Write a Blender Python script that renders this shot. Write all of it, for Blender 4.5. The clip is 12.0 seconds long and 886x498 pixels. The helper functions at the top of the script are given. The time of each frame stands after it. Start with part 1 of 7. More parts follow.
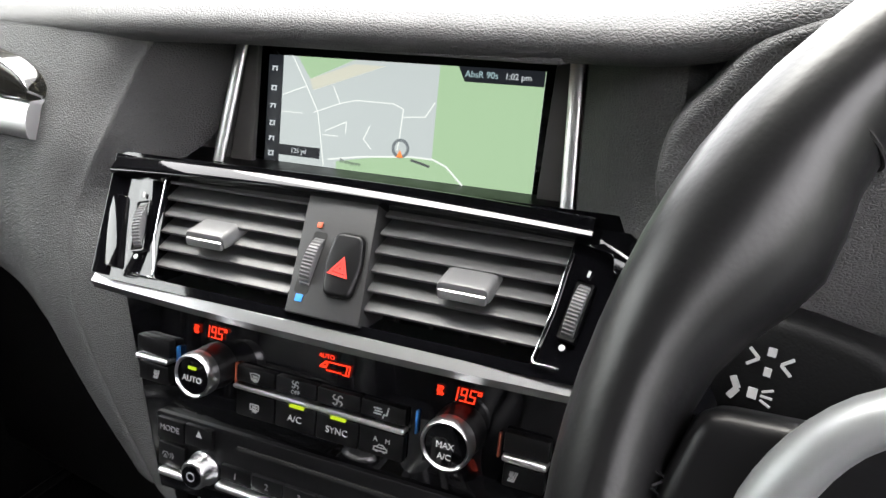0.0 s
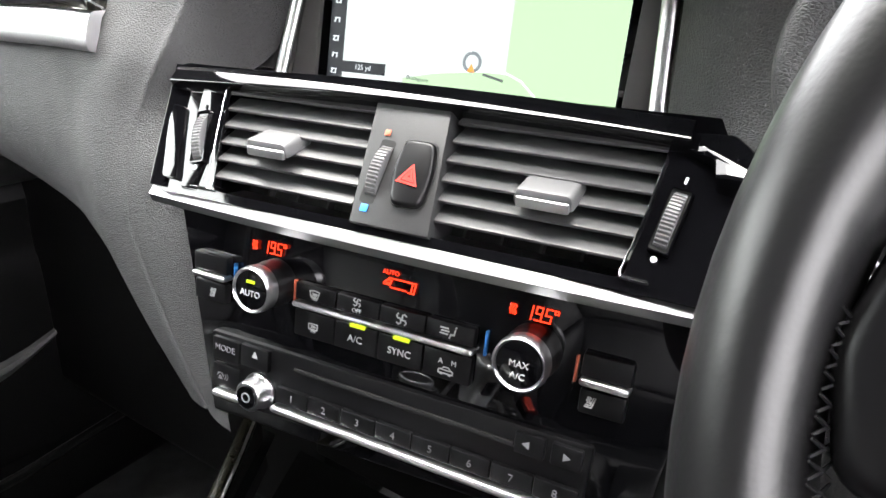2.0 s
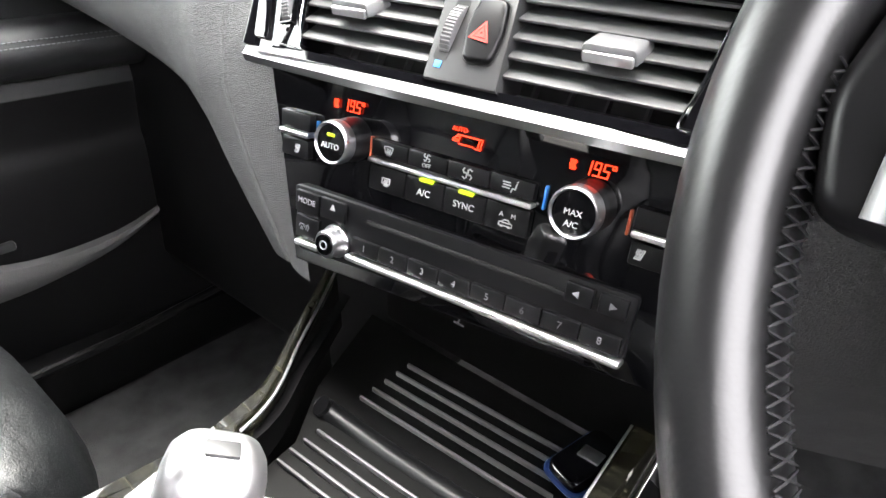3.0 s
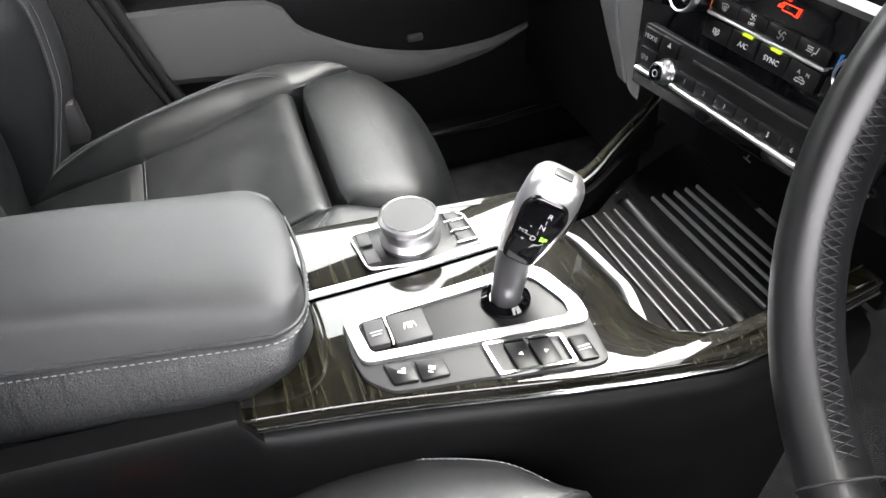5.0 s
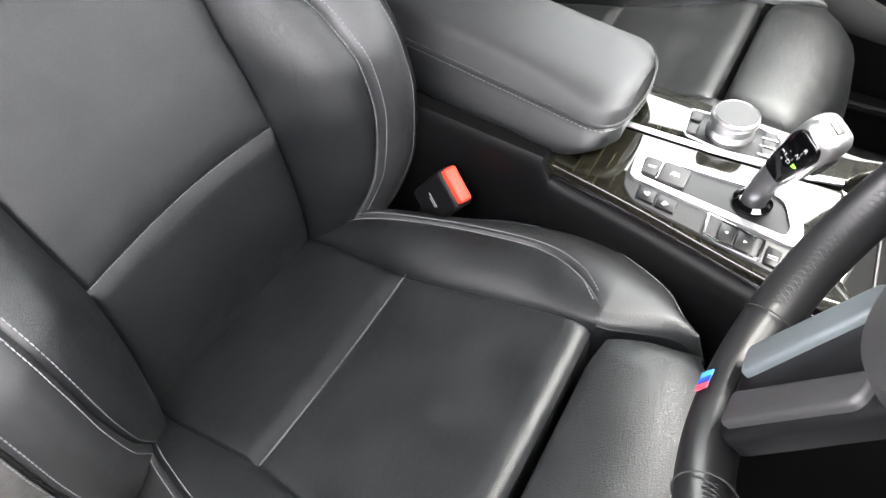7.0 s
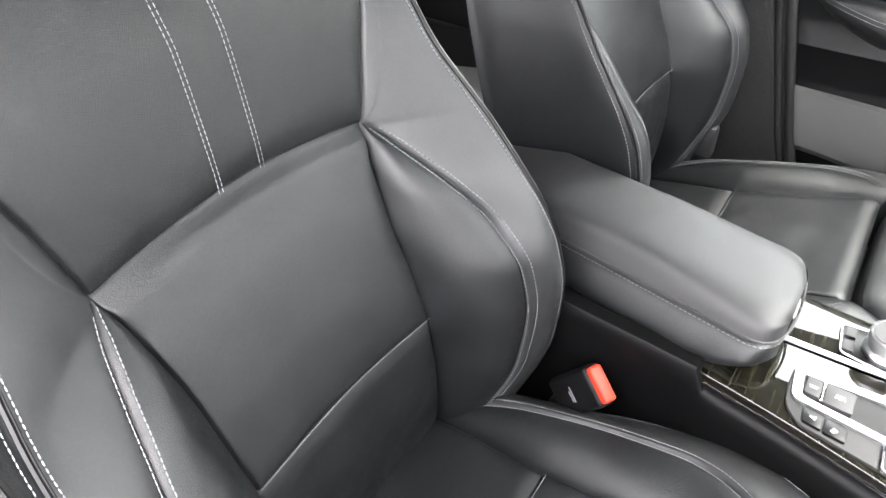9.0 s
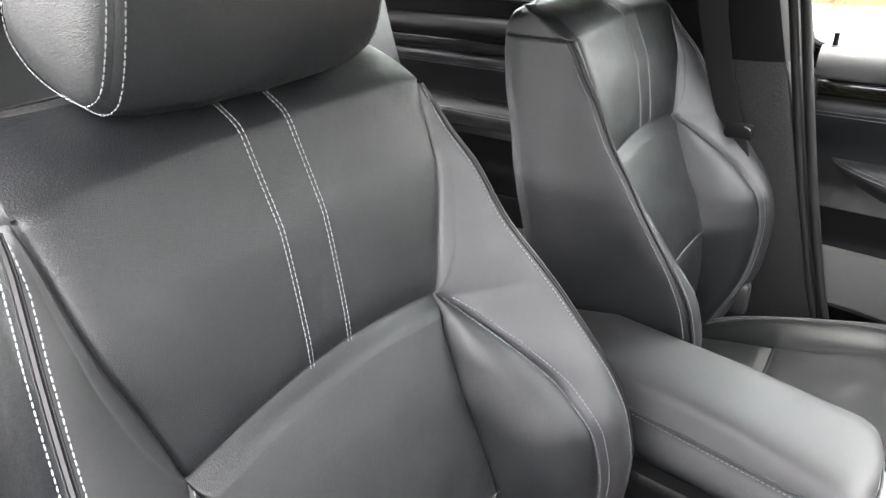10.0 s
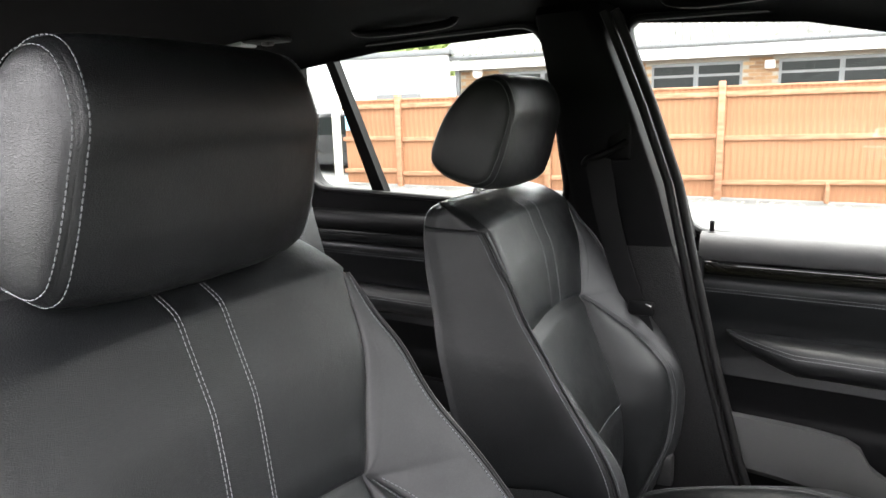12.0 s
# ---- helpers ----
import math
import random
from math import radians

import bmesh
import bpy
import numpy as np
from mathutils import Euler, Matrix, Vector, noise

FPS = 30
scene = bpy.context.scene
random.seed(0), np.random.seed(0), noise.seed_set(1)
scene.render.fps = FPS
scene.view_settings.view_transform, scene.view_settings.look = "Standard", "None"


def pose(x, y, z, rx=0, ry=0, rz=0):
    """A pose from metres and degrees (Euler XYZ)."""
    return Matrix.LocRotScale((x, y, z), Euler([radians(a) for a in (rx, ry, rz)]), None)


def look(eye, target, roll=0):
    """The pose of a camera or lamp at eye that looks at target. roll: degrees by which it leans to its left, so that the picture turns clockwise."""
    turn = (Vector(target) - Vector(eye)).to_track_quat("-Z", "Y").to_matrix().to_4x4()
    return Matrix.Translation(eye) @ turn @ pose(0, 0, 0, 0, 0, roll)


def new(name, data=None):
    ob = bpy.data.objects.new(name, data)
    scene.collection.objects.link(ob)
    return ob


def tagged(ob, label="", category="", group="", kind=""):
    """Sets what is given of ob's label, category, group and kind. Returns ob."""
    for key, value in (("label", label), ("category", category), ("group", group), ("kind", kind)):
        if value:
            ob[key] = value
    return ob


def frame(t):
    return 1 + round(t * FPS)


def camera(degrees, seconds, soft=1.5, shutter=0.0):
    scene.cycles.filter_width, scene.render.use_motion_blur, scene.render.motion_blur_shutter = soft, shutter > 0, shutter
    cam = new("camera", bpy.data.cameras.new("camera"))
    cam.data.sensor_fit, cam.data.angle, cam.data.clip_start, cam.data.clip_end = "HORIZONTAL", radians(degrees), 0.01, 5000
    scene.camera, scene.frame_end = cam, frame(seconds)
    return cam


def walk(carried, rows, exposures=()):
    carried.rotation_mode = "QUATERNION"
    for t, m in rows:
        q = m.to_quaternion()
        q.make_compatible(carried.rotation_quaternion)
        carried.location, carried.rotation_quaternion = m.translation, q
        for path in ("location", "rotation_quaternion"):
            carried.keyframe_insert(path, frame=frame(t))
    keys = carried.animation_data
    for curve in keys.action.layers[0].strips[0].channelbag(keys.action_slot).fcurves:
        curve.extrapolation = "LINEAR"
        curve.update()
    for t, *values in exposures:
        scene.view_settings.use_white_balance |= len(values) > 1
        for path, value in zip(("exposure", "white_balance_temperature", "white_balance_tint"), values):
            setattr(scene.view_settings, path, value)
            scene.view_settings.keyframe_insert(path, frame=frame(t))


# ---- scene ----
cam = camera(66.7, 12.0)
PATH = [
    (0, (0.217, -0.273, 1.22), (-0.697, 1.358, 0.512), 1.3),
    (0.5, (0.194, -0.256, 1.213), (-0.765, 1.351, 0.507), 1.3),
    (1, (0.193, -0.26, 1.218), (-0.756, 1.357, 0.522), 1.5),
    (1.5, (0.194, -0.265, 1.204), (-0.774, 1.337, 0.5), 1.5),
    (2, (0.198, -0.272, 1.176), (-0.809, 1.277, 0.41), 1.7),
    (2.5, (0.209, -0.278, 1.157), (-0.867, 1.167, 0.288), 1.7),
    (2.7, (0.216, -0.284, 1.147), (-0.892, 1.111, 0.239), 2.0),
    (4.3, (0.306, -0.374, 1.216), (-0.933, 0.486, -0.098), -2.1),
    (4.5, (0.321, -0.389, 1.22), (-0.991, 0.343, -0.101), -1.7),
    (5, (0.37, -0.397, 1.232), (-1.03, 0.039, -0.127), -2.9),
    (5.5, (0.452, -0.393, 1.267), (-1.013, -0.449, -0.093), -3.9),
    (6, (0.536, -0.339, 1.31), (-0.886, -0.684, -0.054), -3.1),
    (6.5, (0.588, -0.278, 1.333), (-0.66, -0.843, -0.125), -2.6),
    (6.7, (0.604, -0.261, 1.336), (-0.55, -0.893, -0.17), -2.7),
    (8.3, (0.611, -0.315, 1.381), (-0.415, -1.068, -0.161), -2.9),
    (8.5, (0.614, -0.338, 1.387), (-0.487, -1.149, -0.072), -2.9),
    (9, (0.626, -0.398, 1.414), (-0.622, -1.307, 0.142), -1.9),
    (9.5, (0.641, -0.436, 1.426), (-0.72, -1.405, 0.326), -1.7),
    (10, (0.664, -0.461, 1.442), (-0.781, -1.5, 0.529), -1.9),
    (10.5, (0.684, -0.461, 1.462), (-0.842, -1.561, 0.783), -1.8),
    (11, (0.705, -0.445, 1.466), (-0.887, -1.573, 1.024), -1.8),
    (11.5, (0.707, -0.442, 1.455), (-0.953, -1.49, 1.076), -1.9),
    (12, (0.703, -0.435, 1.449), (-1.02, -1.372, 1.054), -1.8),
]
EXPOSURES = [(0, 4.1), (0.5, 4.18), (1.5, 4.4), (2.1, 5.0), (2.7, 5.5), (4.3, 4.75), (6.7, 5.0), (8.5, 5.18), (9.5, 5.0), (10.4, 4.84), (11, 4.1), (12, 3.95)]
walk(cam, [(t, look(eye, target, roll)) for t, eye, target, roll in PATH], EXPOSURES)

# ---- light: bright overcast day ----
world = bpy.data.worlds.new("overcast_sky")
scene.world = world
world.use_nodes = True
wn, wl = world.node_tree.nodes, world.node_tree.links
sky = wn.new("ShaderNodeTexSky")
sky.sky_type, sky.sun_disc = "NISHITA", False
sky.sun_elevation, sky.sun_rotation = radians(72), radians(-45)
sky.air_density, sky.dust_density, sky.ozone_density = 1.0, 5.0, 1.0
soften = wn.new("ShaderNodeMix")
soften.data_type = "RGBA"
soften.inputs[0].default_value = 0.75
soften.inputs[7].default_value = (10.3, 9.8, 9.8, 1)
wl.new(sky.outputs[0], soften.inputs[6])
wl.new(soften.outputs[2], wn["Background"].inputs[0])
wn["Background"].inputs[1].default_value = 0.094
sun_data = bpy.data.lights.new("sun", "SUN")
sun_data.energy, sun_data.angle, sun_data.color = 1.2, radians(58), (1.0, 0.97, 0.93)
sun_ob = new("sun", sun_data)
sun_ob.matrix_world = look((-3, 3, 13), (0, 0, 0))


# ---- materials ----
def material(name, color, rough=0.5, metal=0.0, spec=0.5, coat=0.0):
    m = bpy.data.materials.new(name)
    m.use_nodes = True
    b = m.node_tree.nodes["Principled BSDF"]
    b.inputs["Base Color"].default_value = (*color, 1)
    b.inputs["Roughness"].default_value = rough
    b.inputs["Metallic"].default_value = metal
    b.inputs["Specular IOR Level"].default_value = spec
    b.inputs["Coat Weight"].default_value = coat
    b.inputs["Coat Roughness"].default_value = 0.03
    return m


def node(m, kind, **values):
    n = m.node_tree.nodes.new(kind)
    for key, value in values.items():
        n.inputs[key].default_value = value
    return n


def wire(m, a, b):
    m.node_tree.links.new(a, b)


def place(m, scale=(1, 1, 1)):
    c = m.node_tree.nodes.new("ShaderNodeTexCoord")
    k = m.node_tree.nodes.new("ShaderNodeMapping")
    k.inputs["Scale"].default_value = scale
    wire(m, c.outputs["Object"], k.inputs["Vector"])
    return k.outputs[0]


def vary(m, scale, dark, light, detail=4.0, stretch=(1, 1, 1)):
    """Two-tone noise on the base colour."""
    n = node(m, "ShaderNodeTexNoise", Scale=scale, Detail=detail)
    wire(m, place(m, stretch), n.inputs["Vector"])
    r = m.node_tree.nodes.new("ShaderNodeValToRGB")
    r.color_ramp.elements[0].position, r.color_ramp.elements[1].position = 0.3, 0.7
    r.color_ramp.elements[0].color, r.color_ramp.elements[1].color = (*dark, 1), (*light, 1)
    wire(m, n.outputs[0], r.inputs[0])
    wire(m, r.outputs[0], m.node_tree.nodes["Principled BSDF"].inputs["Base Color"])
    return r


def rough_noise(m, scale, low, high):
    n = node(m, "ShaderNodeTexNoise", Scale=scale, Detail=5.0)
    wire(m, place(m), n.inputs["Vector"])
    r = node(m, "ShaderNodeMapRange")
    r.inputs[1].default_value, r.inputs[2].default_value = 0.3, 0.7
    r.inputs[3].default_value, r.inputs[4].default_value = low, high
    wire(m, n.outputs[0], r.inputs[0])
    wire(m, r.outputs[0], m.node_tree.nodes["Principled BSDF"].inputs["Roughness"])


def sheen_noise(m, broad, fine, low, high):
    """Gloss that varies in worn patches and in the grain."""
    p = place(m)
    mix = m.node_tree.nodes.new("ShaderNodeMix")
    mix.inputs[0].default_value = 0.55
    for scale, socket in ((broad, 2), (fine, 3)):
        n = node(m, "ShaderNodeTexNoise", Scale=scale, Detail=4.0)
        wire(m, p, n.inputs["Vector"])
        wire(m, n.outputs[0], mix.inputs[socket])
    r = node(m, "ShaderNodeMapRange")
    r.inputs[1].default_value, r.inputs[2].default_value = 0.38, 0.62
    r.inputs[3].default_value, r.inputs[4].default_value = low, high
    wire(m, mix.outputs[0], r.inputs[0])
    wire(m, r.outputs[0], m.node_tree.nodes["Principled BSDF"].inputs["Roughness"])


def pebble(m, scale, strength, distance=0.0004, fold=0.0):
    """Fine pebbled grain, with soft creases where fold is set."""
    v = node(m, "ShaderNodeTexVoronoi", Scale=scale)
    v.feature = "SMOOTH_F1"
    n = node(m, "ShaderNodeTexNoise", Scale=scale * 0.6, Detail=4.0)
    p = place(m)
    wire(m, p, v.inputs["Vector"])
    wire(m, p, n.inputs["Vector"])
    add = m.node_tree.nodes.new("ShaderNodeMath")
    wire(m, v.outputs["Distance"], add.inputs[0])
    wire(m, n.outputs[0], add.inputs[1])
    b = node(m, "ShaderNodeBump", Strength=strength, Distance=distance)
    wire(m, add.outputs[0], b.inputs["Height"])
    last = b
    if fold:
        w = node(m, "ShaderNodeTexNoise", Scale=26.0, Detail=3.0, Distortion=0.6)
        wire(m, place(m, (1, 2.2, 1)), w.inputs["Vector"])
        c = node(m, "ShaderNodeBump", Strength=fold, Distance=0.003)
        wire(m, w.outputs[0], c.inputs["Height"])
        wire(m, b.outputs[0], c.inputs["Normal"])
        last = c
    wire(m, last.outputs[0], m.node_tree.nodes["Principled BSDF"].inputs["Normal"])


def grain(m, scale, strength, distance, fold):
    """Leather grain: small plump cells with fine creases between them, and soft folds."""
    p = place(m, (1, 1, 1.8))
    warp = node(m, "ShaderNodeTexNoise", Scale=scale * 0.5, Detail=2.0)
    wire(m, p, warp.inputs["Vector"])
    mix = node(m, "ShaderNodeMix")
    mix.data_type = "RGBA"
    mix.blend_type = "LINEAR_LIGHT"
    mix.inputs[0].default_value = 0.0016
    wire(m, p, mix.inputs[6])
    wire(m, warp.outputs["Color"], mix.inputs[7])
    v = node(m, "ShaderNodeTexVoronoi", Scale=scale)
    v.feature = "DISTANCE_TO_EDGE"
    wire(m, mix.outputs[2], v.inputs["Vector"])
    r = node(m, "ShaderNodeMapRange")
    r.inputs[2].default_value = 0.28
    wire(m, v.outputs["Distance"], r.inputs[0])
    b = node(m, "ShaderNodeBump", Strength=strength, Distance=distance)
    wire(m, r.outputs[0], b.inputs["Height"])
    w = node(m, "ShaderNodeTexNoise", Scale=26.0, Detail=3.0, Distortion=0.6)
    wire(m, place(m, (1, 2.2, 1)), w.inputs["Vector"])
    c = node(m, "ShaderNodeBump", Strength=fold, Distance=0.003)
    wire(m, w.outputs[0], c.inputs["Height"])
    wire(m, b.outputs[0], c.inputs["Normal"])
    wire(m, c.outputs[0], m.node_tree.nodes["Principled BSDF"].inputs["Normal"])


def mottle(m, dark, light):
    """Soft blotches of wear and a fine speckle in the grain on the base colour."""
    p = place(m)
    big = node(m, "ShaderNodeTexNoise", Scale=13.0, Detail=5.0, Roughness=0.62, Distortion=0.4)
    fine = node(m, "ShaderNodeTexNoise", Scale=420.0, Detail=3.0)
    for n in (big, fine):
        wire(m, p, n.inputs["Vector"])
    mix = m.node_tree.nodes.new("ShaderNodeMix")
    mix.inputs[0].default_value = 0.4
    wire(m, big.outputs[0], mix.inputs[2])
    wire(m, fine.outputs[0], mix.inputs[3])
    r = m.node_tree.nodes.new("ShaderNodeValToRGB")
    r.color_ramp.elements[0].position, r.color_ramp.elements[1].position = 0.36, 0.66
    r.color_ramp.elements[0].color, r.color_ramp.elements[1].color = (*dark, 1), (*light, 1)
    wire(m, mix.outputs[0], r.inputs[0])
    wire(m, r.outputs[0], m.node_tree.nodes["Principled BSDF"].inputs["Base Color"])


def glow(name, color, strength):
    m = material(name, (0, 0, 0), 0.4)
    b = m.node_tree.nodes["Principled BSDF"]
    b.inputs["Emission Color"].default_value = (*color, 1)
    b.inputs["Emission Strength"].default_value = strength
    return m


LEATHER = material("black_leather", (0.006, 0.007, 0.008), 0.4, spec=0.46)
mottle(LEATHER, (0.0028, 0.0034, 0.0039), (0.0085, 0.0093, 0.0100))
sheen_noise(LEATHER, 24, 480, 0.31, 0.50)
grain(LEATHER, 430, 0.28, 0.0005, 0.22)
LEATHER_SMOOTH = material("smooth_black_leather", (0.018, 0.019, 0.020), 0.44, spec=0.55)
mottle(LEATHER_SMOOTH, (0.0110, 0.0115, 0.0123), (0.0180, 0.0185, 0.0195))
sheen_noise(LEATHER_SMOOTH, 30, 620, 0.38, 0.52)
grain(LEATHER_SMOOTH, 700, 0.18, 0.0004, 0.14)
# base paler than the side leather: light on the armrest top is painted in
ARM_LEATHER = material("toplit_armrest_leather", (0.026, 0.0265, 0.0275), 0.52, spec=0.66)
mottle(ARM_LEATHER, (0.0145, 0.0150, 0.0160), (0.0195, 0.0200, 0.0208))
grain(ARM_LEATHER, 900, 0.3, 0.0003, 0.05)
WHEEL_LEATHER = material("wheel_leather", (0.006, 0.006, 0.0065), 0.34, spec=0.4)
pebble(WHEEL_LEATHER, 800, 0.12, 0.0003)
SOFT = material("soft_dash_plastic", (0.068, 0.068, 0.069), 0.6, spec=0.25)
grain(SOFT, 420, 0.62, 0.0007, 0.05)
rough_noise(SOFT, 40, 0.55, 0.66)
PILLAR_GRAIN = material("grained_pillar_plastic", (0.015, 0.015, 0.0155), 0.52, spec=0.28)
vary(PILLAR_GRAIN, 420, (0.004, 0.004, 0.0042), (0.016, 0.016, 0.0164))
pebble(PILLAR_GRAIN, 420, 0.9, 0.0008)
PILLAR_SMOOTH = material("smooth_pillar_plastic", (0.0045, 0.0045, 0.005), 0.55, spec=0.12)
pebble(PILLAR_SMOOTH, 900, 0.25, 0.0003)
HARD = material("hard_black_plastic", (0.0042, 0.0042, 0.0046), 0.5, spec=0.16)
pebble(HARD, 900, 0.3, 0.0003)
CONSOLE = material("moulded_console_plastic", (0.0028, 0.0028, 0.003), 0.42, spec=0.10)
pebble(CONSOLE, 900, 0.25, 0.0003)
SATIN_BLACK = material("satin_black_plastic", (0.004, 0.004, 0.0045), 0.32, spec=0.28)
rough_noise(SATIN_BLACK, 60, 0.28, 0.38)
SLAT = material("vent_slat_plastic", (0.032, 0.032, 0.033), 0.36)
rough_noise(SLAT, 80, 0.38, 0.48)
GLOSS = material("piano_black", (0.002, 0.002, 0.0025), 0.04, spec=0.55)
MATT_BLACK = material("matt_black_plastic", (0.003, 0.003, 0.003), 0.5, spec=0.08)
RUBBER = material("black_rubber", (0.008, 0.008, 0.008), 0.65, spec=0.3)
# base raised so that the light caught by the tray ribs is painted in
RIB = material("tray_rib_painted_glint", (0.075, 0.075, 0.076), 0.4, spec=0.6)
# near-black that stands in for the shade inside vents, slots and seams
GAP_SHADE = material("painted_gap_shade", (0.003, 0.003, 0.003), 0.8)
SILVER = material("satin_silver", (0.66, 0.66, 0.67), 0.36, 1.0)
rough_noise(SILVER, 200, 0.32, 0.4)
CHROME = material("bright_chrome", (0.82, 0.83, 0.84), 0.1, 1.0)
KNOB_CHROME = material("knob_chrome", (0.42, 0.42, 0.43), 0.28, 1.0)
VENT_TAB = material("vent_tab_plastic", (0.11, 0.11, 0.112), 0.36)
BLADE = material("blue_grey_satin", (0.085, 0.098, 0.104), 0.42, 0.3)
STRIP = material("dark_satin_silver", (0.30, 0.30, 0.305), 0.32, 1.0)
NECK = material("dark_satin_metal", (0.16, 0.16, 0.165), 0.3, 0.8)
GREY_TRIM = material("grey_metallic_paint", (0.20, 0.205, 0.21), 0.4, 0.5)
FIN_GREY = material("warm_grey_fin_plastic", (0.055, 0.053, 0.051), 0.5)
rough_noise(FIN_GREY, 60, 0.42, 0.55)
GREY_PANEL = material("dark_grey_panel", (0.020, 0.020, 0.0207), 0.5)
pebble(GREY_PANEL, 1200, 0.15, 0.0002)
THREAD = material("pale_thread", (0.135, 0.140, 0.145), 0.7)
WHITE_INK = material("white_ink", (0.42, 0.42, 0.42), 0.6)
GREY_INK = material("grey_ink", (0.18, 0.18, 0.19), 0.6)
RED_INK = material("red_enamel", (0.75, 0.05, 0.04), 0.35)
BLUE_INK = material("blue_ink", (0.03, 0.22, 0.62), 0.5)
ORANGE_INK = material("faded_red_ink", (0.45, 0.10, 0.05), 0.5)
RED_BUTTON = material("red_buckle_plastic", (0.50, 0.035, 0.018), 0.5, spec=0.3)
RED_GLOW = glow("red_display_segments", (1.0, 0.035, 0.01), 0.11)
GREEN_GLOW = glow("green_indicator", (0.55, 0.75, 0.02), 0.06)
FABRIC = material("black_headliner", (0.0028, 0.0028, 0.003), 0.95, spec=0.03)
pebble(FABRIC, 1500, 0.4, 0.0005)
CARPET = material("black_carpet", (0.04, 0.04, 0.0405), 1.0, spec=0.1)
vary(CARPET, 22, (0.045, 0.045, 0.0455), (0.080, 0.080, 0.0805), 6.0)
pebble(CARPET, 900, 0.9, 0.002)
BELT = material("seat_belt_webbing", (0.008, 0.008, 0.0085), 0.7, spec=0.2)
DOOR_GREY = material("grey_door_plastic", (0.085, 0.085, 0.084), 0.6)
pebble(DOOR_GREY, 600, 0.5, 0.0005)
WOOD = material("dark_oak_veneer", (0.03, 0.03, 0.02), 0.35, coat=1.0)
ramp = vary(WOOD, 13, (0.0012, 0.0011, 0.0008), (0.0145, 0.0136, 0.0082), 7.0, (1.0, 26.0, 26.0))
ramp.color_ramp.elements[0].position, ramp.color_ramp.elements[1].position = 0.40, 0.68
WOOD.node_tree.nodes["Principled BSDF"].inputs["Roughness"].default_value = 0.4
WOOD.node_tree.nodes["Principled BSDF"].inputs["Specular IOR Level"].default_value = 0.05
WOOD.node_tree.nodes["Principled BSDF"].inputs["Coat IOR"].default_value = 1.5
GLASS = bpy.data.materials.new("window_glass")
GLASS.use_nodes = True
GLASS.node_tree.nodes.remove(GLASS.node_tree.nodes["Principled BSDF"])
clear = GLASS.node_tree.nodes.new("ShaderNodeBsdfTransparent")
clear.inputs[0].default_value = (0.92, 0.95, 0.93, 1)
shine = GLASS.node_tree.nodes.new("ShaderNodeBsdfGlossy")
shine.inputs["Roughness"].default_value = 0.0
blend = GLASS.node_tree.nodes.new("ShaderNodeMixShader")
blend.inputs[0].default_value = 0.05
wire(GLASS, clear.outputs[0], blend.inputs[1])
wire(GLASS, shine.outputs[0], blend.inputs[2])
wire(GLASS, blend.outputs[0], GLASS.node_tree.nodes["Material Output"].inputs[0])

WINDSCREEN = bpy.data.materials.new("tinted_windscreen")
WINDSCREEN.use_nodes = True
WINDSCREEN.node_tree.nodes.remove(WINDSCREEN.node_tree.nodes["Principled BSDF"])
tint = WINDSCREEN.node_tree.nodes.new("ShaderNodeBsdfTransparent")
tint.inputs[0].default_value = (0.65, 0.67, 0.66, 1)
wire(WINDSCREEN, tint.outputs[0], WINDSCREEN.node_tree.nodes["Material Output"].inputs[0])


# ---- building helpers ----
def thing(name, loc, label, category, group="", kind=""):
    e = new(name)
    e.location = loc
    e.empty_display_size = 0.05
    return tagged(e, label, category, group, kind)


def hang(ob, parent):
    ob.parent = parent
    if parent.parent is None:
        ob.matrix_parent_inverse = Matrix.Translation(-parent.location)


def solid(name, bm, mat, smooth=True):
    """A bmesh as a mesh object of its own."""
    me = bpy.data.meshes.new(name)
    bmesh.ops.recalc_face_normals(bm, faces=bm.faces[:])
    bm.to_mesh(me)
    bm.free()
    me.materials.append(mat)
    if smooth:
        me.shade_smooth()
        me.set_sharp_from_angle(angle=radians(38))
    return new(name, me)


def part(name, bm, mat, parent, label="", smooth=True, kind=""):
    ob = solid(name, bm, mat, smooth)
    hang(ob, parent)
    if label or kind:
        tagged(ob, label, kind=kind)
    return ob


def whole(name, bm, mat, label, category, kind="", group="", smooth=True):
    return tagged(solid(name, bm, mat, smooth), label, category, group, kind)


def box(size, at=(0, 0, 0), bevel=0.0, m=None, segs=2, taper=0.0):
    """A bevelled box; taper draws in its far y end."""
    bm = bmesh.new()
    bmesh.ops.create_cube(bm, size=1)
    bmesh.ops.scale(bm, vec=size, verts=bm.verts)
    if bevel:
        bmesh.ops.bevel(bm, geom=bm.edges[:], offset=min(bevel, min(size) * 0.49), segments=segs, affect="EDGES", profile=0.5)
    bmesh.ops.translate(bm, vec=at, verts=bm.verts)
    if m:
        bm.transform(m)
    return bm


def join(*parts):
    bm = bmesh.new()
    for p in parts:
        me = bpy.data.meshes.new("join")
        p.to_mesh(me)
        p.free()
        bm.from_mesh(me)
        bpy.data.meshes.remove(me)
    return bm


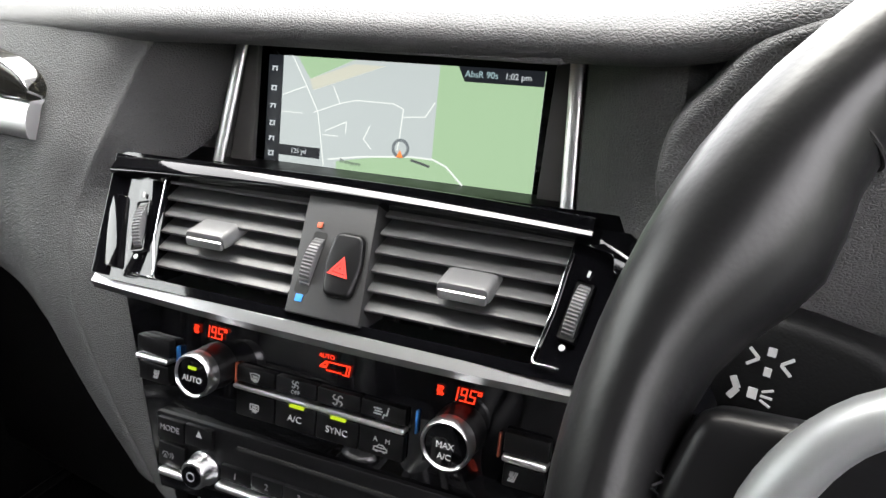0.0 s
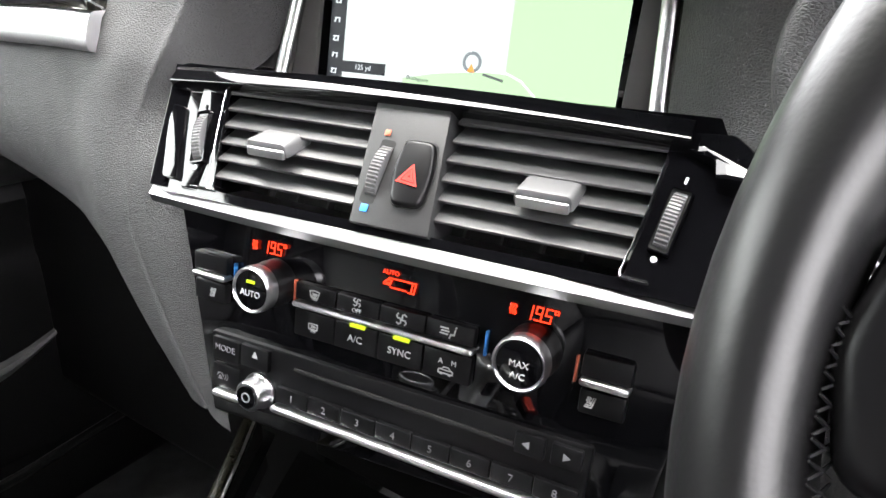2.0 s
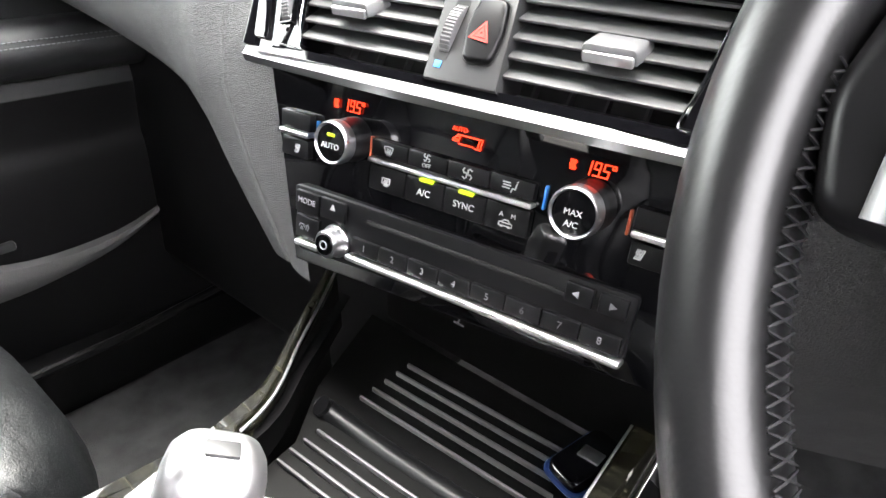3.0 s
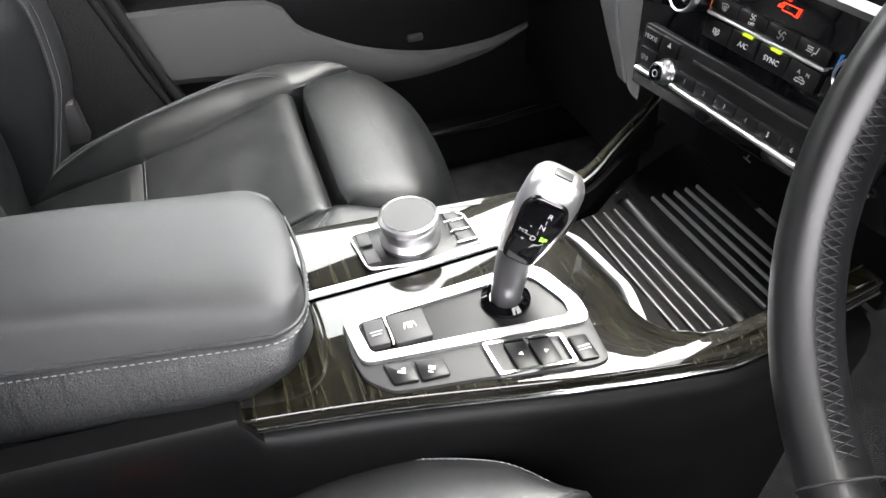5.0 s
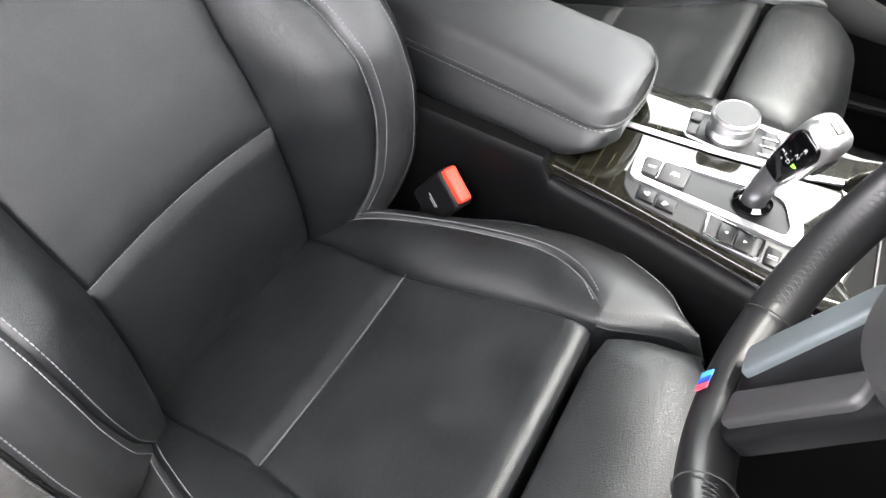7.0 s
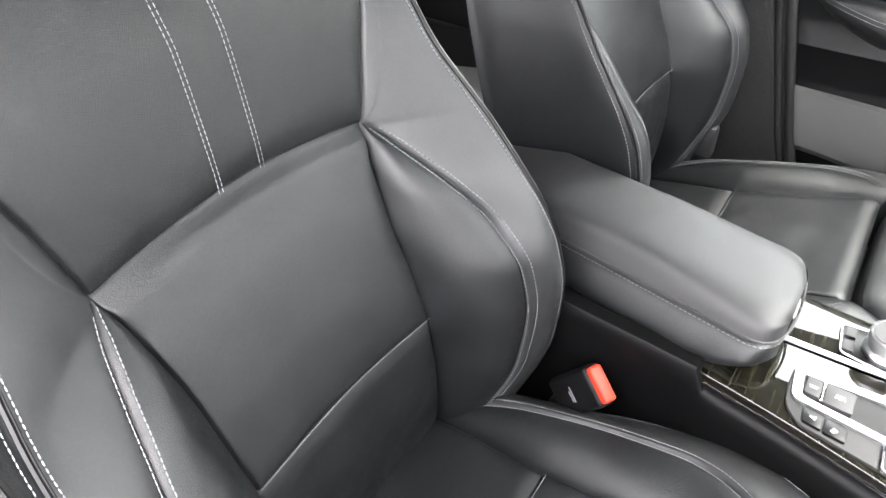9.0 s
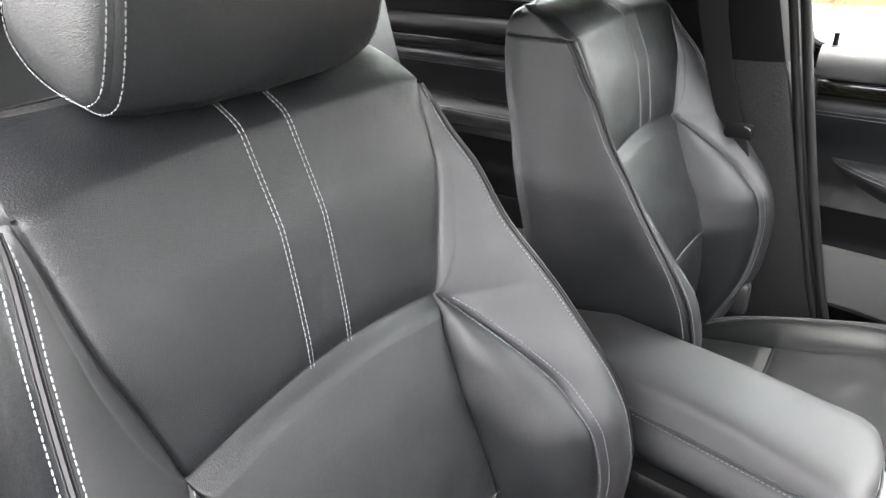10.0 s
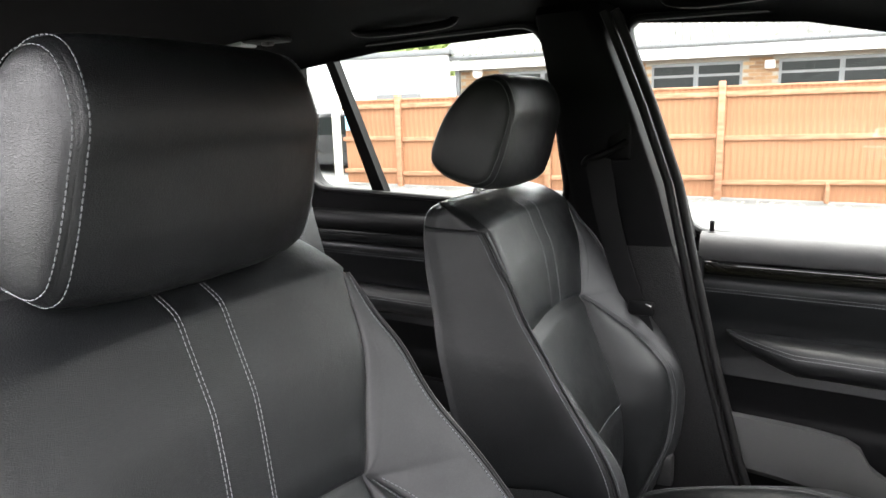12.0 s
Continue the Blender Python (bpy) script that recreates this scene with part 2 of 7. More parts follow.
def prism(outline, depth, m=None, bevel=0.0, segs=2, y0=0.0):
    """A plate whose outline lies in local x, z; depth goes to +y."""
    bm = bmesh.new()
    f = bm.faces.new([bm.verts.new((x, y0, z)) for x, z in outline])
    r = bmesh.ops.extrude_face_region(bm, geom=[f])
    bmesh.ops.translate(bm, vec=(0, depth, 0), verts=[v for v in r["geom"] if isinstance(v, bmesh.types.BMVert)])
    if bevel:
        front = [e for e in bm.edges if all(abs(v.co.y - y0) < 1e-7 for v in e.verts)]
        bmesh.ops.bevel(bm, geom=front, offset=bevel, segments=segs, affect="EDGES", profile=0.5)
    if m:
        bm.transform(m)
    return bm


def rounded(pts, r, n=5):
    """A polygon with its corners rounded."""
    out = []
    for i, p in enumerate(pts):
        a, b, c = Vector(pts[i - 1]), Vector(p), Vector(pts[(i + 1) % len(pts)])
        d1, d2 = (a - b), (c - b)
        k = min(r, d1.length * 0.45, d2.length * 0.45)
        p1, p2 = b + d1.normalized() * k, b + d2.normalized() * k
        for j in range(n + 1):
            t = j / n
            q = p1 * (1 - t) ** 2 + b * 2 * t * (1 - t) + p2 * t ** 2
            out.append((q.x, q.y))
    return out


def lathe(profile, m=None, segs=40):
    """Profile of (radius, y) turned round local y."""
    rings = [[Vector((r * math.cos(a), y, r * math.sin(a))) for a in np.linspace(0, 2 * math.pi, segs, endpoint=False)] for r, y in profile]
    bm = loft(rings, caps=True)
    if m:
        bm.transform(m)
    return bm


def loft(rings, closed=True, caps=False):
    bm = bmesh.new()
    vs = [[bm.verts.new(p) for p in ring] for ring in rings]
    n = len(vs[0])
    for a, b in zip(vs, vs[1:]):
        for i in range(n if closed else n - 1):
            j = (i + 1) % n
            bm.faces.new((a[i], a[j], b[j], b[i]))
    if caps:
        bm.faces.new(vs[0][::-1])
        bm.faces.new(vs[-1])
    return bm


def smooth_line(pts, n=8, closed=False):
    """Points of a smooth curve through pts."""
    p = [Vector(q) for q in pts]
    out = []
    last = len(p) if closed else len(p) - 1
    for i in range(last):
        if closed:
            a, b, c, d = p[i - 1], p[i], p[(i + 1) % len(p)], p[(i + 2) % len(p)]
        else:
            a, b, c, d = p[max(i - 1, 0)], p[i], p[i + 1], p[min(i + 2, len(p) - 1)]
        for j in range(n):
            t = j / n
            out.append(0.5 * (2 * b + (c - a) * t + (2 * a - 5 * b + 4 * c - d) * t * t + (3 * b - a - 3 * c + d) * t ** 3))
    if not closed:
        out.append(p[-1])
    return out


def tube(pts, r, segs=10, flat=1.0, closed=False, up=(0, 0, 1)):
    """A rod along pts; r may be a list; flat squashes it along up."""
    pts = [Vector(p) for p in pts]
    n = len(pts)
    rings = []
    for i, p in enumerate(pts):
        a = pts[i - 1] if (i or closed) else p
        b = pts[(i + 1) % n] if (i < n - 1 or closed) else p
        d = (b - a).normalized()
        side = d.cross(Vector(up))
        side = side.normalized() if side.length > 1e-6 else Vector((1, 0, 0))
        u = side.cross(d)
        rr = r[i] if isinstance(r, (list, tuple)) else r
        rings.append([p + (side * math.cos(k) + u * math.sin(k) * flat) * rr for k in np.linspace(0, 2 * math.pi, segs, endpoint=False)])
    if closed:
        rings.append(rings[0])
        bm = loft(rings)
        bmesh.ops.remove_doubles(bm, verts=bm.verts, dist=1e-6)
        return bm
    return loft(rings, caps=True)


def stitches(pts, normals, pitch=0.0052, length=0.0040, w=0.0006):
    """Thread dashes along a line that lies on a surface."""
    verts, faces = [], []
    ps, acc = [Vector(p) for p in pts], 0.0
    ns = [Vector(q) for q in normals]
    marks = []
    for i in range(len(ps) - 1):
        L = (ps[i + 1] - ps[i]).length
        while acc <= L and L > 1e-9:
            t = acc / L
            marks.append((ps[i].lerp(ps[i + 1], t), (ps[i + 1] - ps[i]).normalized(), ns[i].lerp(ns[i + 1], t).normalized()))
            acc += pitch
        acc -= L
    for p, d, n in marks:
        s = d.cross(n).normalized()
        d2 = (d + s * random.uniform(-0.06, 0.06)).normalized()
        k = len(verts)
        for e, hw in ((-0.5, 0.5), (-0.25, 1.0), (0.25, 1.0), (0.5, 0.5)):
            c = p + d2 * (e * length)
            verts += [c - s * (w * hw), c + n * (w * 0.9 * hw + 0.0002), c + s * (w * hw)]
        for j in range(3):
            o = k + 3 * j
            faces += [(o, o + 3, o + 4, o + 1), (o + 1, o + 4, o + 5, o + 2)]
    bm = bmesh.new()
    vs = [bm.verts.new(v) for v in verts]
    for f in faces:
        bm.faces.new([vs[i] for i in f])
    return bm


def letters(text, size, m, mat, parent, name="lettering", spread=1.0):
    """Raised writing in the local x, z plane, facing -y."""
    c = bpy.data.curves.new(name, "FONT")
    c.body, c.size, c.align_x, c.align_y = text, size, "CENTER", "CENTER"
    c.extrude, c.resolution_u, c.space_character = 0.0002, 3, spread
    tmp = bpy.data.objects.new("tmp", c)
    scene.collection.objects.link(tmp)
    bpy.context.view_layer.update()
    me = bpy.data.meshes.new_from_object(tmp)
    bpy.data.objects.remove(tmp)
    bpy.data.curves.remove(c)
    bm = bmesh.new()
    bm.from_mesh(me)
    bpy.data.meshes.remove(me)
    bm.transform(m @ Matrix.Rotation(radians(90), 4, "X"))
    return part(name, bm, mat, parent, smooth=False)


def interp(x, xs, ys):
    return float(np.interp(x, xs, ys))


def spline(xs, ys):
    """A smooth function through the table (monotone cubic)."""
    xs, ys = np.array(xs, float), np.array(ys, float)
    h = np.diff(xs)
    d = np.diff(ys) / h
    m = np.zeros_like(ys)
    m[0], m[-1] = d[0], d[-1]
    for i in range(1, len(xs) - 1):
        m[i] = 0 if d[i - 1] * d[i] <= 0 else 2 * d[i - 1] * d[i] / (d[i - 1] + d[i])

    def at(x):
        x = min(max(x, xs[0]), xs[-1])
        i = min(int(np.searchsorted(xs, x, "right")) - 1, len(xs) - 2)
        t = (x - xs[i]) / h[i]
        return float((1 + 2 * t) * (1 - t) ** 2 * ys[i] + t * (1 - t) ** 2 * h[i] * m[i] + t * t * (3 - 2 * t) * ys[i + 1] + t * t * (t - 1) * h[i] * m[i + 1])
    return at


# ---- dashboard ----
YAW = math.atan(0.118)


def face(z0, y0, slope):
    """Frame on the centre stack: local x along it, z up the face, y into it."""
    e1 = Vector((math.cos(YAW), math.sin(YAW), 0))
    up = Vector((-math.sin(YAW) * slope, math.cos(YAW) * slope, 1)).normalized()
    into = up.cross(e1)
    into = into if into.y > 0 else -into
    m = Matrix((e1, into, up)).transposed().to_4x4()
    m.translation = (0, y0, z0)
    return m, math.sqrt(1 + slope * slope)


LOW, KL = face(1.017, -0.006, 0.17)
VENT, KV = face(1.05, -0.012, 0.75)
SCR, KS = face(1.14, 0.107, 0.2)


def low(s, z, out=0.0):
    return LOW @ Matrix.Translation((s, -out, (z - 1.017) * KL))


def vent(s, z, out=0.0):
    return VENT @ Matrix.Translation((s, -out, (z - 1.05) * KV))


def key(w, z, t, m, bevel=0.0012, segs=2):
    return box((w, t, z), (0, 0, 0), bevel, m, segs)


stack = thing("centre_stack", (0, 0.05, 0.90), "gloss black centre stack with climate and radio controls", "dashboard")
poly = [(-0.166, 1.036), (0.158, 1.036), (0.150, 0.97), (0.142, 0.911), (0.0, 0.906), (-0.134, 0.901), (-0.15, 0.97)]
part("fascia", prism([(s, (z - 1.017) * KL) for s, z in poly], 0.05, LOW, 0.002), GLOSS, stack, "gloss black fascia panel")
# climate controls
part("rocker_bar", key(0.117, 0.0034, 0.008, low(-0.0115, 0.9915, 0.0025), 0.0017, 4), SILVER, stack, "slim satin silver bar")
for i, s in enumerate((-0.0545, -0.0255, 0.0035, 0.0325)):
    part("upper_button", key(0.0284, 0.0105, 0.008, low(s, 0.9995, 0.0005)), SATIN_BLACK, stack)
    part("lower_button", key(0.0284, 0.0165, 0.008, low(s, 0.9805, 0.0003)), SATIN_BLACK, stack)
for s in (-0.0245, 0.004):
    part("indicator", key(0.0105, 0.0022, 0.006, low(s, 0.9878, 0.0015), 0.0005), GREEN_GLOW, stack, "green lit indicator")
letters("A/C", 0.0060, low(-0.0255, 0.980, 0.0045), WHITE_INK, stack)
letters("SYNC", 0.0058, low(0.0035, 0.980, 0.0045), WHITE_INK, stack)


def knob(s, z, r, out, parent, big=True):
    base = part("rotary_knob", lathe([(r * 1.06, 0.004), (r * 1.06, -0.006), (r * 1.03, -0.008), (r * 1.02, -0.011), (r * 1.0, -out + 0.004), (r * 0.96, -out)], low(s, z)), SATIN_BLACK, parent, "ribbed black rotary knob with a silver ring")
    part("knob_ring", lathe([(r * 1.02, -out + 0.007), (r * 1.05, -out + 0.003), (r * 1.02, -out - 0.001), (r * 0.95, -out - 0.0022), (r * 0.88, -out - 0.0012), (r * 0.85, -out + 0.001)], low(s, z)), KNOB_CHROME, base, "dark chrome ring")
    part("knob_face", lathe([(r * 0.87, -out + 0.002), (r * 0.86, -out - 0.0008), (r * 0.4, -out - 0.0012), (0.0005, -out - 0.0012)], low(s, z)), GLOSS, base, "black push face")
    return base


kl = knob(-0.0855, 0.9998, 0.0134, 0.0225, stack)
letters("AUTO", 0.0052, low(-0.0855, 0.9978, 0.0241), WHITE_INK, kl)
part("indicator", key(0.006, 0.002, 0.001, low(-0.0855, 1.0048, 0.0239), 0.0004), GREEN_GLOW, kl, "green lit indicator")
kr = knob(0.0780, 1.0008, 0.0136, 0.0225, stack)
letters("MAX", 0.0047, low(0.0780, 1.0010, 0.0241), WHITE_INK, kr)
letters("A/C", 0.0047, low(0.0780, 0.9950, 0.0241), WHITE_INK, kr)
for s in (-0.117, 0.0525):
    part("cold_mark", key(0.0016, 0.014, 0.003, low(s, 0.998, 0.0015), 0.0006), BLUE_INK, stack, "blue cold mark")
for s in (-0.0705, 0.1005):
    part("warm_mark", key(0.0016, 0.014, 0.003, low(s, 0.998, 0.0015), 0.0006), ORANGE_INK, stack, "red warm mark")
for s0, s1, z in ((-0.148, -0.121, 0.9955), (0.1035, 0.128, 0.9955)):
    part("side_button", key(s1 - s0, 0.012, 0.009, low((s0 + s1) / 2, z + 0.0065, 0.001)), SATIN_BLACK, stack)
    part("side_bar", key(s1 - s0, 0.0038, 0.010, low((s0 + s1) / 2, z - 0.0015, 0.003), 0.0018, 4), SILVER, stack, "slim satin silver bar")
    part("seat_heat_button", key(s1 - s0 - 0.002, 0.013, 0.009, low((s0 + s1) / 2, z - 0.0115, 0.0006)), SATIN_BLACK, stack)


def icon(bars, m, mat, parent, t=0.0006):
    """A small pictogram of bars: x, z, width, height, turn."""
    for x, z, w, h, a in bars:
        part("icon_stroke", box((w, t, h), (0, 0, 0), 0, m @ Matrix.Translation((x, 0, z)) @ Matrix.Rotation(radians(a), 4, "Y")), mat, parent, smooth=False)


def strokes(lines, m, mat, parent, w=0.0007, name="pictogram", label=""):
    """A thin pictogram of ribbons along lines in the local x, z plane."""
    bm = bmesh.new()
    for pts in lines:
        for (x0, z0), (x1, z1) in zip(pts, pts[1:]):
            L = math.hypot(x1 - x0, z1 - z0)
            ex, ez = (x1 - x0) / L * w / 2, (z1 - z0) / L * w / 2
            q = [(x0 - ex + ez, z0 - ez - ex), (x1 + ex + ez, z1 + ez - ex), (x1 + ex - ez, z1 + ez + ex), (x0 - ex - ez, z0 - ez + ex)]
            for d in (0.0, -0.0003):
                bm.faces.new([bm.verts.new(m @ Vector((x, d, z))) for x, z in q])
    return part(name, bm, mat, parent, label, smooth=False)


def wave(x, z, h):
    return [(x + 0.0005 * math.sin(k * 1.6), z + h * k / 6) for k in range(7)]


FAN = [[(0.0003, 0.0003), (0.0003, 0.0016), (0.0012, 0.0022), (0.0021, 0.0016)]]
FAN = [[(x * math.cos(a) - z * math.sin(a), x * math.sin(a) + z * math.cos(a)) for x, z in FAN[0]] for a in (0, math.pi / 2, math.pi, 1.5 * math.pi)]
SCREEN_HEAT = [[(-0.0034, 0.0021), (0.0, 0.0027), (0.0034, 0.0021), (0.0022, -0.0018), (-0.0022, -0.0018), (-0.0034, 0.0021)], wave(-0.0012, -0.003, 0.004), wave(0.0, -0.003, 0.004), wave(0.0012, -0.003, 0.004)]
REAR_HEAT = [[(-0.003, 0.002), (0.003, 0.002), (0.003, -0.0015), (-0.003, -0.0015), (-0.003, 0.002)], wave(-0.0012, -0.003, 0.004), wave(0.0, -0.003, 0.004), wave(0.0012, -0.003, 0.004)]
SEAT_ICON = [[(-0.003, -0.0022), (0.0002, -0.0022), (0.0018, 0.003)], [(-0.0026, -0.0012), (-0.0004, -0.0012), (0.0008, 0.003)], wave(-0.002, -0.0002, 0.003), wave(-0.0008, 0.0, 0.003)]
AIR_MAN = [[(-0.0052, 0.002), (-0.001, 0.002)], [(-0.0046, 0.0004), (-0.0004, 0.0004)], [(-0.0052, -0.0012), (-0.001, -0.0012)], [(0.0034, 0.002), (0.0028, -0.001), (0.001, -0.001), (0.0004, -0.003)], [(0.0036, 0.0032), (0.0038, 0.0034)]]
CAR_ICON = [[(-0.0042, -0.0016), (-0.004, 0.0002), (-0.002, 0.0008), (-0.001, 0.002), (0.0016, 0.002), (0.003, 0.0006), (0.0042, 0.0), (0.0042, -0.0016), (-0.0042, -0.0016)], [(-0.002, 0.0003), (0.0026, 0.0003)], [(-0.0028, -0.0022), (-0.0018, -0.0022)], [(0.002, -0.0022), (0.003, -0.0022)]]
PHONE_ICON = [[(-0.004, 0.0), (-0.003, 0.0018), (0.0, 0.0018), (0.001, 0.0)], [(-0.0028, -0.002), (-0.0016, 0.0), (-0.0004, -0.002), (-0.0028, -0.002)], [(0.0024, -0.0014), (0.0032, 0.0), (0.0024, 0.0014)], [(0.004, -0.002), (0.005, 0.0), (0.004, 0.002)]]
SEGMENTS = {"1": "bc", "9": "abcdfg", "5": "acdfg"}
BARS = {"a": ((0, 2), (1, 2)), "b": ((1, 2), (1, 1)), "c": ((1, 1), (1, 0)), "d": ((0, 0), (1, 0)), "e": ((0, 1), (0, 0)), "f": ((0, 2), (0, 1)), "g": ((0, 1), (1, 1))}


def digits(text, size, m, mat, parent, label):
    """Seven-segment read-out, slanted a little."""
    lines, x = [], 0.0
    for ch in text:
        if ch == ".":
            lines.append([(x - 0.20 * size, 0.0), (x - 0.12 * size, 0.0)])
            continue
        if ch == "°":
            o = 0.24 * size
            lines.append([(x, size - o), (x + o, size - o), (x + o, size), (x, size), (x, size - o)])
            continue
        for k in SEGMENTS[ch]:
            lines.append([(x + 0.42 * size * a + 0.06 * b * size, b * size / 2) for a, b in BARS[k]])
        x += 0.72 * size
    return strokes([[(a - x / 2, b - size / 2) for a, b in ln] for ln in lines], m, mat, parent, size * 0.11, "temperature_display", label)


strokes(SCREEN_HEAT, low(-0.0545, 0.9995, 0.0048), WHITE_INK, stack, 0.0005)
strokes([[(x, z + 0.0022) for x, z in f] for f in FAN], low(-0.0255, 0.9998, 0.0048), WHITE_INK, stack, 0.0006)
letters("OFF", 0.0036, low(-0.0255, 0.9970, 0.0048), WHITE_INK, stack)
strokes([[(x * 1.4, z * 1.4) for x, z in f] for f in FAN], low(0.0035, 0.9995, 0.0048), WHITE_INK, stack, 0.0007)
strokes(AIR_MAN, low(0.0325, 0.9995, 0.0048), WHITE_INK, stack, 0.0008)
strokes(REAR_HEAT, low(-0.0545, 0.980, 0.0046), WHITE_INK, stack, 0.0005)
strokes(CAR_ICON, low(0.0325, 0.9780, 0.0046), WHITE_INK, stack, 0.0006)
letters("A", 0.0040, low(0.0290, 0.9828, 0.0046), WHITE_INK, stack)
letters("M", 0.0040, low(0.0368, 0.9828, 0.0046), WHITE_INK, stack)
strokes(SEAT_ICON, low(-0.131, 0.9835, 0.0054), WHITE_INK, stack, 0.0006)
strokes(SEAT_ICON, low(0.111, 0.984, 0.0054), WHITE_INK, stack, 0.0006)
# red display read-outs behind the fascia
for s in (-0.0915, 0.0755):
    digits("19.5°", 0.0070, low(s + 0.0030, 1.0198, 0.0012), RED_GLOW, stack, "red temperature read-out")
    strokes([wave(-0.0011, -0.0025, 0.005), wave(0.0002, -0.0025, 0.005), wave(0.0015, -0.0025, 0.005)], low(s - 0.0115, 1.0194, 0.0012), RED_GLOW, stack, 0.0007)
strokes([[(-0.0095, -0.001), (-0.006, 0.0022), (0.0105, 0.0022), (0.0095, -0.0036), (0.0060, -0.0036)], [(0.0085, 0.0016), (0.0078, -0.003)], [(-0.0095, -0.0016), (-0.0055, -0.0016), (-0.0046, 0.0010), (-0.0064, 0.0010)], [(-0.0078, -0.0006), (-0.0056, -0.0006)]] + [[(x, -0.0030), (x + 0.0016, -0.0030)] for x in (-0.005, -0.0024, 0.0002, 0.0028)], low(-0.002, 1.0172, 0.0012), RED_GLOW, stack, 0.0008, label="red fan speed read-out")
letters("AUTO", 0.0038, low(-0.0075, 1.0224, 0.0012), RED_GLOW, stack)
# radio panel
radio = thing("radio_unit", (0, 0.03, 0.92), "black radio panel with number buttons and a disc slot", "radio")
part("radio_face", prism([(s, (z - 1.017) * KL) for s, z in rounded([(-0.134, 0.958), (0.116, 0.961), (0.114, 0.924), (-0.128, 0.912)], 0.003, 3)], 0.02, LOW @ Matrix.Translation((0, -0.0035, 0)), 0.001), SATIN_BLACK, radio)
part("disc_slot", key(0.142, 0.0028, 0.002, low(0.004, 0.9495, 0.0036), 0.0006), GAP_SHADE, radio, "near-black strip painted as the shade in the disc slot")
part("radio_bar", key(0.195, 0.0045, 0.010, low(0.0175, 0.9225, 0.0052), 0.0021, 4), SILVER, radio, "satin silver bar along the lower edge")
part("radio_bar", key(0.022, 0.0045, 0.010, low(-0.116, 0.9195, 0.0052), 0.0021, 4), SILVER, radio, "satin silver bar along the lower edge")
for i in range(8):
    s = -0.066 + i * 0.0238
    part("number_button", key(0.0232, 0.0105, 0.006, low(s, 0.9315, 0.0035), 0.0007), SATIN_BLACK, radio)
    letters(str(i + 1), 0.0062, low(s, 0.9315, 0.0068), GREY_INK, radio)
for s, w, z, h in ((-0.119, 0.022, 0.9485, 0.015), (-0.096, 0.022, 0.9495, 0.014), (0.084, 0.016, 0.9525, 0.012), (0.1035, 0.016, 0.9525, 0.012), (-0.118, 0.022, 0.9305, 0.0165)):
    part("radio_button", key(w, h, 0.006, low(s, z, 0.0033), 0.0008), SATIN_BLACK, radio)
letters("MODE", 0.0058, low(-0.1195, 0.9495, 0.0066), GREY_INK, radio)
strokes(PHONE_ICON, low(-0.121, 0.931, 0.0066), GREY_INK, radio, 0.0007)


def arrow(s, z, a, r, mat, parent):
    m = low(s, z, 0.0064) @ Matrix.Rotation(radians(a), 4, "Y")
    return part("arrow", prism([(0, r), (r * 0.85, -r * 0.6), (-r * 0.85, -r * 0.6)], 0.0005, m), mat, parent, smooth=False)


arrow(-0.0955, 0.9515, 0, 0.0028, WHITE_INK, radio)
arrow(0.0825, 0.9525, -90, 0.0026, GREY_INK, radio)
arrow(0.1035, 0.9525, 90, 0.0026, GREY_INK, radio)
vk = part("volume_knob", lathe([(0.0118, 0.002), (0.0118, -0.005), (0.0102, -0.007), (0.0098, -0.014), (0.0086, -0.0155), (0.0002, -0.0157)], low(-0.0925, 0.9285)), KNOB_CHROME, radio, "small silver volume knob")
part("knob_face", lathe([(0.0074, -0.0150), (0.0072, -0.0166), (0.0002, -0.0167)], low(-0.0925, 0.9285)), GLOSS, vk)
part("knob_mark", lathe([(0.0034, -0.0162), (0.0033, -0.0170), (0.0024, -0.0170), (0.0023, -0.0162)], low(-0.0925, 0.9285)), GREY_INK, vk)

# vent pod
pod = thing("vent_pod", (0, 0.06, 1.04), "gloss black air vent pod with grey slats and silver trims", "air vent")


def vz(z):
    return (z - 1.05) * KV


outer = rounded([(-0.196, vz(1.115)), (0.152, vz(1.117)), (0.176, vz(1.088)), (0.172, vz(1.046)), (-0.178, vz(1.046))], 0.012, 6)
part("pod_back", prism([(x * 1.0, z) for x, z in outer], 0.02, VENT @ Matrix.Translation((0, 0.034, 0))), GAP_SHADE, pod, "near-black sheet painted as the shade behind the slats")


def frame_ring(outline, hole, d0, d1, m, bevel=0.0):
    """A plate with a hole, both outlines of equal length."""
    rings = [[Vector((x, d0, z)) for x, z in outline], [Vector((x, d1, z)) for x, z in outline], [Vector((x, d1, z)) for x, z in hole], [Vector((x, d0, z)) for x, z in hole]]
    bm = loft(rings)
    n = len(outline)
    bm.verts.ensure_lookup_table()
    for i in range(n):
        j = (i + 1) % n
        bm.faces.new((bm.verts[i], bm.verts[3 * n + i], bm.verts[3 * n + j], bm.verts[j]))
    bm.transform(m)
    return bm


hole = rounded([(-0.146, vz(1.107)), (0.1235, vz(1.107)), (0.117, vz(1.0505)), (-0.128, vz(1.0505))], 0.005, 6)
outer6 = rounded([(-0.196, vz(1.115)), (0.152, vz(1.117)), (0.205, vz(1.046)), (-0.178, vz(1.046))], 0.012, 6)
part("pod_frame", frame_ring(outer6, hole, 0.0, 0.05, VENT), GLOSS, pod, "gloss black surround")
rows = []
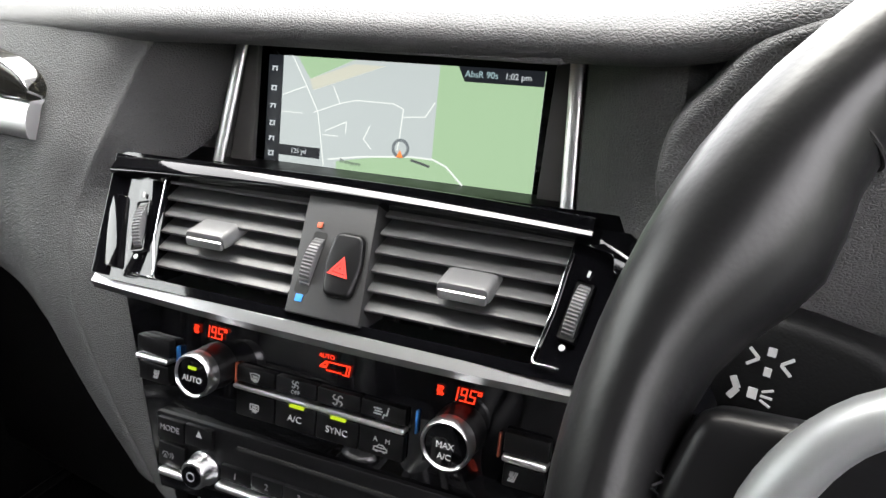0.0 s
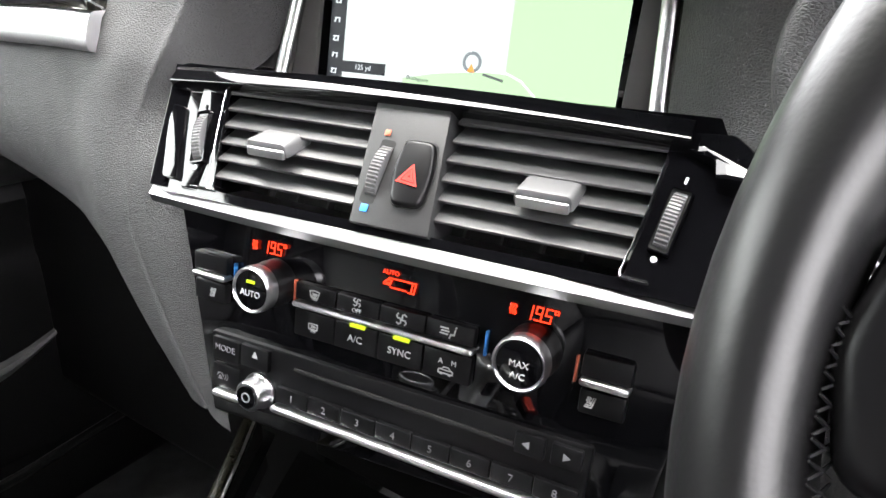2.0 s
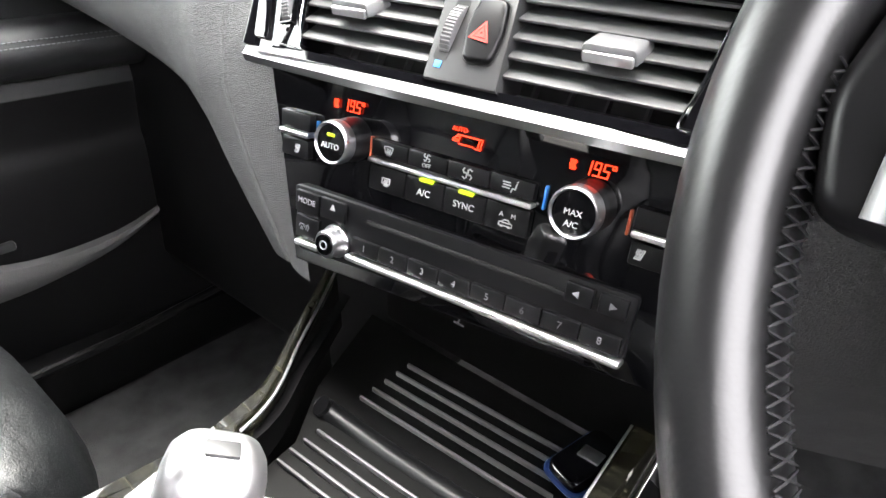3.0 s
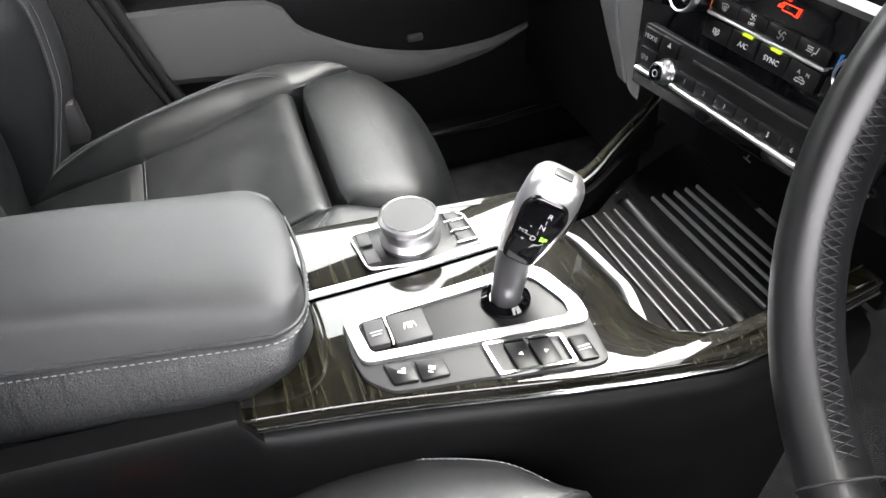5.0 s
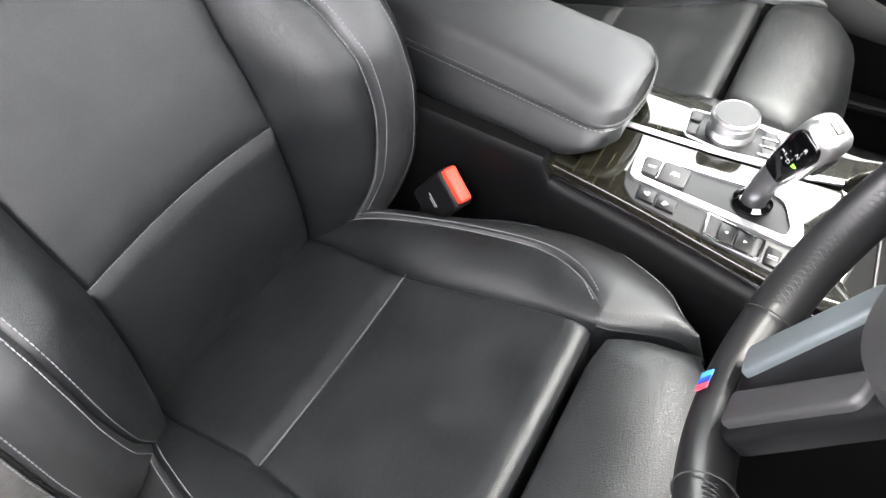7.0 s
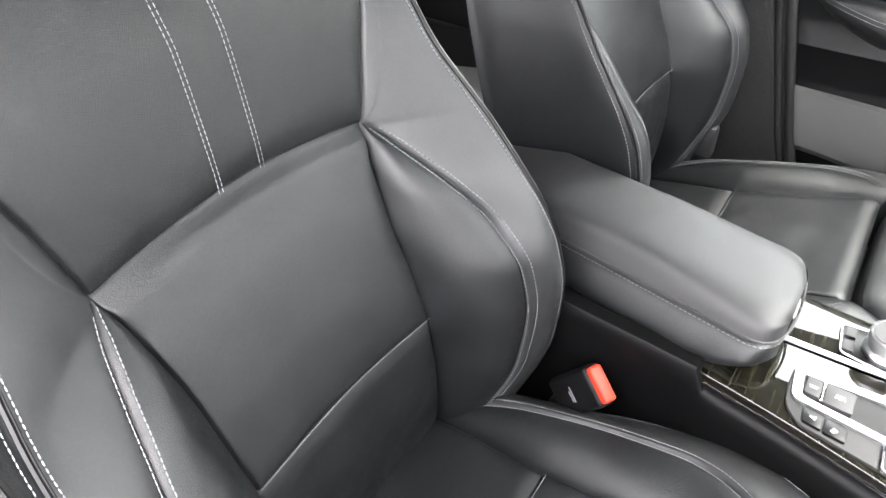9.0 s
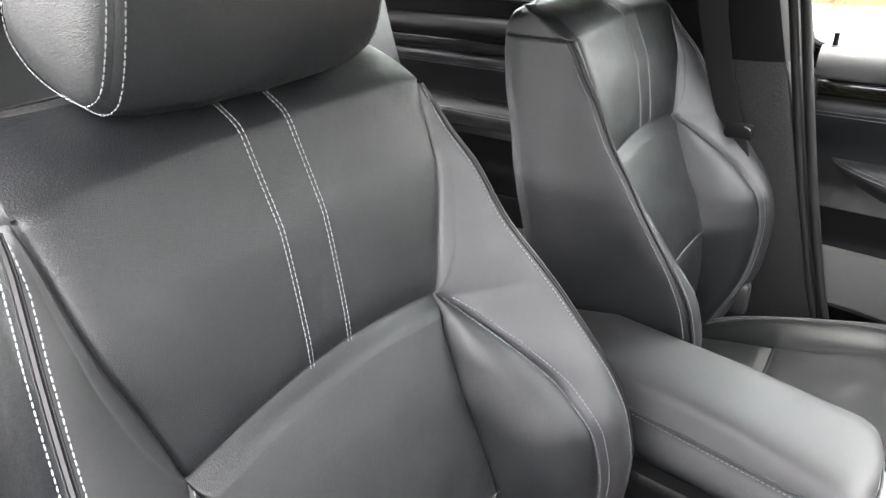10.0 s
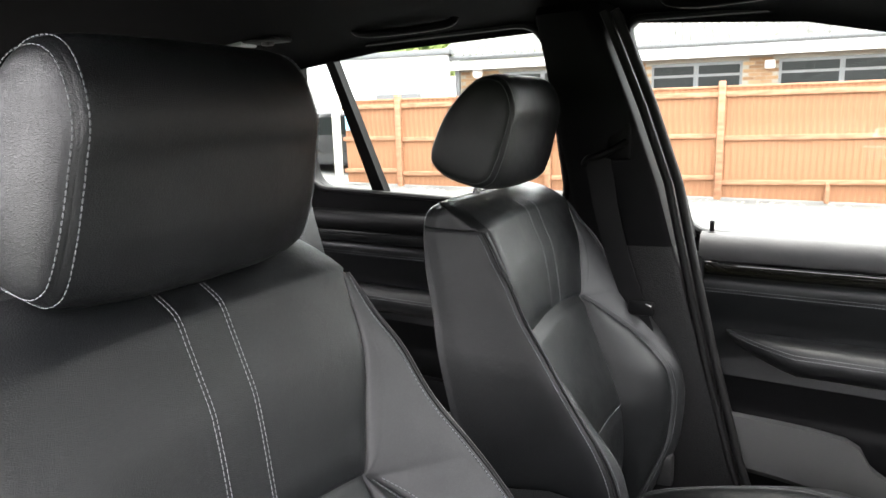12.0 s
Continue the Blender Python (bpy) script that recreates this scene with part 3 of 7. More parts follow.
for z in np.linspace(1.0475, 1.113, 12):
    k = (z - 1.0475) / 0.0655
    x0, x1 = -0.1765 - 0.018 * k, -0.150 - 0.013 * k
    rows.append([VENT @ Vector((x0 + (x1 - x0) * q, d, vz(z))) for q, d in ((-0.03, 0.016), (0.0, -0.0008), (0.004, -0.0018), (0.012, -0.0021), (0.03, -0.0021), (0.6, 0.0003), (1.0, 0.0024))])
part("pod_end", loft(rows, closed=False), GLOSS, pod, "gloss black end plate beside the thumb wheel")
# added plate, cut and tilted to form the window's reflection on the pod end
tilt = VENT @ Matrix.Translation((-0.170, -0.0022, 0)) @ Matrix.Rotation(radians(-3), 4, "Z")
inset = rounded([(-0.1862 + 0.170, vz(1.0912)), (-0.1718 + 0.170, vz(1.0900)), (-0.1650 + 0.170, vz(1.0735)), (-0.1555 + 0.170, vz(1.0520)), (-0.1685 + 0.170, vz(1.0522)), (-0.1785 + 0.170, vz(1.0735))], 0.0022, 4)
part("reflection_plate", prism(inset, 0.006, tilt, 0.0006), GLOSS, pod, "added gloss plate in the shape of the window's reflection")
part("wheel_panel", prism(rounded([(-0.019, vz(1.113)), (0.001, vz(1.113)), (0.019, vz(1.0485)), (-0.005, vz(1.0485))], 0.003, 4), 0.02, VENT @ Matrix.Translation((-0.147, -0.0008, 0)) @ Matrix.Rotation(radians(6), 4, "Z"), 0.001), GLOSS, pod, "black panel round the thumb wheel")
for s0, s1 in ((-0.145, -0.032), (0.014, 0.1235)):
    for i in range(6):
        z = 1.0565 + i * 0.0088
        m = vent((s0 + s1) / 2, z) @ Matrix.Rotation(radians(50), 4, "X") @ Matrix.Translation((0, 0.011, 0))
        part("slat", box((s1 - s0, 0.019, 0.0022), (0, 0, 0), 0.0011, m), SLAT, pod)
    for i in range(5):
        s = s0 + (s1 - s0) * (i + 0.5) / 5
        part("rear_vane", box((0.0016, 0.012, 0.062), (0, 0, 0), 0, vent(s, 1.079) @ Matrix.Translation((0, 0.034, 0))), SLAT, pod)
for s, z in ((-0.094, 1.0785), (0.0735, 1.077)):
    m = vent(s, z) @ Matrix.Rotation(radians(44), 4, "X")
    tab = part("vent_tab", prism(rounded([(-0.0155, -0.0045), (0.0155, -0.0045), (0.0140, 0.0045), (-0.0140, 0.0045)], 0.003, 4), 0.022, m @ Matrix.Translation((0, -0.010, 0.001)), 0.002), VENT_TAB, pod, "grey vent tab with a silver edge")
    part("tab_edge", box((0.027, 0.003, 0.0058), (0, -0.0102, -0.0012), 0.0014, m), SILVER, tab, "bright silver edge")
plate = prism([(-0.036, vz(1.106)), (0.0105, vz(1.106)), (0.0195, vz(1.0495)), (-0.0285, vz(1.0495))], 0.03, VENT @ Matrix.Translation((0, -0.003, 0)), 0.0015)
mid = part("hazard_plate", plate, GREY_PANEL, pod, "matt dark grey plate")
button = rounded([(-0.0085, 1.0893), (0.0095, 1.0893), (0.0128, 1.075), (0.0112, 1.0602), (-0.0064, 1.0598), (-0.0105, 1.075)], 0.0045, 6)
part("button_gap", prism([(0.0012 + (s - 0.0012) * 1.07, vz(1.0748) + (vz(z) - vz(1.0748)) * 1.05) for s, z in button], 0.01, VENT @ Matrix.Translation((0, -0.0034, 0))), GAP_SHADE, mid)
part("hazard_button", prism([(s, vz(z)) for s, z in button], 0.01, VENT @ Matrix.Translation((0, -0.0072, 0)), 0.0022, 3), SATIN_BLACK, mid, "black hazard light button")
tri = vent(0.0010, 1.0728, 0.0077) @ Matrix.Rotation(radians(6), 4, "Y")
part("hazard_triangle", frame_ring([(0, 0.0066), (0.0065, -0.0048), (-0.0065, -0.0048)], [(0, 0.0042), (0.0043, -0.0034), (-0.0043, -0.0034)], -0.0003, 0.0003, tri), RED_INK, mid, "red warning triangle")
part("inner_triangle", frame_ring([(0, 0.0033), (0.0034, -0.0028), (-0.0034, -0.0028)], [(0, 0.0009), (0.0010, -0.0009), (-0.0010, -0.0009)], -0.0003, 0.0003, tri), RED_INK, mid, "red warning triangle")


def thumb_wheel(s, z, h, w, parent, mat, lean=0.0, proud=0.006):
    m = vent(s, z) @ Matrix.Rotation(radians(lean), 4, "Y")
    rows = []
    for k in range(-30, 31):
        ridge = 0.0007 if k % 4 in (1, 2) else 0.0
        y = 0.002 - proud * math.sqrt(max(0.0, 1 - (k / 31) ** 2)) - ridge
        rows.append([m @ Vector((x, d, k * h / 60)) for x, d in ((-w / 2, 0.006), (-w / 2, y + 0.0006), (-w / 2 + 0.0006, y), (w / 2 - 0.0006, y), (w / 2, y + 0.0006), (w / 2, 0.006))])
    return part("thumb_wheel", loft(rows, closed=False), mat, parent, "ribbed thumb wheel", smooth=False)


slot = rounded([(-0.0048, -0.0185), (0.0042, -0.0185), (0.0042, 0.0185), (-0.0048, 0.0185)], 0.002, 4)
part("wheel_slot", prism(slot, 0.004, vent(-0.0205, 1.0735, 0.0032) @ Matrix.Rotation(radians(3), 4, "Y")), GAP_SHADE, mid, "near-black plate painted as the shade round the thumb wheel")
thumb_wheel(-0.0200, 1.0740, 0.031, 0.0068, mid, VENT_TAB, 3, 0.0105)
part("cold_mark", box((0.0045, 0.0008, 0.0042), (0, 0, 0), 0.0003, vent(-0.0214, 1.0565, 0.0034)), BLUE_INK, mid, "blue square")
part("warm_mark", box((0.0036, 0.0008, 0.0036), (0, 0, 0), 0.0003, vent(-0.0222, 1.0915, 0.0034)), ORANGE_INK, mid, "faded red square")
for s, z, lean, h in ((-0.1508, 1.0757, -16, 0.033), (0.1312, 1.0745, 8.5, 0.030)):
    m = vent(s, z) @ Matrix.Rotation(radians(lean), 4, "Y")
    ring = rounded([(-0.0052, -h * 0.53), (0.0052, -h * 0.53), (0.0052, h * 0.53), (-0.0052, h * 0.53)], 0.0014, 4)
    inner = rounded([(-0.0045, -h * 0.505), (0.0045, -h * 0.505), (0.0045, h * 0.505), (-0.0045, h * 0.505)], 0.0010, 4)
    part("wheel_rim", frame_ring(ring, inner, -0.0030, 0.003, m), GLOSS, pod, "thin bright-edged rim")
    part("wheel_slot", prism(inner, 0.003, m @ Matrix.Translation((0, -0.0014, 0))), GAP_SHADE, pod, "near-black plate painted as the shade round the thumb wheel")
    thumb_wheel(s, z, h * 0.94, 0.0062, pod, VENT_TAB, lean, 0.0085)
    part("vent_mark", box((0.0014, 0.0006, 0.0034), (0, 0, 0), 0.0002, m @ Matrix.Translation((0, -0.0030, h * 0.5 + 0.0045))), WHITE_INK, pod)
    part("vent_mark", lathe([(0.0016, -0.0024), (0.0015, -0.0030), (0.0001, -0.0031)], m @ Matrix.Translation((0, 0, -h * 0.5 - 0.0045)), 16), WHITE_INK, pod)
# inner chrome curves beside the vents
for line_at in (((-0.1445, 1.103), (-0.1420, 1.092), (-0.1353, 1.068), (-0.1275, 1.0525), (-0.132, 1.0508), (-0.144, 1.0506)), ((0.1236, 1.0985), (0.1222, 1.090), (0.1203, 1.0745), (0.1165, 1.057), (0.1155, 1.0520), (0.1175, 1.0510), (0.128, 1.0507))):
    part("chrome_curve", tube(smooth_line([vent(s, z, 0.0022).translation for s, z in line_at], 6), 0.0006, 8), CHROME, pod, "thin chrome curve")
# silver strip under the vents and the bright band above them
rings = []
for s in np.linspace(-0.182, 0.160, 24):
    bow = 0.012 * (1 - (s / 0.17) ** 2)
    prof = [(-0.012, 1.0325), (-0.021, 1.0335), (-0.024, 1.0385), (-0.020, 1.0435), (-0.010, 1.0455), (0.01, 1.0455), (0.01, 1.0325)]
    rings.append([LOW @ Vector((s, y + 0.012 - bow * 0.6, (z - 1.017) * KL)) for y, z in prof])
part("silver_strip", loft(rings, caps=True), STRIP, pod, "broad satin silver strip under the vents")
rings = []
for s in np.linspace(-0.188, 0.132, 26):
    drop = 0.004 * (s / 0.17) ** 2
    prof = [(-0.003, 1.1052 - drop), (-0.0074, 1.1062 - drop), (-0.0077, 1.1067 - drop), (-0.0076, 1.1072 - drop), (-0.0055, 1.1150 - drop), (-0.0050, 1.1154 - drop), (0.001, 1.1174 - drop), (0.014, 1.1175 - drop), (0.014, 1.106 - drop)]
    rings.append([VENT @ Vector((s, y, vz(z))) for y, z in prof])
part("top_band", loft(rings, caps=True), GLOSS, pod, "curved gloss band that mirrors the sky")
FOOT = VENT @ Matrix.Translation((0.145, -0.0068, vz(1.10))) @ Matrix.Rotation(radians(-13), 4, "Z") @ Matrix.Rotation(radians(-10), 4, "X")
foot = rounded([(0.1300, 1.1015), (0.1300, 1.1100), (0.1500, 1.1090), (0.1585, 1.1030), (0.1705, 1.0890), (0.1462, 1.0905), (0.1440, 1.0985)], 0.0020, 3)
part("band_foot", prism([(x - 0.145, vz(z) - vz(1.10)) for x, z in foot], 0.02, FOOT, 0.0010), GLOSS, pod, "gloss foot of the band")
# display
display = thing("navigation_display", (0, 0.11, 1.10), "lit wide navigation screen showing a street map", "screen")
part("display_bezel", prism(rounded([(-0.146, -0.044), (0.082, -0.044), (0.082, 0.048), (-0.146, 0.048)], 0.004, 4), 0.02, SCR @ Matrix.Translation((0, 0.001, 0)), 0.001), GLOSS, display, "gloss black bezel")
MAP_GREY = glow("map_pale_grey", (0.60, 0.66, 0.65), 0.058)
MAP_GREEN = glow("map_green", (0.44, 0.64, 0.39), 0.058)
MAP_ROAD = glow("map_road", (0.80, 0.85, 0.80), 0.070)
MAP_TAN = glow("map_tan", (0.70, 0.70, 0.58), 0.060)
MAP_BAR = glow("map_dark_bar", (0.012, 0.014, 0.018), 0.0650)
MAP_TEXT = glow("map_text", (0.55, 0.60, 0.62), 0.06)
MAP_CYAN = glow("map_teal_text", (0.35, 0.50, 0.52), 0.06)
MAP_NAME = glow("map_place_name", (0.10, 0.11, 0.11), 0.06)
MAP_ORANGE = glow("map_orange", (0.9, 0.25, 0.05), 0.0780)
X0, X1, Z0, Z1 = -0.1360, 0.0660, -0.0365, 0.0380


def flat(name, outline, layer, mat, label=""):
    part(name, prism(outline, 0.0003, SCR @ Matrix.Translation((0, -0.0002 - layer * 0.0004, 0))), mat, display, label, smooth=False)


def line(name, pts, w, layer, mat):
    bms = []
    for (x0, z0), (x1, z1) in zip(pts, pts[1:]):
        d = Vector((x1 - x0, z1 - z0))
        n = Vector((-d.y, d.x)).normalized() * w / 2
        e = d.normalized() * w * 0.35
        bms.append(prism([(x0 - e.x + n.x, z0 - e.y + n.y), (x1 + e.x + n.x, z1 + e.y + n.y), (x1 + e.x - n.x, z1 + e.y - n.y), (x0 - e.x - n.x, z0 - e.y - n.y)], 0.0003, SCR @ Matrix.Translation((0, -0.0002 - layer * 0.0004, 0))))
    part(name, join(*bms), mat, display, smooth=False)


def sp(px, pz):
    """Screen fractions: across from the left, down from the top."""
    return (X0 + (X1 - X0) * px, Z1 + (Z0 - Z1) * pz)


flat("map_ground", [sp(0.06, 0), sp(1, 0), sp(1, 1), sp(0.06, 1)], 0, MAP_GREY, "pale map with green areas")
flat("map_park", [sp(0.655, 0), sp(1, 0), sp(1, 1), sp(0.655, 1)], 1, MAP_GREEN)
flat("map_park", [sp(0.12, 0), sp(0.345, 0), sp(0.175, 0.20)], 1, MAP_GREEN)
flat("map_park", [sp(0.30, 1.0), sp(0.30, 0.93), sp(0.45, 0.85), sp(0.62, 0.80), sp(0.70, 0.86), sp(0.76, 1.0)], 2, MAP_GREEN)
flat("map_field", [sp(0.175, 0.20), sp(0.345, 0.04), sp(0.46, 0.04), sp(0.42, 0.08), sp(0.19, 0.30)], 2, MAP_TAN)
flat("menu_bar", [sp(0, 0), sp(0.06, 0), sp(0.06, 1), sp(0, 1)], 1, MAP_BAR, "dark menu bar")
flat("status_tab", [sp(0.72, 0.0), sp(1, 0.0), sp(1, 0.125), sp(0.745, 0.125)], 4, MAP_BAR, "dark status tab")
flat("scale_tab", [sp(0.065, 0.83), sp(0.235, 0.83), sp(0.235, 0.93), sp(0.065, 0.93)], 5, MAP_BAR)
roads = [[(0.10, 0.0), (0.16, 0.25), (0.215, 0.5), (0.25, 0.98)], [(0.07, 0.36), (0.16, 0.27)], [(0.20, 0.5), (0.30, 0.40), (0.36, 0.36), (0.50, 0.36), (0.54, 0.40), (0.535, 0.62), (0.53, 0.76)], [(0.54, 0.47), (0.62, 0.45), (0.65, 0.32)], [(0.30, 0.40), (0.27, 0.25)], [(0.25, 0.66), (0.33, 0.56), (0.33, 0.66)], [(0.24, 0.70), (0.30, 0.70)], [(0.42, 0.58), (0.40, 0.70), (0.43, 0.78)], [(0.07, 0.52), (0.15, 0.52)]]
for r in roads:
    line("street", [sp(*p) for p in r], 0.0007, 3, MAP_ROAD)
line("street", [sp(*p) for p in [(0.27, 0.92), (0.40, 0.86), (0.58, 0.81), (0.66, 0.81), (0.71, 0.86), (0.77, 1.0)]], 0.0011, 4, MAP_ROAD)
cx, cz = sp(0.545, 0.745)
part("position_ring", frame_ring([(cx + 0.0065 * math.cos(a), cz + 0.0065 * math.sin(a)) for a in np.linspace(0, 6.283, 24, endpoint=False)], [(cx + 0.0045 * math.cos(a), cz + 0.0045 * math.sin(a)) for a in np.linspace(0, 6.283, 24, endpoint=False)], 0, 0.0003, SCR @ Matrix.Translation((0, -0.0028, 0))), glow("map_ring", (0.15, 0.17, 0.18), 0.0780), display)
flat("position_arrow", [(cx, cz - 0.001), (cx + 0.0025, cz - 0.006), (cx - 0.0025, cz - 0.006)], 8, MAP_ORANGE, "orange position arrow")
letters("AbsR 90s", 0.0058, SCR @ Matrix.Translation((*[(sp(0.80, 0.062))[0]], -0.0026, sp(0, 0.062)[1])), MAP_CYAN, display)
letters("1:02 pm", 0.0053, SCR @ Matrix.Translation((sp(0.918, 0.062)[0], -0.0026, sp(0, 0.062)[1])), MAP_TEXT, display)
letters("Bransgore", 0.0040, SCR @ Matrix.Translation((sp(0.36, 0)[0], -0.0029, sp(0, 0.925)[1])) @ Matrix.Rotation(radians(4), 4, "Y"), MAP_NAME, display)
icon([(0, 0, 0.014, 0.0016, 12)], SCR @ Matrix.Translation((sp(0.62, 0)[0], -0.0029, sp(0, 0.855)[1])), MAP_NAME, display)
letters("125 yd", 0.0048, SCR @ Matrix.Translation((sp(0.15, 0.88)[0], -0.0029, sp(0, 0.88)[1])), MAP_TEXT, display)
for i, pz in enumerate((0.12, 0.30, 0.47, 0.63, 0.78, 0.92)):
    x, z = sp(0.03, pz)
    icon([(0, 0.0008, 0.0045, 0.0009, 0), (0.0016, -0.0006, 0.0009, 0.003, 0), (-0.0014, -0.0004, 0.0009, 0.0034, 25), (0, -0.002, 0.004, 0.0008, 0)][:3 + i % 2], SCR @ Matrix.Translation((x, -0.0016, z)), MAP_TEXT, display)
for s0, s1, w in ((-0.150, -0.164, 0.0085), (0.087, 0.093, 0.0085)):
    a, b = SCR @ Vector((s0, -0.012, 0.046)), SCR @ Vector((s1, -0.018, -0.045))
    part("silver_pillar", tube([a, a.lerp(b, 0.5), b], 0.0048, 16, 0.5, up=(0, -1, 0)), SILVER, display, "slim satin silver pillar")
for outline in ([(0.0735, 0.046), (0.0850, 0.046), (0.0905, -0.045), (0.0705, -0.045)], [(0.0890, 0.046), (0.0950, 0.046), (0.1015, -0.045), (0.0945, -0.045)], [(-0.1490, 0.046), (-0.1405, 0.046), (-0.1420, -0.045), (-0.1625, -0.045)], [(-0.1570, 0.046), (-0.1515, 0.046), (-0.1660, -0.045), (-0.1730, -0.045)]):
    part("pillar_fin", prism(outline, 0.004, SCR @ Matrix.Translation((0, -0.007, 0)), 0.001), FIN_GREY, display, "grey fin beside the pillar")

# soft dashboard body
dash = thing("dashboard", (0, 0.3, 1.0), "dark grey soft-touch dashboard with a hooded screen recess", "dashboard")
brow = [(-0.80, 1.185, 0.06), (-0.55, 1.193, 0.045), (-0.36, 1.197, 0.035), (-0.22, 1.201, 0.03), (-0.10, 1.2045, 0.028), (0.02, 1.2055, 0.028), (0.10, 1.2065, 0.03), (0.16, 1.209, 0.03), (0.22, 1.222, 0.025), (0.36, 1.240, 0.02), (0.50, 1.222, 0.025), (0.58, 1.205, 0.04), (0.72, 1.19, 0.05)]
rings = []
for p in smooth_line([Vector(b) for b in brow], 5):
    x, z, y = p.x, p.y, p.z
    prof = [(y + 0.030, z - 0.016), (y + 0.012, z - 0.016), (y + 0.002, z - 0.011), (y, z - 0.004), (y + 0.006, z + 0.003), (y + 0.03, z + 0.010), (y + 0.12, z + 0.014), (y + 0.35, z - 0.01), (y + 0.62, z - 0.08)]
    rings.append([Vector((x, q.x, q.y)) for q in smooth_line([Vector((q[0], q[1], 0)) for q in prof], 3)])
part("dash_top", loft(rings, closed=False), SOFT, dash, "soft grained dash top with a rolled brow")
# recess walls around the display
part("recess_roof", box((0.36, 0.10, 0.004), (-0.075, 0.085, 1.192), 0.001), SOFT, dash)
part("recess_back", box((0.50, 0.01, 0.16), (0, 0.018, -0.01), 0.0, SCR), SOFT, dash)
right = loft([[Vector((0.097, 0.102, 1.20)), Vector((0.103, 0.086, 1.08))], [Vector((0.120, 0.074, 1.20)), Vector((0.126, 0.058, 1.07))], [Vector((0.142, 0.055, 1.203)), Vector((0.150, 0.038, 1.06))], [Vector((0.160, 0.045, 1.208)), Vector((0.168, 0.03, 1.05))]], closed=False)
part("recess_cheek", right, SOFT, dash)
part("recess_sill", prism([(-0.205, 0.02), (0.158, 0.062), (0.17, 0.135), (-0.22, 0.10)], 0.02, Matrix(((1, 0, 0, 0), (0, 0, 1, 0), (0, -1, 0, 1.104), (0, 0, 0, 1))), 0.003), SATIN_BLACK, dash, "black shelf below the screen")
# passenger side face, its edge beside the stack, and the cheek down the stack
edge = [(-0.186, 0.045, 1.192), (-0.205, 0.030, 1.155), (-0.213, 0.010, 1.119), (-0.227, 0.000, 1.088), (-0.235, -0.012, 1.049), (-0.230, -0.018, 1.019), (-0.226, -0.020, 0.995), (-0.196, -0.022, 0.933), (-0.162, -0.022, 0.878)]
inner = [(-0.165, 0.098, 1.192), (-0.170, 0.092, 1.155), (-0.180, 0.080, 1.118), (-0.190, 0.032, 1.09), (-0.182, -0.005, 1.049), (-0.172, -0.010, 1.019), (-0.163, -0.015, 0.995), (-0.146, -0.022, 0.933), (-0.128, -0.032, 0.878)]
cols = [
    inner,
    [tuple(Vector(p).lerp(Vector(q), 0.55) + Vector((0, -0.003, 0))) for p, q in zip(edge, inner)],
    [tuple(Vector(p).lerp(Vector(q), 0.16) + Vector((0, -0.003, 0))) for p, q in zip(edge, inner)],
    [tuple(Vector(p) + Vector((0.002, -0.0015, 0))) for p in edge],
    [tuple(Vector(p) + Vector((-0.007, -0.0030, 0))) for p in edge],
    [(-0.215, 0.036, 1.195), (-0.240, 0.018, 1.155), (-0.250, 0.000, 1.119), (-0.262, -0.009, 1.088), (-0.270, -0.018, 1.049), (-0.268, -0.021, 1.019), (-0.262, -0.021, 0.985), (-0.235, -0.018, 0.925), (-0.205, -0.012, 0.875)],
    [(-0.275, 0.034, 1.196), (-0.295, 0.016, 1.155), (-0.303, 0.002, 1.12), (-0.310, -0.004, 1.085), (-0.314, -0.009, 1.05), (-0.312, -0.010, 1.02), (-0.305, -0.009, 0.99), (-0.290, 0.000, 0.950), (-0.27, 0.02, 0.91)],
    [(-0.36, 0.036, 1.195), (-0.37, 0.018, 1.155), (-0.375, 0.006, 1.12), (-0.377, 0.0, 1.09), (-0.378, -0.004, 1.06), (-0.375, -0.004, 1.035), (-0.37, 0.0, 1.008), (-0.36, 0.012, 0.98), (-0.35, 0.035, 0.955)],
    [(-0.52, 0.045, 1.192), (-0.52, 0.026, 1.155), (-0.52, 0.014, 1.125), (-0.52, 0.008, 1.095), (-0.52, 0.005, 1.065), (-0.52, 0.006, 1.04), (-0.52, 0.012, 1.018), (-0.52, 0.03, 0.995), (-0.51, 0.06, 0.98)],
    [(-0.82, 0.062, 1.185), (-0.82, 0.044, 1.15), (-0.82, 0.034, 1.12), (-0.82, 0.03, 1.09), (-0.82, 0.03, 1.065), (-0.82, 0.034, 1.04), (-0.82, 0.045, 1.02), (-0.82, 0.07, 1.00), (-0.82, 0.10, 0.99)],
]
fine = [smooth_line(c, 4) for c in cols]
rings = [smooth_line([f[i] for f in fine], 6) for i in range(len(fine[0]))]
part("passenger_face", loft(rings, closed=False), SOFT, dash, "grained grey dash face curving down to the console")
part("glove_box_void", box((0.60, 0.30, 0.40), (-0.52, 0.30, 0.76), 0.02), HARD, dash, "black plastic underside of the dashboard")
# decor strip at the passenger's side
rows, wood = [], []
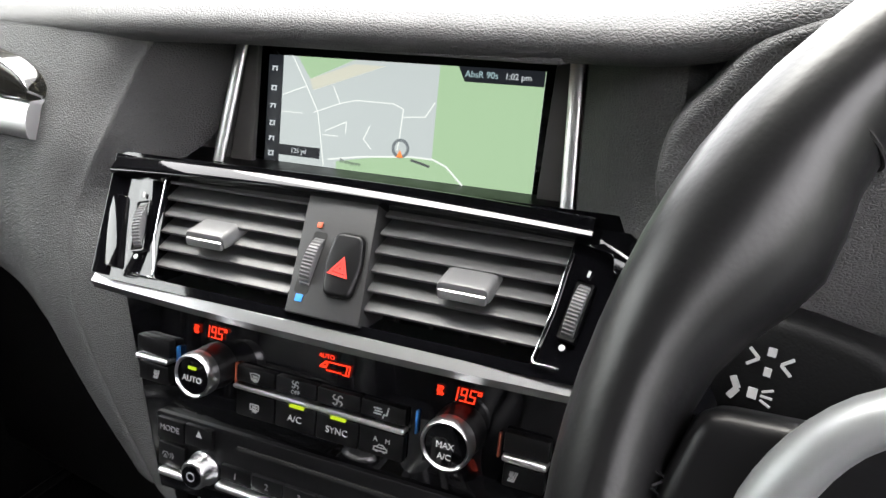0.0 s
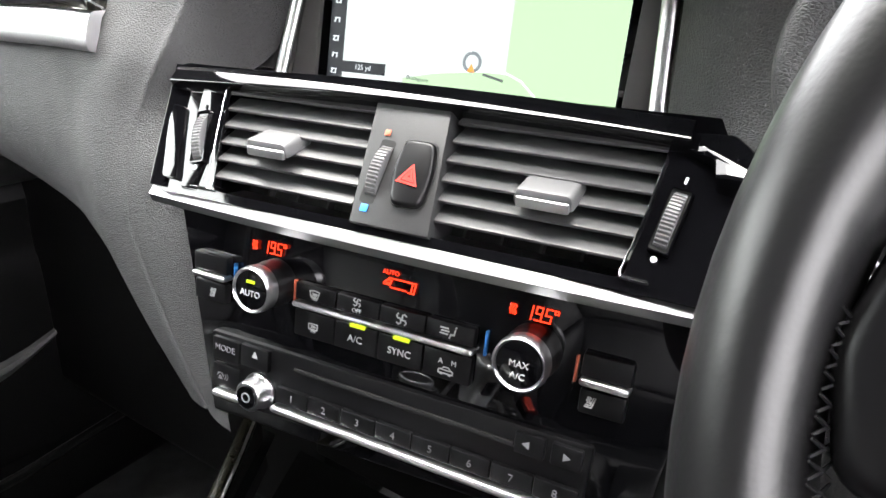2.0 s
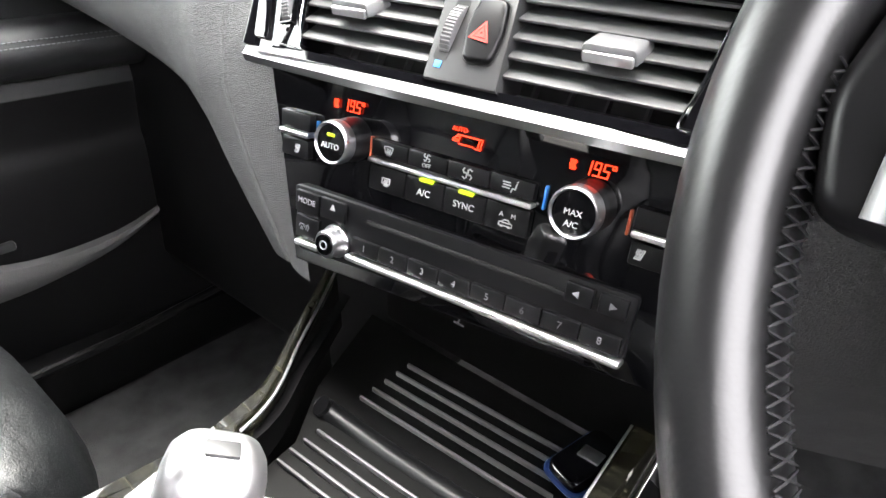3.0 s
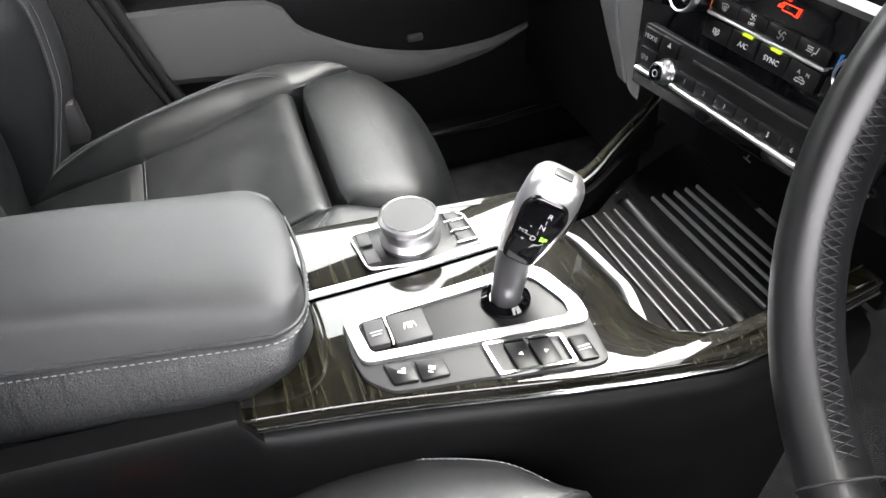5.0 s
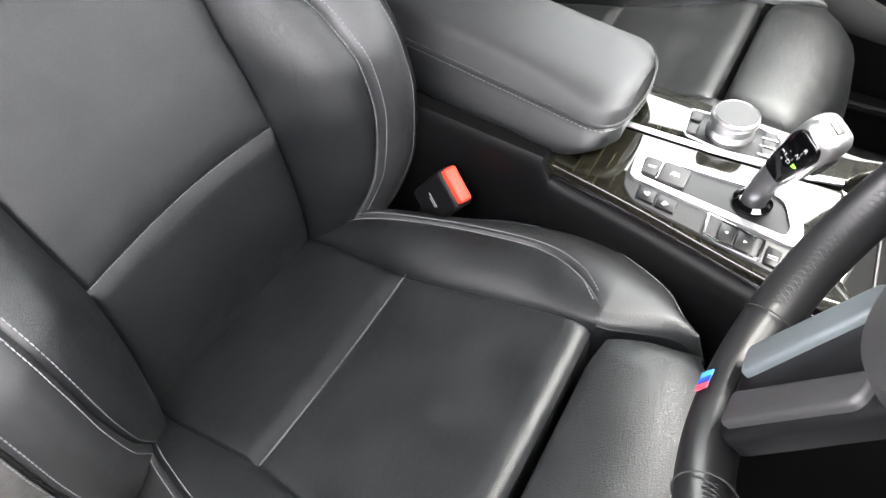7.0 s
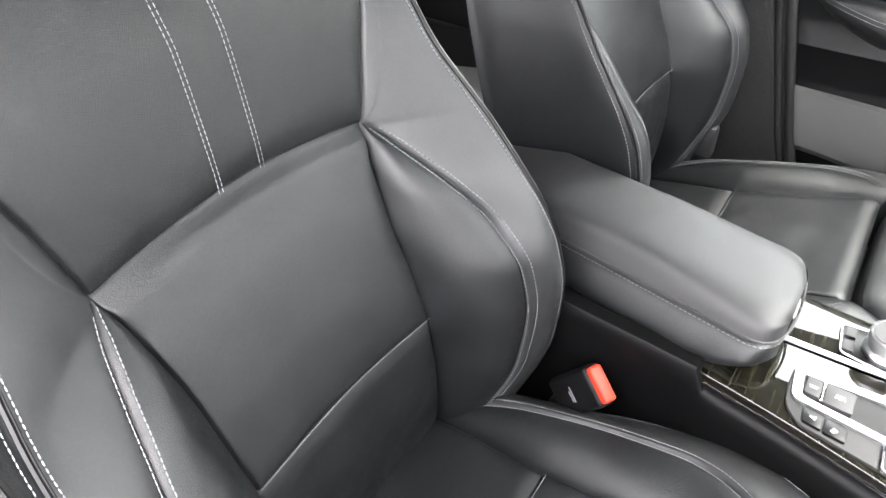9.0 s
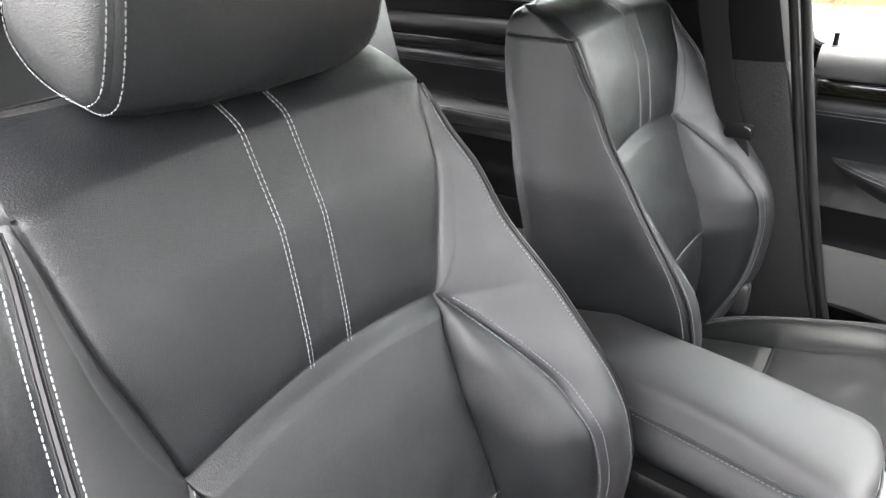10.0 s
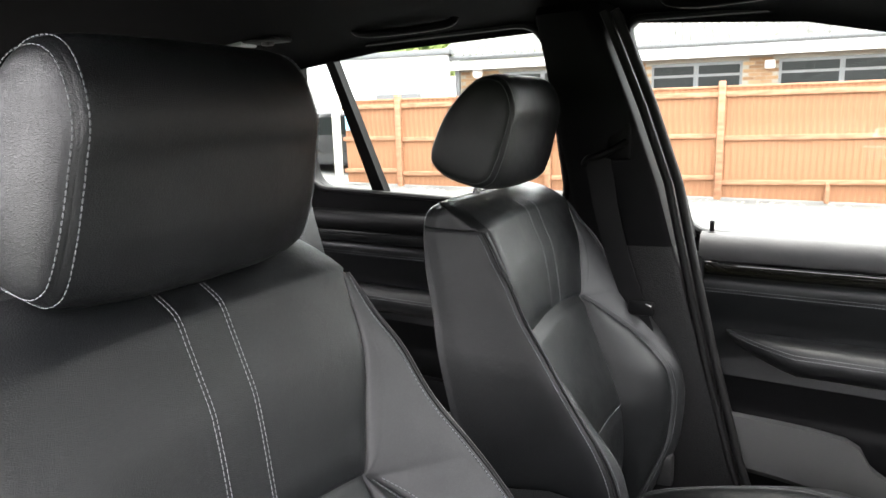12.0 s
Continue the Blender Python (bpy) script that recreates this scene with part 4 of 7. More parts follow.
for x, top in ((-0.2715, 1.1445), (-0.272, 1.150), (-0.276, 1.158), (-0.284, 1.164), (-0.30, 1.171), (-0.33, 1.1765), (-0.40, 1.177), (-0.52, 1.172), (-0.66, 1.166), (-0.80, 1.160)):
    k = max(0.0, (-x - 0.33) / 0.47)
    y, z = 0.024 * k, -0.016 * k
    e = 0.010 if x > -0.2718 else 0.0
    rows.append([Vector((x, y + a + e, c + z)) for a, c in ((0.012, 1.114), (-0.003, 1.1165), (-0.0065, 1.121), (-0.005, 1.132), (0.0005, 1.1425), (0.012, 1.1435))])
    h = top - 1.1435 - 0.0
    wood.append([Vector((x, y + a + e, 1.1435 + z + q * h)) for a, q in ((0.014, 0.0), (-0.0005, 0.02), (-0.0015, 0.3), (0.02 * h - 0.0015, 0.75), (0.06 * h, 0.95), (0.08 * h + 0.014, 1.0))])
part("decor_strip", loft([smooth_line(r, 3) for r in rows], closed=False), SILVER, dash, "broad satin silver decor strip")
part("decor_wood", loft([smooth_line(r, 3) for r in wood], closed=False), WOOD, dash, "dark gloss wood inlay")
part("decor_edge", tube([r[-2] + Vector((0.0008, -0.0012, 0.0006)) for r in wood[:6]], 0.0010, 8), CHROME, dash, "thin chrome edge")
# driver side: cluster hood, cluster, column
part("driver_face", loft([smooth_line([(x, y0, 1.20), (x, y0 - 0.01, 1.05), (x, y0 + 0.02, 0.90), (x, y0 + 0.10, 0.78)], 5) for x, y0 in ((0.155, 0.05), (0.25, 0.09), (0.40, 0.10), (0.55, 0.09), (0.72, 0.05))], closed=False), SOFT, dash)
hood = smooth_line([(0.190, 0.045, 1.055), (0.174, 0.040, 1.085), (0.160, 0.037, 1.118), (0.154, 0.035, 1.143), (0.158, 0.034, 1.168), (0.172, 0.033, 1.187), (0.197, 0.030, 1.211), (0.28, 0.018, 1.232), (0.36, 0.015, 1.240), (0.45, 0.018, 1.232), (0.53, 0.025, 1.210), (0.57, 0.03, 1.18), (0.58, 0.05, 1.11)], 6)
HC = Vector((0.37, 0, 1.10))


def toward(p, k, dy):
    return Vector((HC.x + (p.x - HC.x) * k, p.y + dy, HC.z + (p.z - HC.z) * k))


part("cluster_hood", loft([smooth_line([toward(p, 1.03, 0.10), toward(p, 1.015, 0.03), toward(p, 1.0, 0.004), toward(p, 0.985, -0.006), toward(p, 0.95, -0.006), toward(p, 0.90, 0.004), toward(p, 0.87, 0.022)], 3) for p in hood], closed=False), SOFT, dash, "grained hood over the instruments")
part("cluster_lining", loft([[toward(p, 0.87, 0.022) for p in hood], [toward(p, 0.82, 0.10) for p in hood]], closed=False), HARD, dash)


# ---- centre console ----
console = thing("centre_console", (0, -0.25, 0.45), "black centre console with dark gloss wood trim", "console")


def deck(outline, z, h, bevel=0.0, segs=2):
    """A flat plate from plan points, its top at z."""
    bm = prism([(x, y) for x, y in outline], h, None, bevel, segs)
    bm.transform(Matrix.Translation((0, 0, z)) @ Matrix(((1, 0, 0, 0), (0, 0, 1, 0), (0, -1, 0, 0), (0, 0, 0, 1))))
    return bm


RIGHT = [(0.070, -0.460), (0.089, -0.357), (0.121, -0.222), (0.139, -0.13), (0.143, -0.09), (0.137, -0.01), (0.135, 0.03)]
LEFT = [(-0.130, -0.460), (-0.126, -0.389), (-0.116, -0.28), (-0.099, -0.20), (-0.104, -0.110), (-0.139, -0.046), (-0.181, 0.030), (-0.187, 0.04)]
RL = [tuple(p)[:2] for p in smooth_line([(x, y, 0) for x, y in RIGHT], 5)]
LL = [tuple(p)[:2] for p in smooth_line([(x, y, 0) for x, y in LEFT], 5)]


def along(line, y):
    ys = [p[1] for p in line]
    return interp(y, ys, [p[0] for p in line])


# side walls
for lin, k in ((RL, 1), (LL, -1)):
    rows = []
    for x, y in [(lin[0][0] - 0.03 * k, -0.80), (lin[0][0] - 0.012 * k, -0.60)] + lin:
        zt = 0.812 if y > -0.45 else 0.832
        o = 0.012 if y > -0.45 else 0.006
        rows.append([Vector((x + k * q, y, z)) for q, z in ((-0.02, zt), (0.0, zt), (o * 0.6, zt - 0.004), (o, zt - 0.012), (o + 0.004, zt - 0.03), (o + 0.002, zt - 0.10), (0.0, 0.62), (0.0, 0.36))])
    part("console_side", loft(rows, closed=False), CONSOLE, console, "black moulded side")
part("console_rear", box((0.19, 0.40, 0.40), (-0.045, -0.64, 0.62), 0.02), HARD, console)
# wood deck, with arms that run beside the tray and rise to the stack
def arm_top(y):
    return 0.828 + 0.9 * max(0.0, y + 0.13) ** 2


def arm_width(y):
    return interp(y, [-0.13, -0.09, -0.04, 0.03], [0.030, 0.025, 0.021, 0.020])


def trim(outline, bevel):
    bm = deck(outline, 0.828, 0.014, bevel, 3)
    bmesh.ops.triangulate(bm, faces=[f for f in bm.faces if len(f.verts) > 4], ngon_method="EAR_CLIP")
    for v in bm.verts:
        v.co.z += arm_top(v.co.y) - 0.828
    return bm


inner_r = [(along(RL, y) - arm_width(y), y) for y in np.linspace(0.03, -0.112, 14)] + [(0.1085, -0.122), (0.105, -0.131), (0.098, -0.139), (0.089, -0.1445)]
front_edge = [(0.075, -0.148), (0.04, -0.1525), (0.0, -0.157), (-0.034, -0.161)]
wood_r = RL + inner_r + front_edge + [(-0.028, -0.30), (-0.028, -0.46)]
part("wood_trim", trim(wood_r, 0.004), WOOD, console, "dark gloss oak trim round the gear lever")
inner_l = [(along(LL, y) + 0.5 * arm_width(y), y) for y in np.linspace(-0.13, 0.03, 14)]
wood_l = ([(-0.038, -0.46), (-0.038, -0.30), (-0.042, -0.19), (-0.05, -0.160), (-0.066, -0.150)] + inner_l + [(x + (0.006 if y < -0.15 else 0.0), y) for x, y in LL[::-1]])
part("wood_trim", trim(wood_l, 0.0035), WOOD, console, "dark gloss oak trim beside the control knob")
part("divider_strip", tube([(-0.032, -0.47, 0.829), (-0.032, -0.30, 0.829), (-0.036, -0.20, 0.829), (-0.044, -0.165, 0.829)], 0.0042, 10, 0.7), SILVER, console, "satin silver divider strip")
part("edge_strip", tube([(x + 0.001, y, arm_top(y) - 0.013) for x, y in RL if y < 0.03], 0.0014, 8), CHROME, console, "thin chrome edge line")
for edge, k in ((inner_r, -1), (inner_l, 1)):
    part("trim_edge", tube(smooth_line([(x + k * 0.0006, y, arm_top(y) - 0.0045) for x, y in edge], 3), 0.0013, 8), SILVER, console, "thin silver edge line")
for edge, k in ((inner_r, -1), (inner_l, 1)):
    part("tray_wall", loft([[Vector((x - k * 0.003, y, arm_top(y) - 0.008)), Vector((x - k * 0.0012, y, arm_top(y) - 0.016)), Vector((x + k * 0.003, y, 0.784))] for x, y in edge], closed=False), MATT_BLACK, console)
# ribbed tray
tray = [(-0.07, -0.175), (0.10, -0.165), (0.118, -0.10), (0.120, 0.06), (-0.16, 0.06), (-0.118, -0.04), (-0.082, -0.09)]
part("tray_floor", deck(tray, 0.786, 0.02), MATT_BLACK, console, "black tray floor")
for i in range(9):
    y = -0.110 + i * 0.0125 if i < 4 else -0.026 + (i - 4) * 0.0135
    x0, x1 = max(-0.078, along(LL, y) + 0.028) - 0.004 * (i > 3), along(RL, y) - 0.052
    part("tray_rib", box((x1 - x0, 0.0024, 0.006), (0, 0, 0), 0.0009, Matrix.Translation(((x0 + x1) / 2, y + 0.003, 0.787)) @ Matrix.Rotation(radians(2.5), 4, "Z"), 2), RIB, console)
part("tray_step", tube(smooth_line([(-0.094, -0.056, 0.792), (-0.082, -0.052, 0.784), (0.0, -0.049, 0.782), (0.085, -0.045, 0.784), (0.104, -0.045, 0.793)], 5), 0.0095, 14, 0.8), SATIN_BLACK, console, "glossy black tray step")
grip = [Vector(p) for p in ((-0.036, -0.160, 0.824), (-0.022, -0.1510, 0.8235), (-0.012, -0.1475, 0.823), (0.0, -0.1455, 0.823), (0.042, -0.1385, 0.822), (0.050, -0.1385, 0.8215), (0.056, -0.1395, 0.8215), (0.092, -0.1475, 0.820))]
bm = loft([[p + Vector((a * 0.25, a, h)) for a, h in ((-0.0045, -0.004), (-0.0055, -0.001), (-0.0042, 0.0018), (0.0038, 0.0006), (0.0062, -0.004), (0.005, -0.012), (-0.003, -0.012))] for p in grip], caps=True)
part("tray_handle", bm, SILVER, console, "satin silver tray handle")
part("tray_front_wall", box((0.27, 0.02, 0.14), (-0.012, 0.075, 0.855), 0.004), MATT_BLACK, console)
letters_at = Matrix.Translation((-0.035, 0.0345, 0.85))
icon([(0, 0, 0.010, 0.0012, 0), (0, 0.003, 0.0012, 0.006, 20)], letters_at, GREY_INK, console)

# gear selector
gear = thing("gear_selector", (0.05, -0.28, 0.83), "grey shifter plate with buttons and an upright gear lever", "gear lever")
PLATE = rounded([(0.008, -0.372), (0.003, -0.215), (0.012, -0.200), (0.055, -0.186), (0.078, -0.188), (0.114, -0.192), (0.116, -0.205), (0.098, -0.284), (0.086, -0.352), (0.068, -0.368), (0.045, -0.372)], 0.008, 4)
part("shifter_plate", deck(PLATE, 0.8315, 0.012, 0.0018), GREY_PANEL, gear, "matt grey plate")
FR_OUT = rounded([(0.008, -0.371), (0.004, -0.213), (0.014, -0.200), (0.056, -0.187), (0.079, -0.190), (0.057, -0.366)], 0.010, 6)
FR_IN = rounded([(0.018, -0.361), (0.014, -0.222), (0.021, -0.212), (0.053, -0.200), (0.068, -0.202), (0.050, -0.357)], 0.006, 6)
ring = frame_ring(FR_OUT, FR_IN, 0, 0.006, Matrix(((1, 0, 0, 0), (0, 0, 1, 0), (0, -1, 0, 0), (0, 0, 0, 1))))
ring.transform(Matrix.Translation((0, 0, 0.8355)))
part("selector_frame", ring, SILVER, gear, "satin silver frame round the gate")
part("gate_floor", deck([(x, y) for x, y in FR_IN], 0.8325, 0.002), SATIN_BLACK, gear)


def flatkey(pts, z, mat, name, h=0.006, r=0.002, label=""):
    return part(name, deck(rounded(pts, r, 3), z, h, 0.001), mat, gear, label)


flatkey([(0.020, -0.357), (0.020, -0.341), (0.047, -0.341), (0.045, -0.357)], 0.8375, GREY_PANEL, "park_hold_button")
flatkey([(0.020, -0.338), (0.022, -0.309), (0.052, -0.309), (0.050, -0.338)], 0.8385, GREY_PANEL, "parking_brake_button")
part("key_divider", box((0.032, 0.0018, 0.004), (0.033, -0.3395, 0.837), 0.0005), CHROME, gear)
flatkey([(0.062, -0.352), (0.066, -0.331), (0.085, -0.331), (0.082, -0.349)], 0.8345, SATIN_BLACK, "parking_aid_button")
flatkey([(0.0665, -0.329), (0.071, -0.308), (0.088, -0.308), (0.086, -0.329)], 0.8345, SATIN_BLACK, "descent_button")
SW_O = rounded([(0.070, -0.277), (0.082, -0.217), (0.111, -0.217), (0.102, -0.275)], 0.003, 4)
SW_I = rounded([(0.0725, -0.2745), (0.0835, -0.2195), (0.1085, -0.2195), (0.1005, -0.2725)], 0.002, 4)
ring = frame_ring(SW_O, SW_I, 0, 0.004, Matrix(((1, 0, 0, 0), (0, 0, 1, 0), (0, -1, 0, 0), (0, 0, 0, 1))))
ring.transform(Matrix.Translation((0, 0, 0.8355)))
part("switch_frame", ring, CHROME, gear, "bright chrome frame")
flatkey([(0.076, -0.262), (0.0795, -0.2455), (0.1045, -0.2455), (0.102, -0.261)], 0.8355, SATIN_BLACK, "drive_mode_button")
flatkey([(0.080, -0.2435), (0.083, -0.227), (0.107, -0.227), (0.1048, -0.2435)], 0.8355, SATIN_BLACK, "drive_mode_button")
flatkey([(0.086, -0.214), (0.089, -0.200), (0.112, -0.200), (0.110, -0.214)], 0.8345, SATIN_BLACK, "traction_button")
FLAT = Matrix.Rotation(radians(-90), 4, "X")


def on_deck(x, y, z, a=0):
    return Matrix.Translation((x, y, z)) @ Matrix.Rotation(radians(a), 4, "Z") @ FLAT


icon([(0, 0, 0.004, 0.006, 0), (-0.004, 0, 0.001, 0.006, 15), (0.004, 0, 0.001, 0.006, -15)], on_deck(0.036, -0.323, 0.8388, 90), WHITE_INK, gear)
icon([(0, 0, 0.010, 0.0014, 0), (0, -0.003, 0.008, 0.0014, 0)], on_deck(0.033, -0.349, 0.8378, 90), GREY_INK, gear)
icon([(0, 0, 0.006, 0.002, 30), (0.002, 0.002, 0.003, 0.002, 0)], on_deck(0.074, -0.341, 0.8348, 90), WHITE_INK, gear)
icon([(0, 0, 0.005, 0.003, 30), (-0.002, -0.003, 0.004, 0.001, 30)], on_deck(0.078, -0.319, 0.8348, 90), WHITE_INK, gear)
icon([(0, 0, 0.010, 0.0016, 0), (0, -0.003, 0.010, 0.0014, 0)], on_deck(0.099, -0.207, 0.8348, 90), GREY_INK, gear)
for x, y, a in ((0.090, -0.2535, 180), (0.094, -0.235, 0)):
    part("arrow", prism([(0, 0.0022), (0.0018, -0.0012), (-0.0018, -0.0012)], 0.0004, on_deck(x, y, 0.8362, a)), WHITE_INK, gear, smooth=False)
# gear lever: soft boot ring, curved neck, head
part("lever_socket", lathe([(0.020, 0.0), (0.020, 0.004), (0.015, 0.007), (0.013, 0.004)], Matrix.Translation((0.034, -0.242, 0.832)) @ Matrix.Rotation(radians(90), 4, "X")), GLOSS, gear)
path = smooth_line([(0.034, -0.242, 0.830), (0.033, -0.240, 0.850), (0.029, -0.234, 0.868), (0.026, -0.228, 0.884)], 5)
neck = tube(path, [0.0122 + 0.0040 * (i / 15) ** 1.6 for i in range(len(path))], 18, up=(1, 0, 0))
part("lever_neck", neck, NECK, gear, "grey metallic curved neck")
hx = Vector((0.18, 0.32, 0.93)).normalized()
nx = Vector((0.82, -0.57, 0.04))
nx = (nx - hx * nx.dot(hx)).normalized()
HM = Matrix((hx.cross(nx).normalized() * -1, -nx, hx)).transposed().to_4x4()
if HM.determinant() < 0:
    HM = HM @ Matrix.Diagonal((-1, 1, 1, 1))
HM.translation = Vector((0.026, -0.228, 0.880))
rings = []
for d, w, t, c in ((-0.010, 0.0140, 0.0140, 0.002), (0.0, 0.0165, 0.0155, 0.001), (0.018, 0.0195, 0.0172, 0), (0.042, 0.0212, 0.0180, 0), (0.058, 0.0212, 0.0178, 0), (0.067, 0.0200, 0.0165, 0.0005), (0.0725, 0.0165, 0.0135, 0.001), (0.075, 0.010, 0.008, 0.001)):
    rings.append([HM @ Vector((w * math.copysign(abs(math.cos(a)) ** 0.62, math.cos(a)), c + t * math.copysign(abs(math.sin(a)) ** 0.62, math.sin(a)), d)) for a in np.linspace(0, 2 * math.pi, 32, endpoint=False)])
head = part("lever_head", loft(rings, caps=True), SILVER, gear, "satin silver lever head")
part("lever_display", prism(rounded([(-0.0125, 0.000), (0.0125, 0.000), (0.0175, 0.052), (0.012, 0.064), (-0.012, 0.064), (-0.0175, 0.052)], 0.007, 5), 0.012, HM @ Matrix.Translation((0, -0.0195, 0)), 0.003, 3), GLOSS, head, "gloss black selector display")
LIT_GREEN = glow("lit_gear_mark", (0.2, 0.85, 0.05), 0.3)
for text, x, z, size, ink in (("R", 0.0045, 0.052, 0.0062, WHITE_INK), ("N", 0.0035, 0.0405, 0.0062, WHITE_INK), ("D", 0.0015, 0.0285, 0.0062, WHITE_INK), ("M/S", -0.0075, 0.0315, 0.0046, WHITE_INK), ("+", -0.0050, 0.0245, 0.0052, WHITE_INK), ("-", -0.0042, 0.0385, 0.0052, WHITE_INK), ("SP", 0.0085, 0.0305, 0.0056, LIT_GREEN)):
    letters(text, size, HM @ Matrix.Translation((x, -0.0196, z)), ink, head, "gear_mark")
for x, z, a in ((0.0040, 0.0462, -8), (0.0026, 0.0346, -8), (-0.0024, 0.0300, 90)):
    part("gear_line", box((0.0007, 0.0005, 0.0036), (0, 0, 0), 0, HM @ Matrix.Translation((x, -0.0196, z)) @ Matrix.Rotation(radians(a), 4, "Y")), GREY_INK, head, smooth=False)
part("side_button", box((0.010, 0.014, 0.026), (0.0185, 0.0, 0.040), 0.003, HM), SATIN_BLACK, head, "black side button")
part("top_button", box((0.014, 0.009, 0.003), (0, 0, 0.0752), 0.001, HM), GREY_PANEL, head)

# control knob
ctl = thing("control_knob", (-0.066, -0.29, 0.828), "round silver control knob on a small key plate", "control knob")
plate = rounded([(-0.090, -0.342), (-0.092, -0.318), (-0.094, -0.262), (-0.083, -0.236), (-0.040, -0.233), (-0.034, -0.290), (-0.042, -0.336)], 0.006, 4)
part("key_plate", deck(plate, 0.8315, 0.010, 0.0015), SATIN_BLACK, ctl, "black key plate with a silver rim")
part("plate_rim", tube([(x, y, 0.831) for x, y in plate], 0.0012, 6, closed=True), SILVER, ctl)
KM = Matrix.Translation((-0.067, -0.291, 0.8315)) @ Matrix.Rotation(radians(90), 4, "X")
part("knob_base", lathe([(0.0265, 0.0), (0.027, 0.004), (0.025, 0.007), (0.0235, 0.009)], KM), SILVER, ctl)
part("knob_body", lathe([(0.0235, 0.008), (0.0238, 0.016), (0.0262, 0.019), (0.0268, 0.023), (0.0262, 0.027), (0.0240, 0.0285), (0.0232, 0.0275)], KM, 56), SILVER, ctl, "ribbed satin silver ring")
part("touch_face", lathe([(0.0234, 0.0272), (0.0228, 0.0282), (0.001, 0.0288)], KM), GREY_PANEL, ctl, "matt grey touch face")
for i, (x, y) in enumerate(((-0.080, -0.248), (-0.066, -0.247), (-0.051, -0.246))):
    part("menu_key", box((0.011, 0.013, 0.004), (x, y, 0.8325), 0.001), GREY_PANEL, ctl)
    part("key_line", box((0.0016, 0.018, 0.004), (x + 0.0072, y, 0.833), 0.0004), CHROME, ctl)
for x, y in ((-0.078, -0.331), (-0.054, -0.330)):
    part("menu_key", box((0.018, 0.012, 0.004), (x, y, 0.8325), 0.001), GREY_PANEL, ctl)

DARK_THREAD = material("grey_thread", (0.12, 0.124, 0.128), 0.7)
# armrest
arm = thing("armrest", (-0.06, -0.58, 0.80), "padded black leather centre armrest with a stitched side seam", "armrest")


def arm_ring(y):
    """Half-profile points: x offset, z, at distance y along the rest."""
    f = max(0.0, (y + 0.437) / 0.046)
    sh = max(0.0, 1 - f ** 3.2) ** 0.5
    rear = max(0.0, (-0.74 - y) / 0.10)
    cx = -0.066 + (y + 0.55) * 0.165
    w = (0.079 + (y + 0.55) * 0.02) * (0.30 + 0.70 * sh) * (1 - 0.25 * rear)
    crown = 0.906 - 0.012 * (1 - sh) - 0.02 * rear - 0.010 * max(0.0, (y + 0.55)) / 0.15
    seam = 0.868 - 0.004 * (1 - sh) - 0.03 * rear
    lift = (seam - 0.016 - 0.812) * max(0.0, min(1.0, (y + 0.485) / 0.085)) ** 1.6
    b0, b1 = 0.812 + lift, 0.832 + lift * 0.72
    pts = [(-w - 0.010, b0), (-w - 0.016, b1), (-w - 0.010, (b1 + seam) / 2 + 0.006), (-w - 0.003, seam), (-w + 0.008, seam + 0.018), (-w * 0.80, crown - 0.007), (-w * 0.5, crown - 0.001), (0, crown), (w * 0.5, crown - 0.002), (w * 0.78, crown - 0.008), (w - 0.007, seam + 0.014), (w, seam), (w + 0.012 - lift * 0.1, seam - 0.010 + lift * 0.15), (w + 0.026 - lift * 0.3, seam - 0.036 + lift * 0.5), (w + 0.018 - lift * 0.3, b0)]
    return [Vector((cx + a, y, z)) for a, z in pts]


ys = list(np.linspace(-0.84, -0.46, 16)) + [-0.45, -0.44, -0.43, -0.42, -0.41, -0.404, -0.399, -0.3955, -0.393]
rows = []
for y in ys:
    p = arm_ring(y)
    top = smooth_line(p[3:12], 4)
    rows.append((y, p, top))
part("armrest_lid", loft([t for _, _, t in rows], closed=False), ARM_LEATHER, arm, "smooth padded lid top, its light painted into a paler base")
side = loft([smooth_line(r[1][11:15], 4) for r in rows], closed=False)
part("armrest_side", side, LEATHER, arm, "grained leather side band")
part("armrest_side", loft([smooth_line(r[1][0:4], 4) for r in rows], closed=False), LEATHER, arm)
endc = bmesh.new()
loop = smooth_line(rows[-1][1][0:4], 4) + rows[-1][2][1:-1] + smooth_line(rows[-1][1][11:15], 4)
endc.faces.new([endc.verts.new(p) for p in loop])
part("armrest_nose", endc, LEATHER, arm)
seam = [(r[1][11], (r[1][12] - r[1][11]).normalized()) for r in rows]
tip = rows[-1][1]
seam += [(tip[11].lerp(tip[3], k) + Vector((0, 0.004 * math.sin(math.pi * k), 0)), Vector((0.0, 0.25, -1.0)).normalized()) for k in (0.2, 0.4, 0.6, 0.8)]
seam += [(r[1][3], (r[1][2] - r[1][3]).normalized()) for r in rows[::-1]]
path = [p for p, d in seam]
outward = [(path[min(i + 1, len(path) - 1)] - path[max(i - 1, 0)]).cross(Vector((0, 0, 1))).normalized() for i in range(len(path))]
outward = [v if v.length > 0.5 else Vector((0, 1, 0)) for v in outward]
part("armrest_piping", tube([p + v * 0.0006 + Vector((0, 0, 0.0005)) for p, v in zip(path, outward)], 0.0016, 8), ARM_LEATHER, arm, "piped edge of the lid")
part("stitching", stitches([p + d * 0.0055 + v * 0.0006 for (p, d), v in zip(seam, outward)], [(v + Vector((0, 0, 0.35))).normalized() for v in outward], 0.0058, 0.0040, 0.0006), DARK_THREAD, arm, kind="stuff")

# seat belt buckle
buckle = thing("belt_buckle", (0.10, -0.58, 0.70), "black seat belt buckle with a red release button", "buckle")
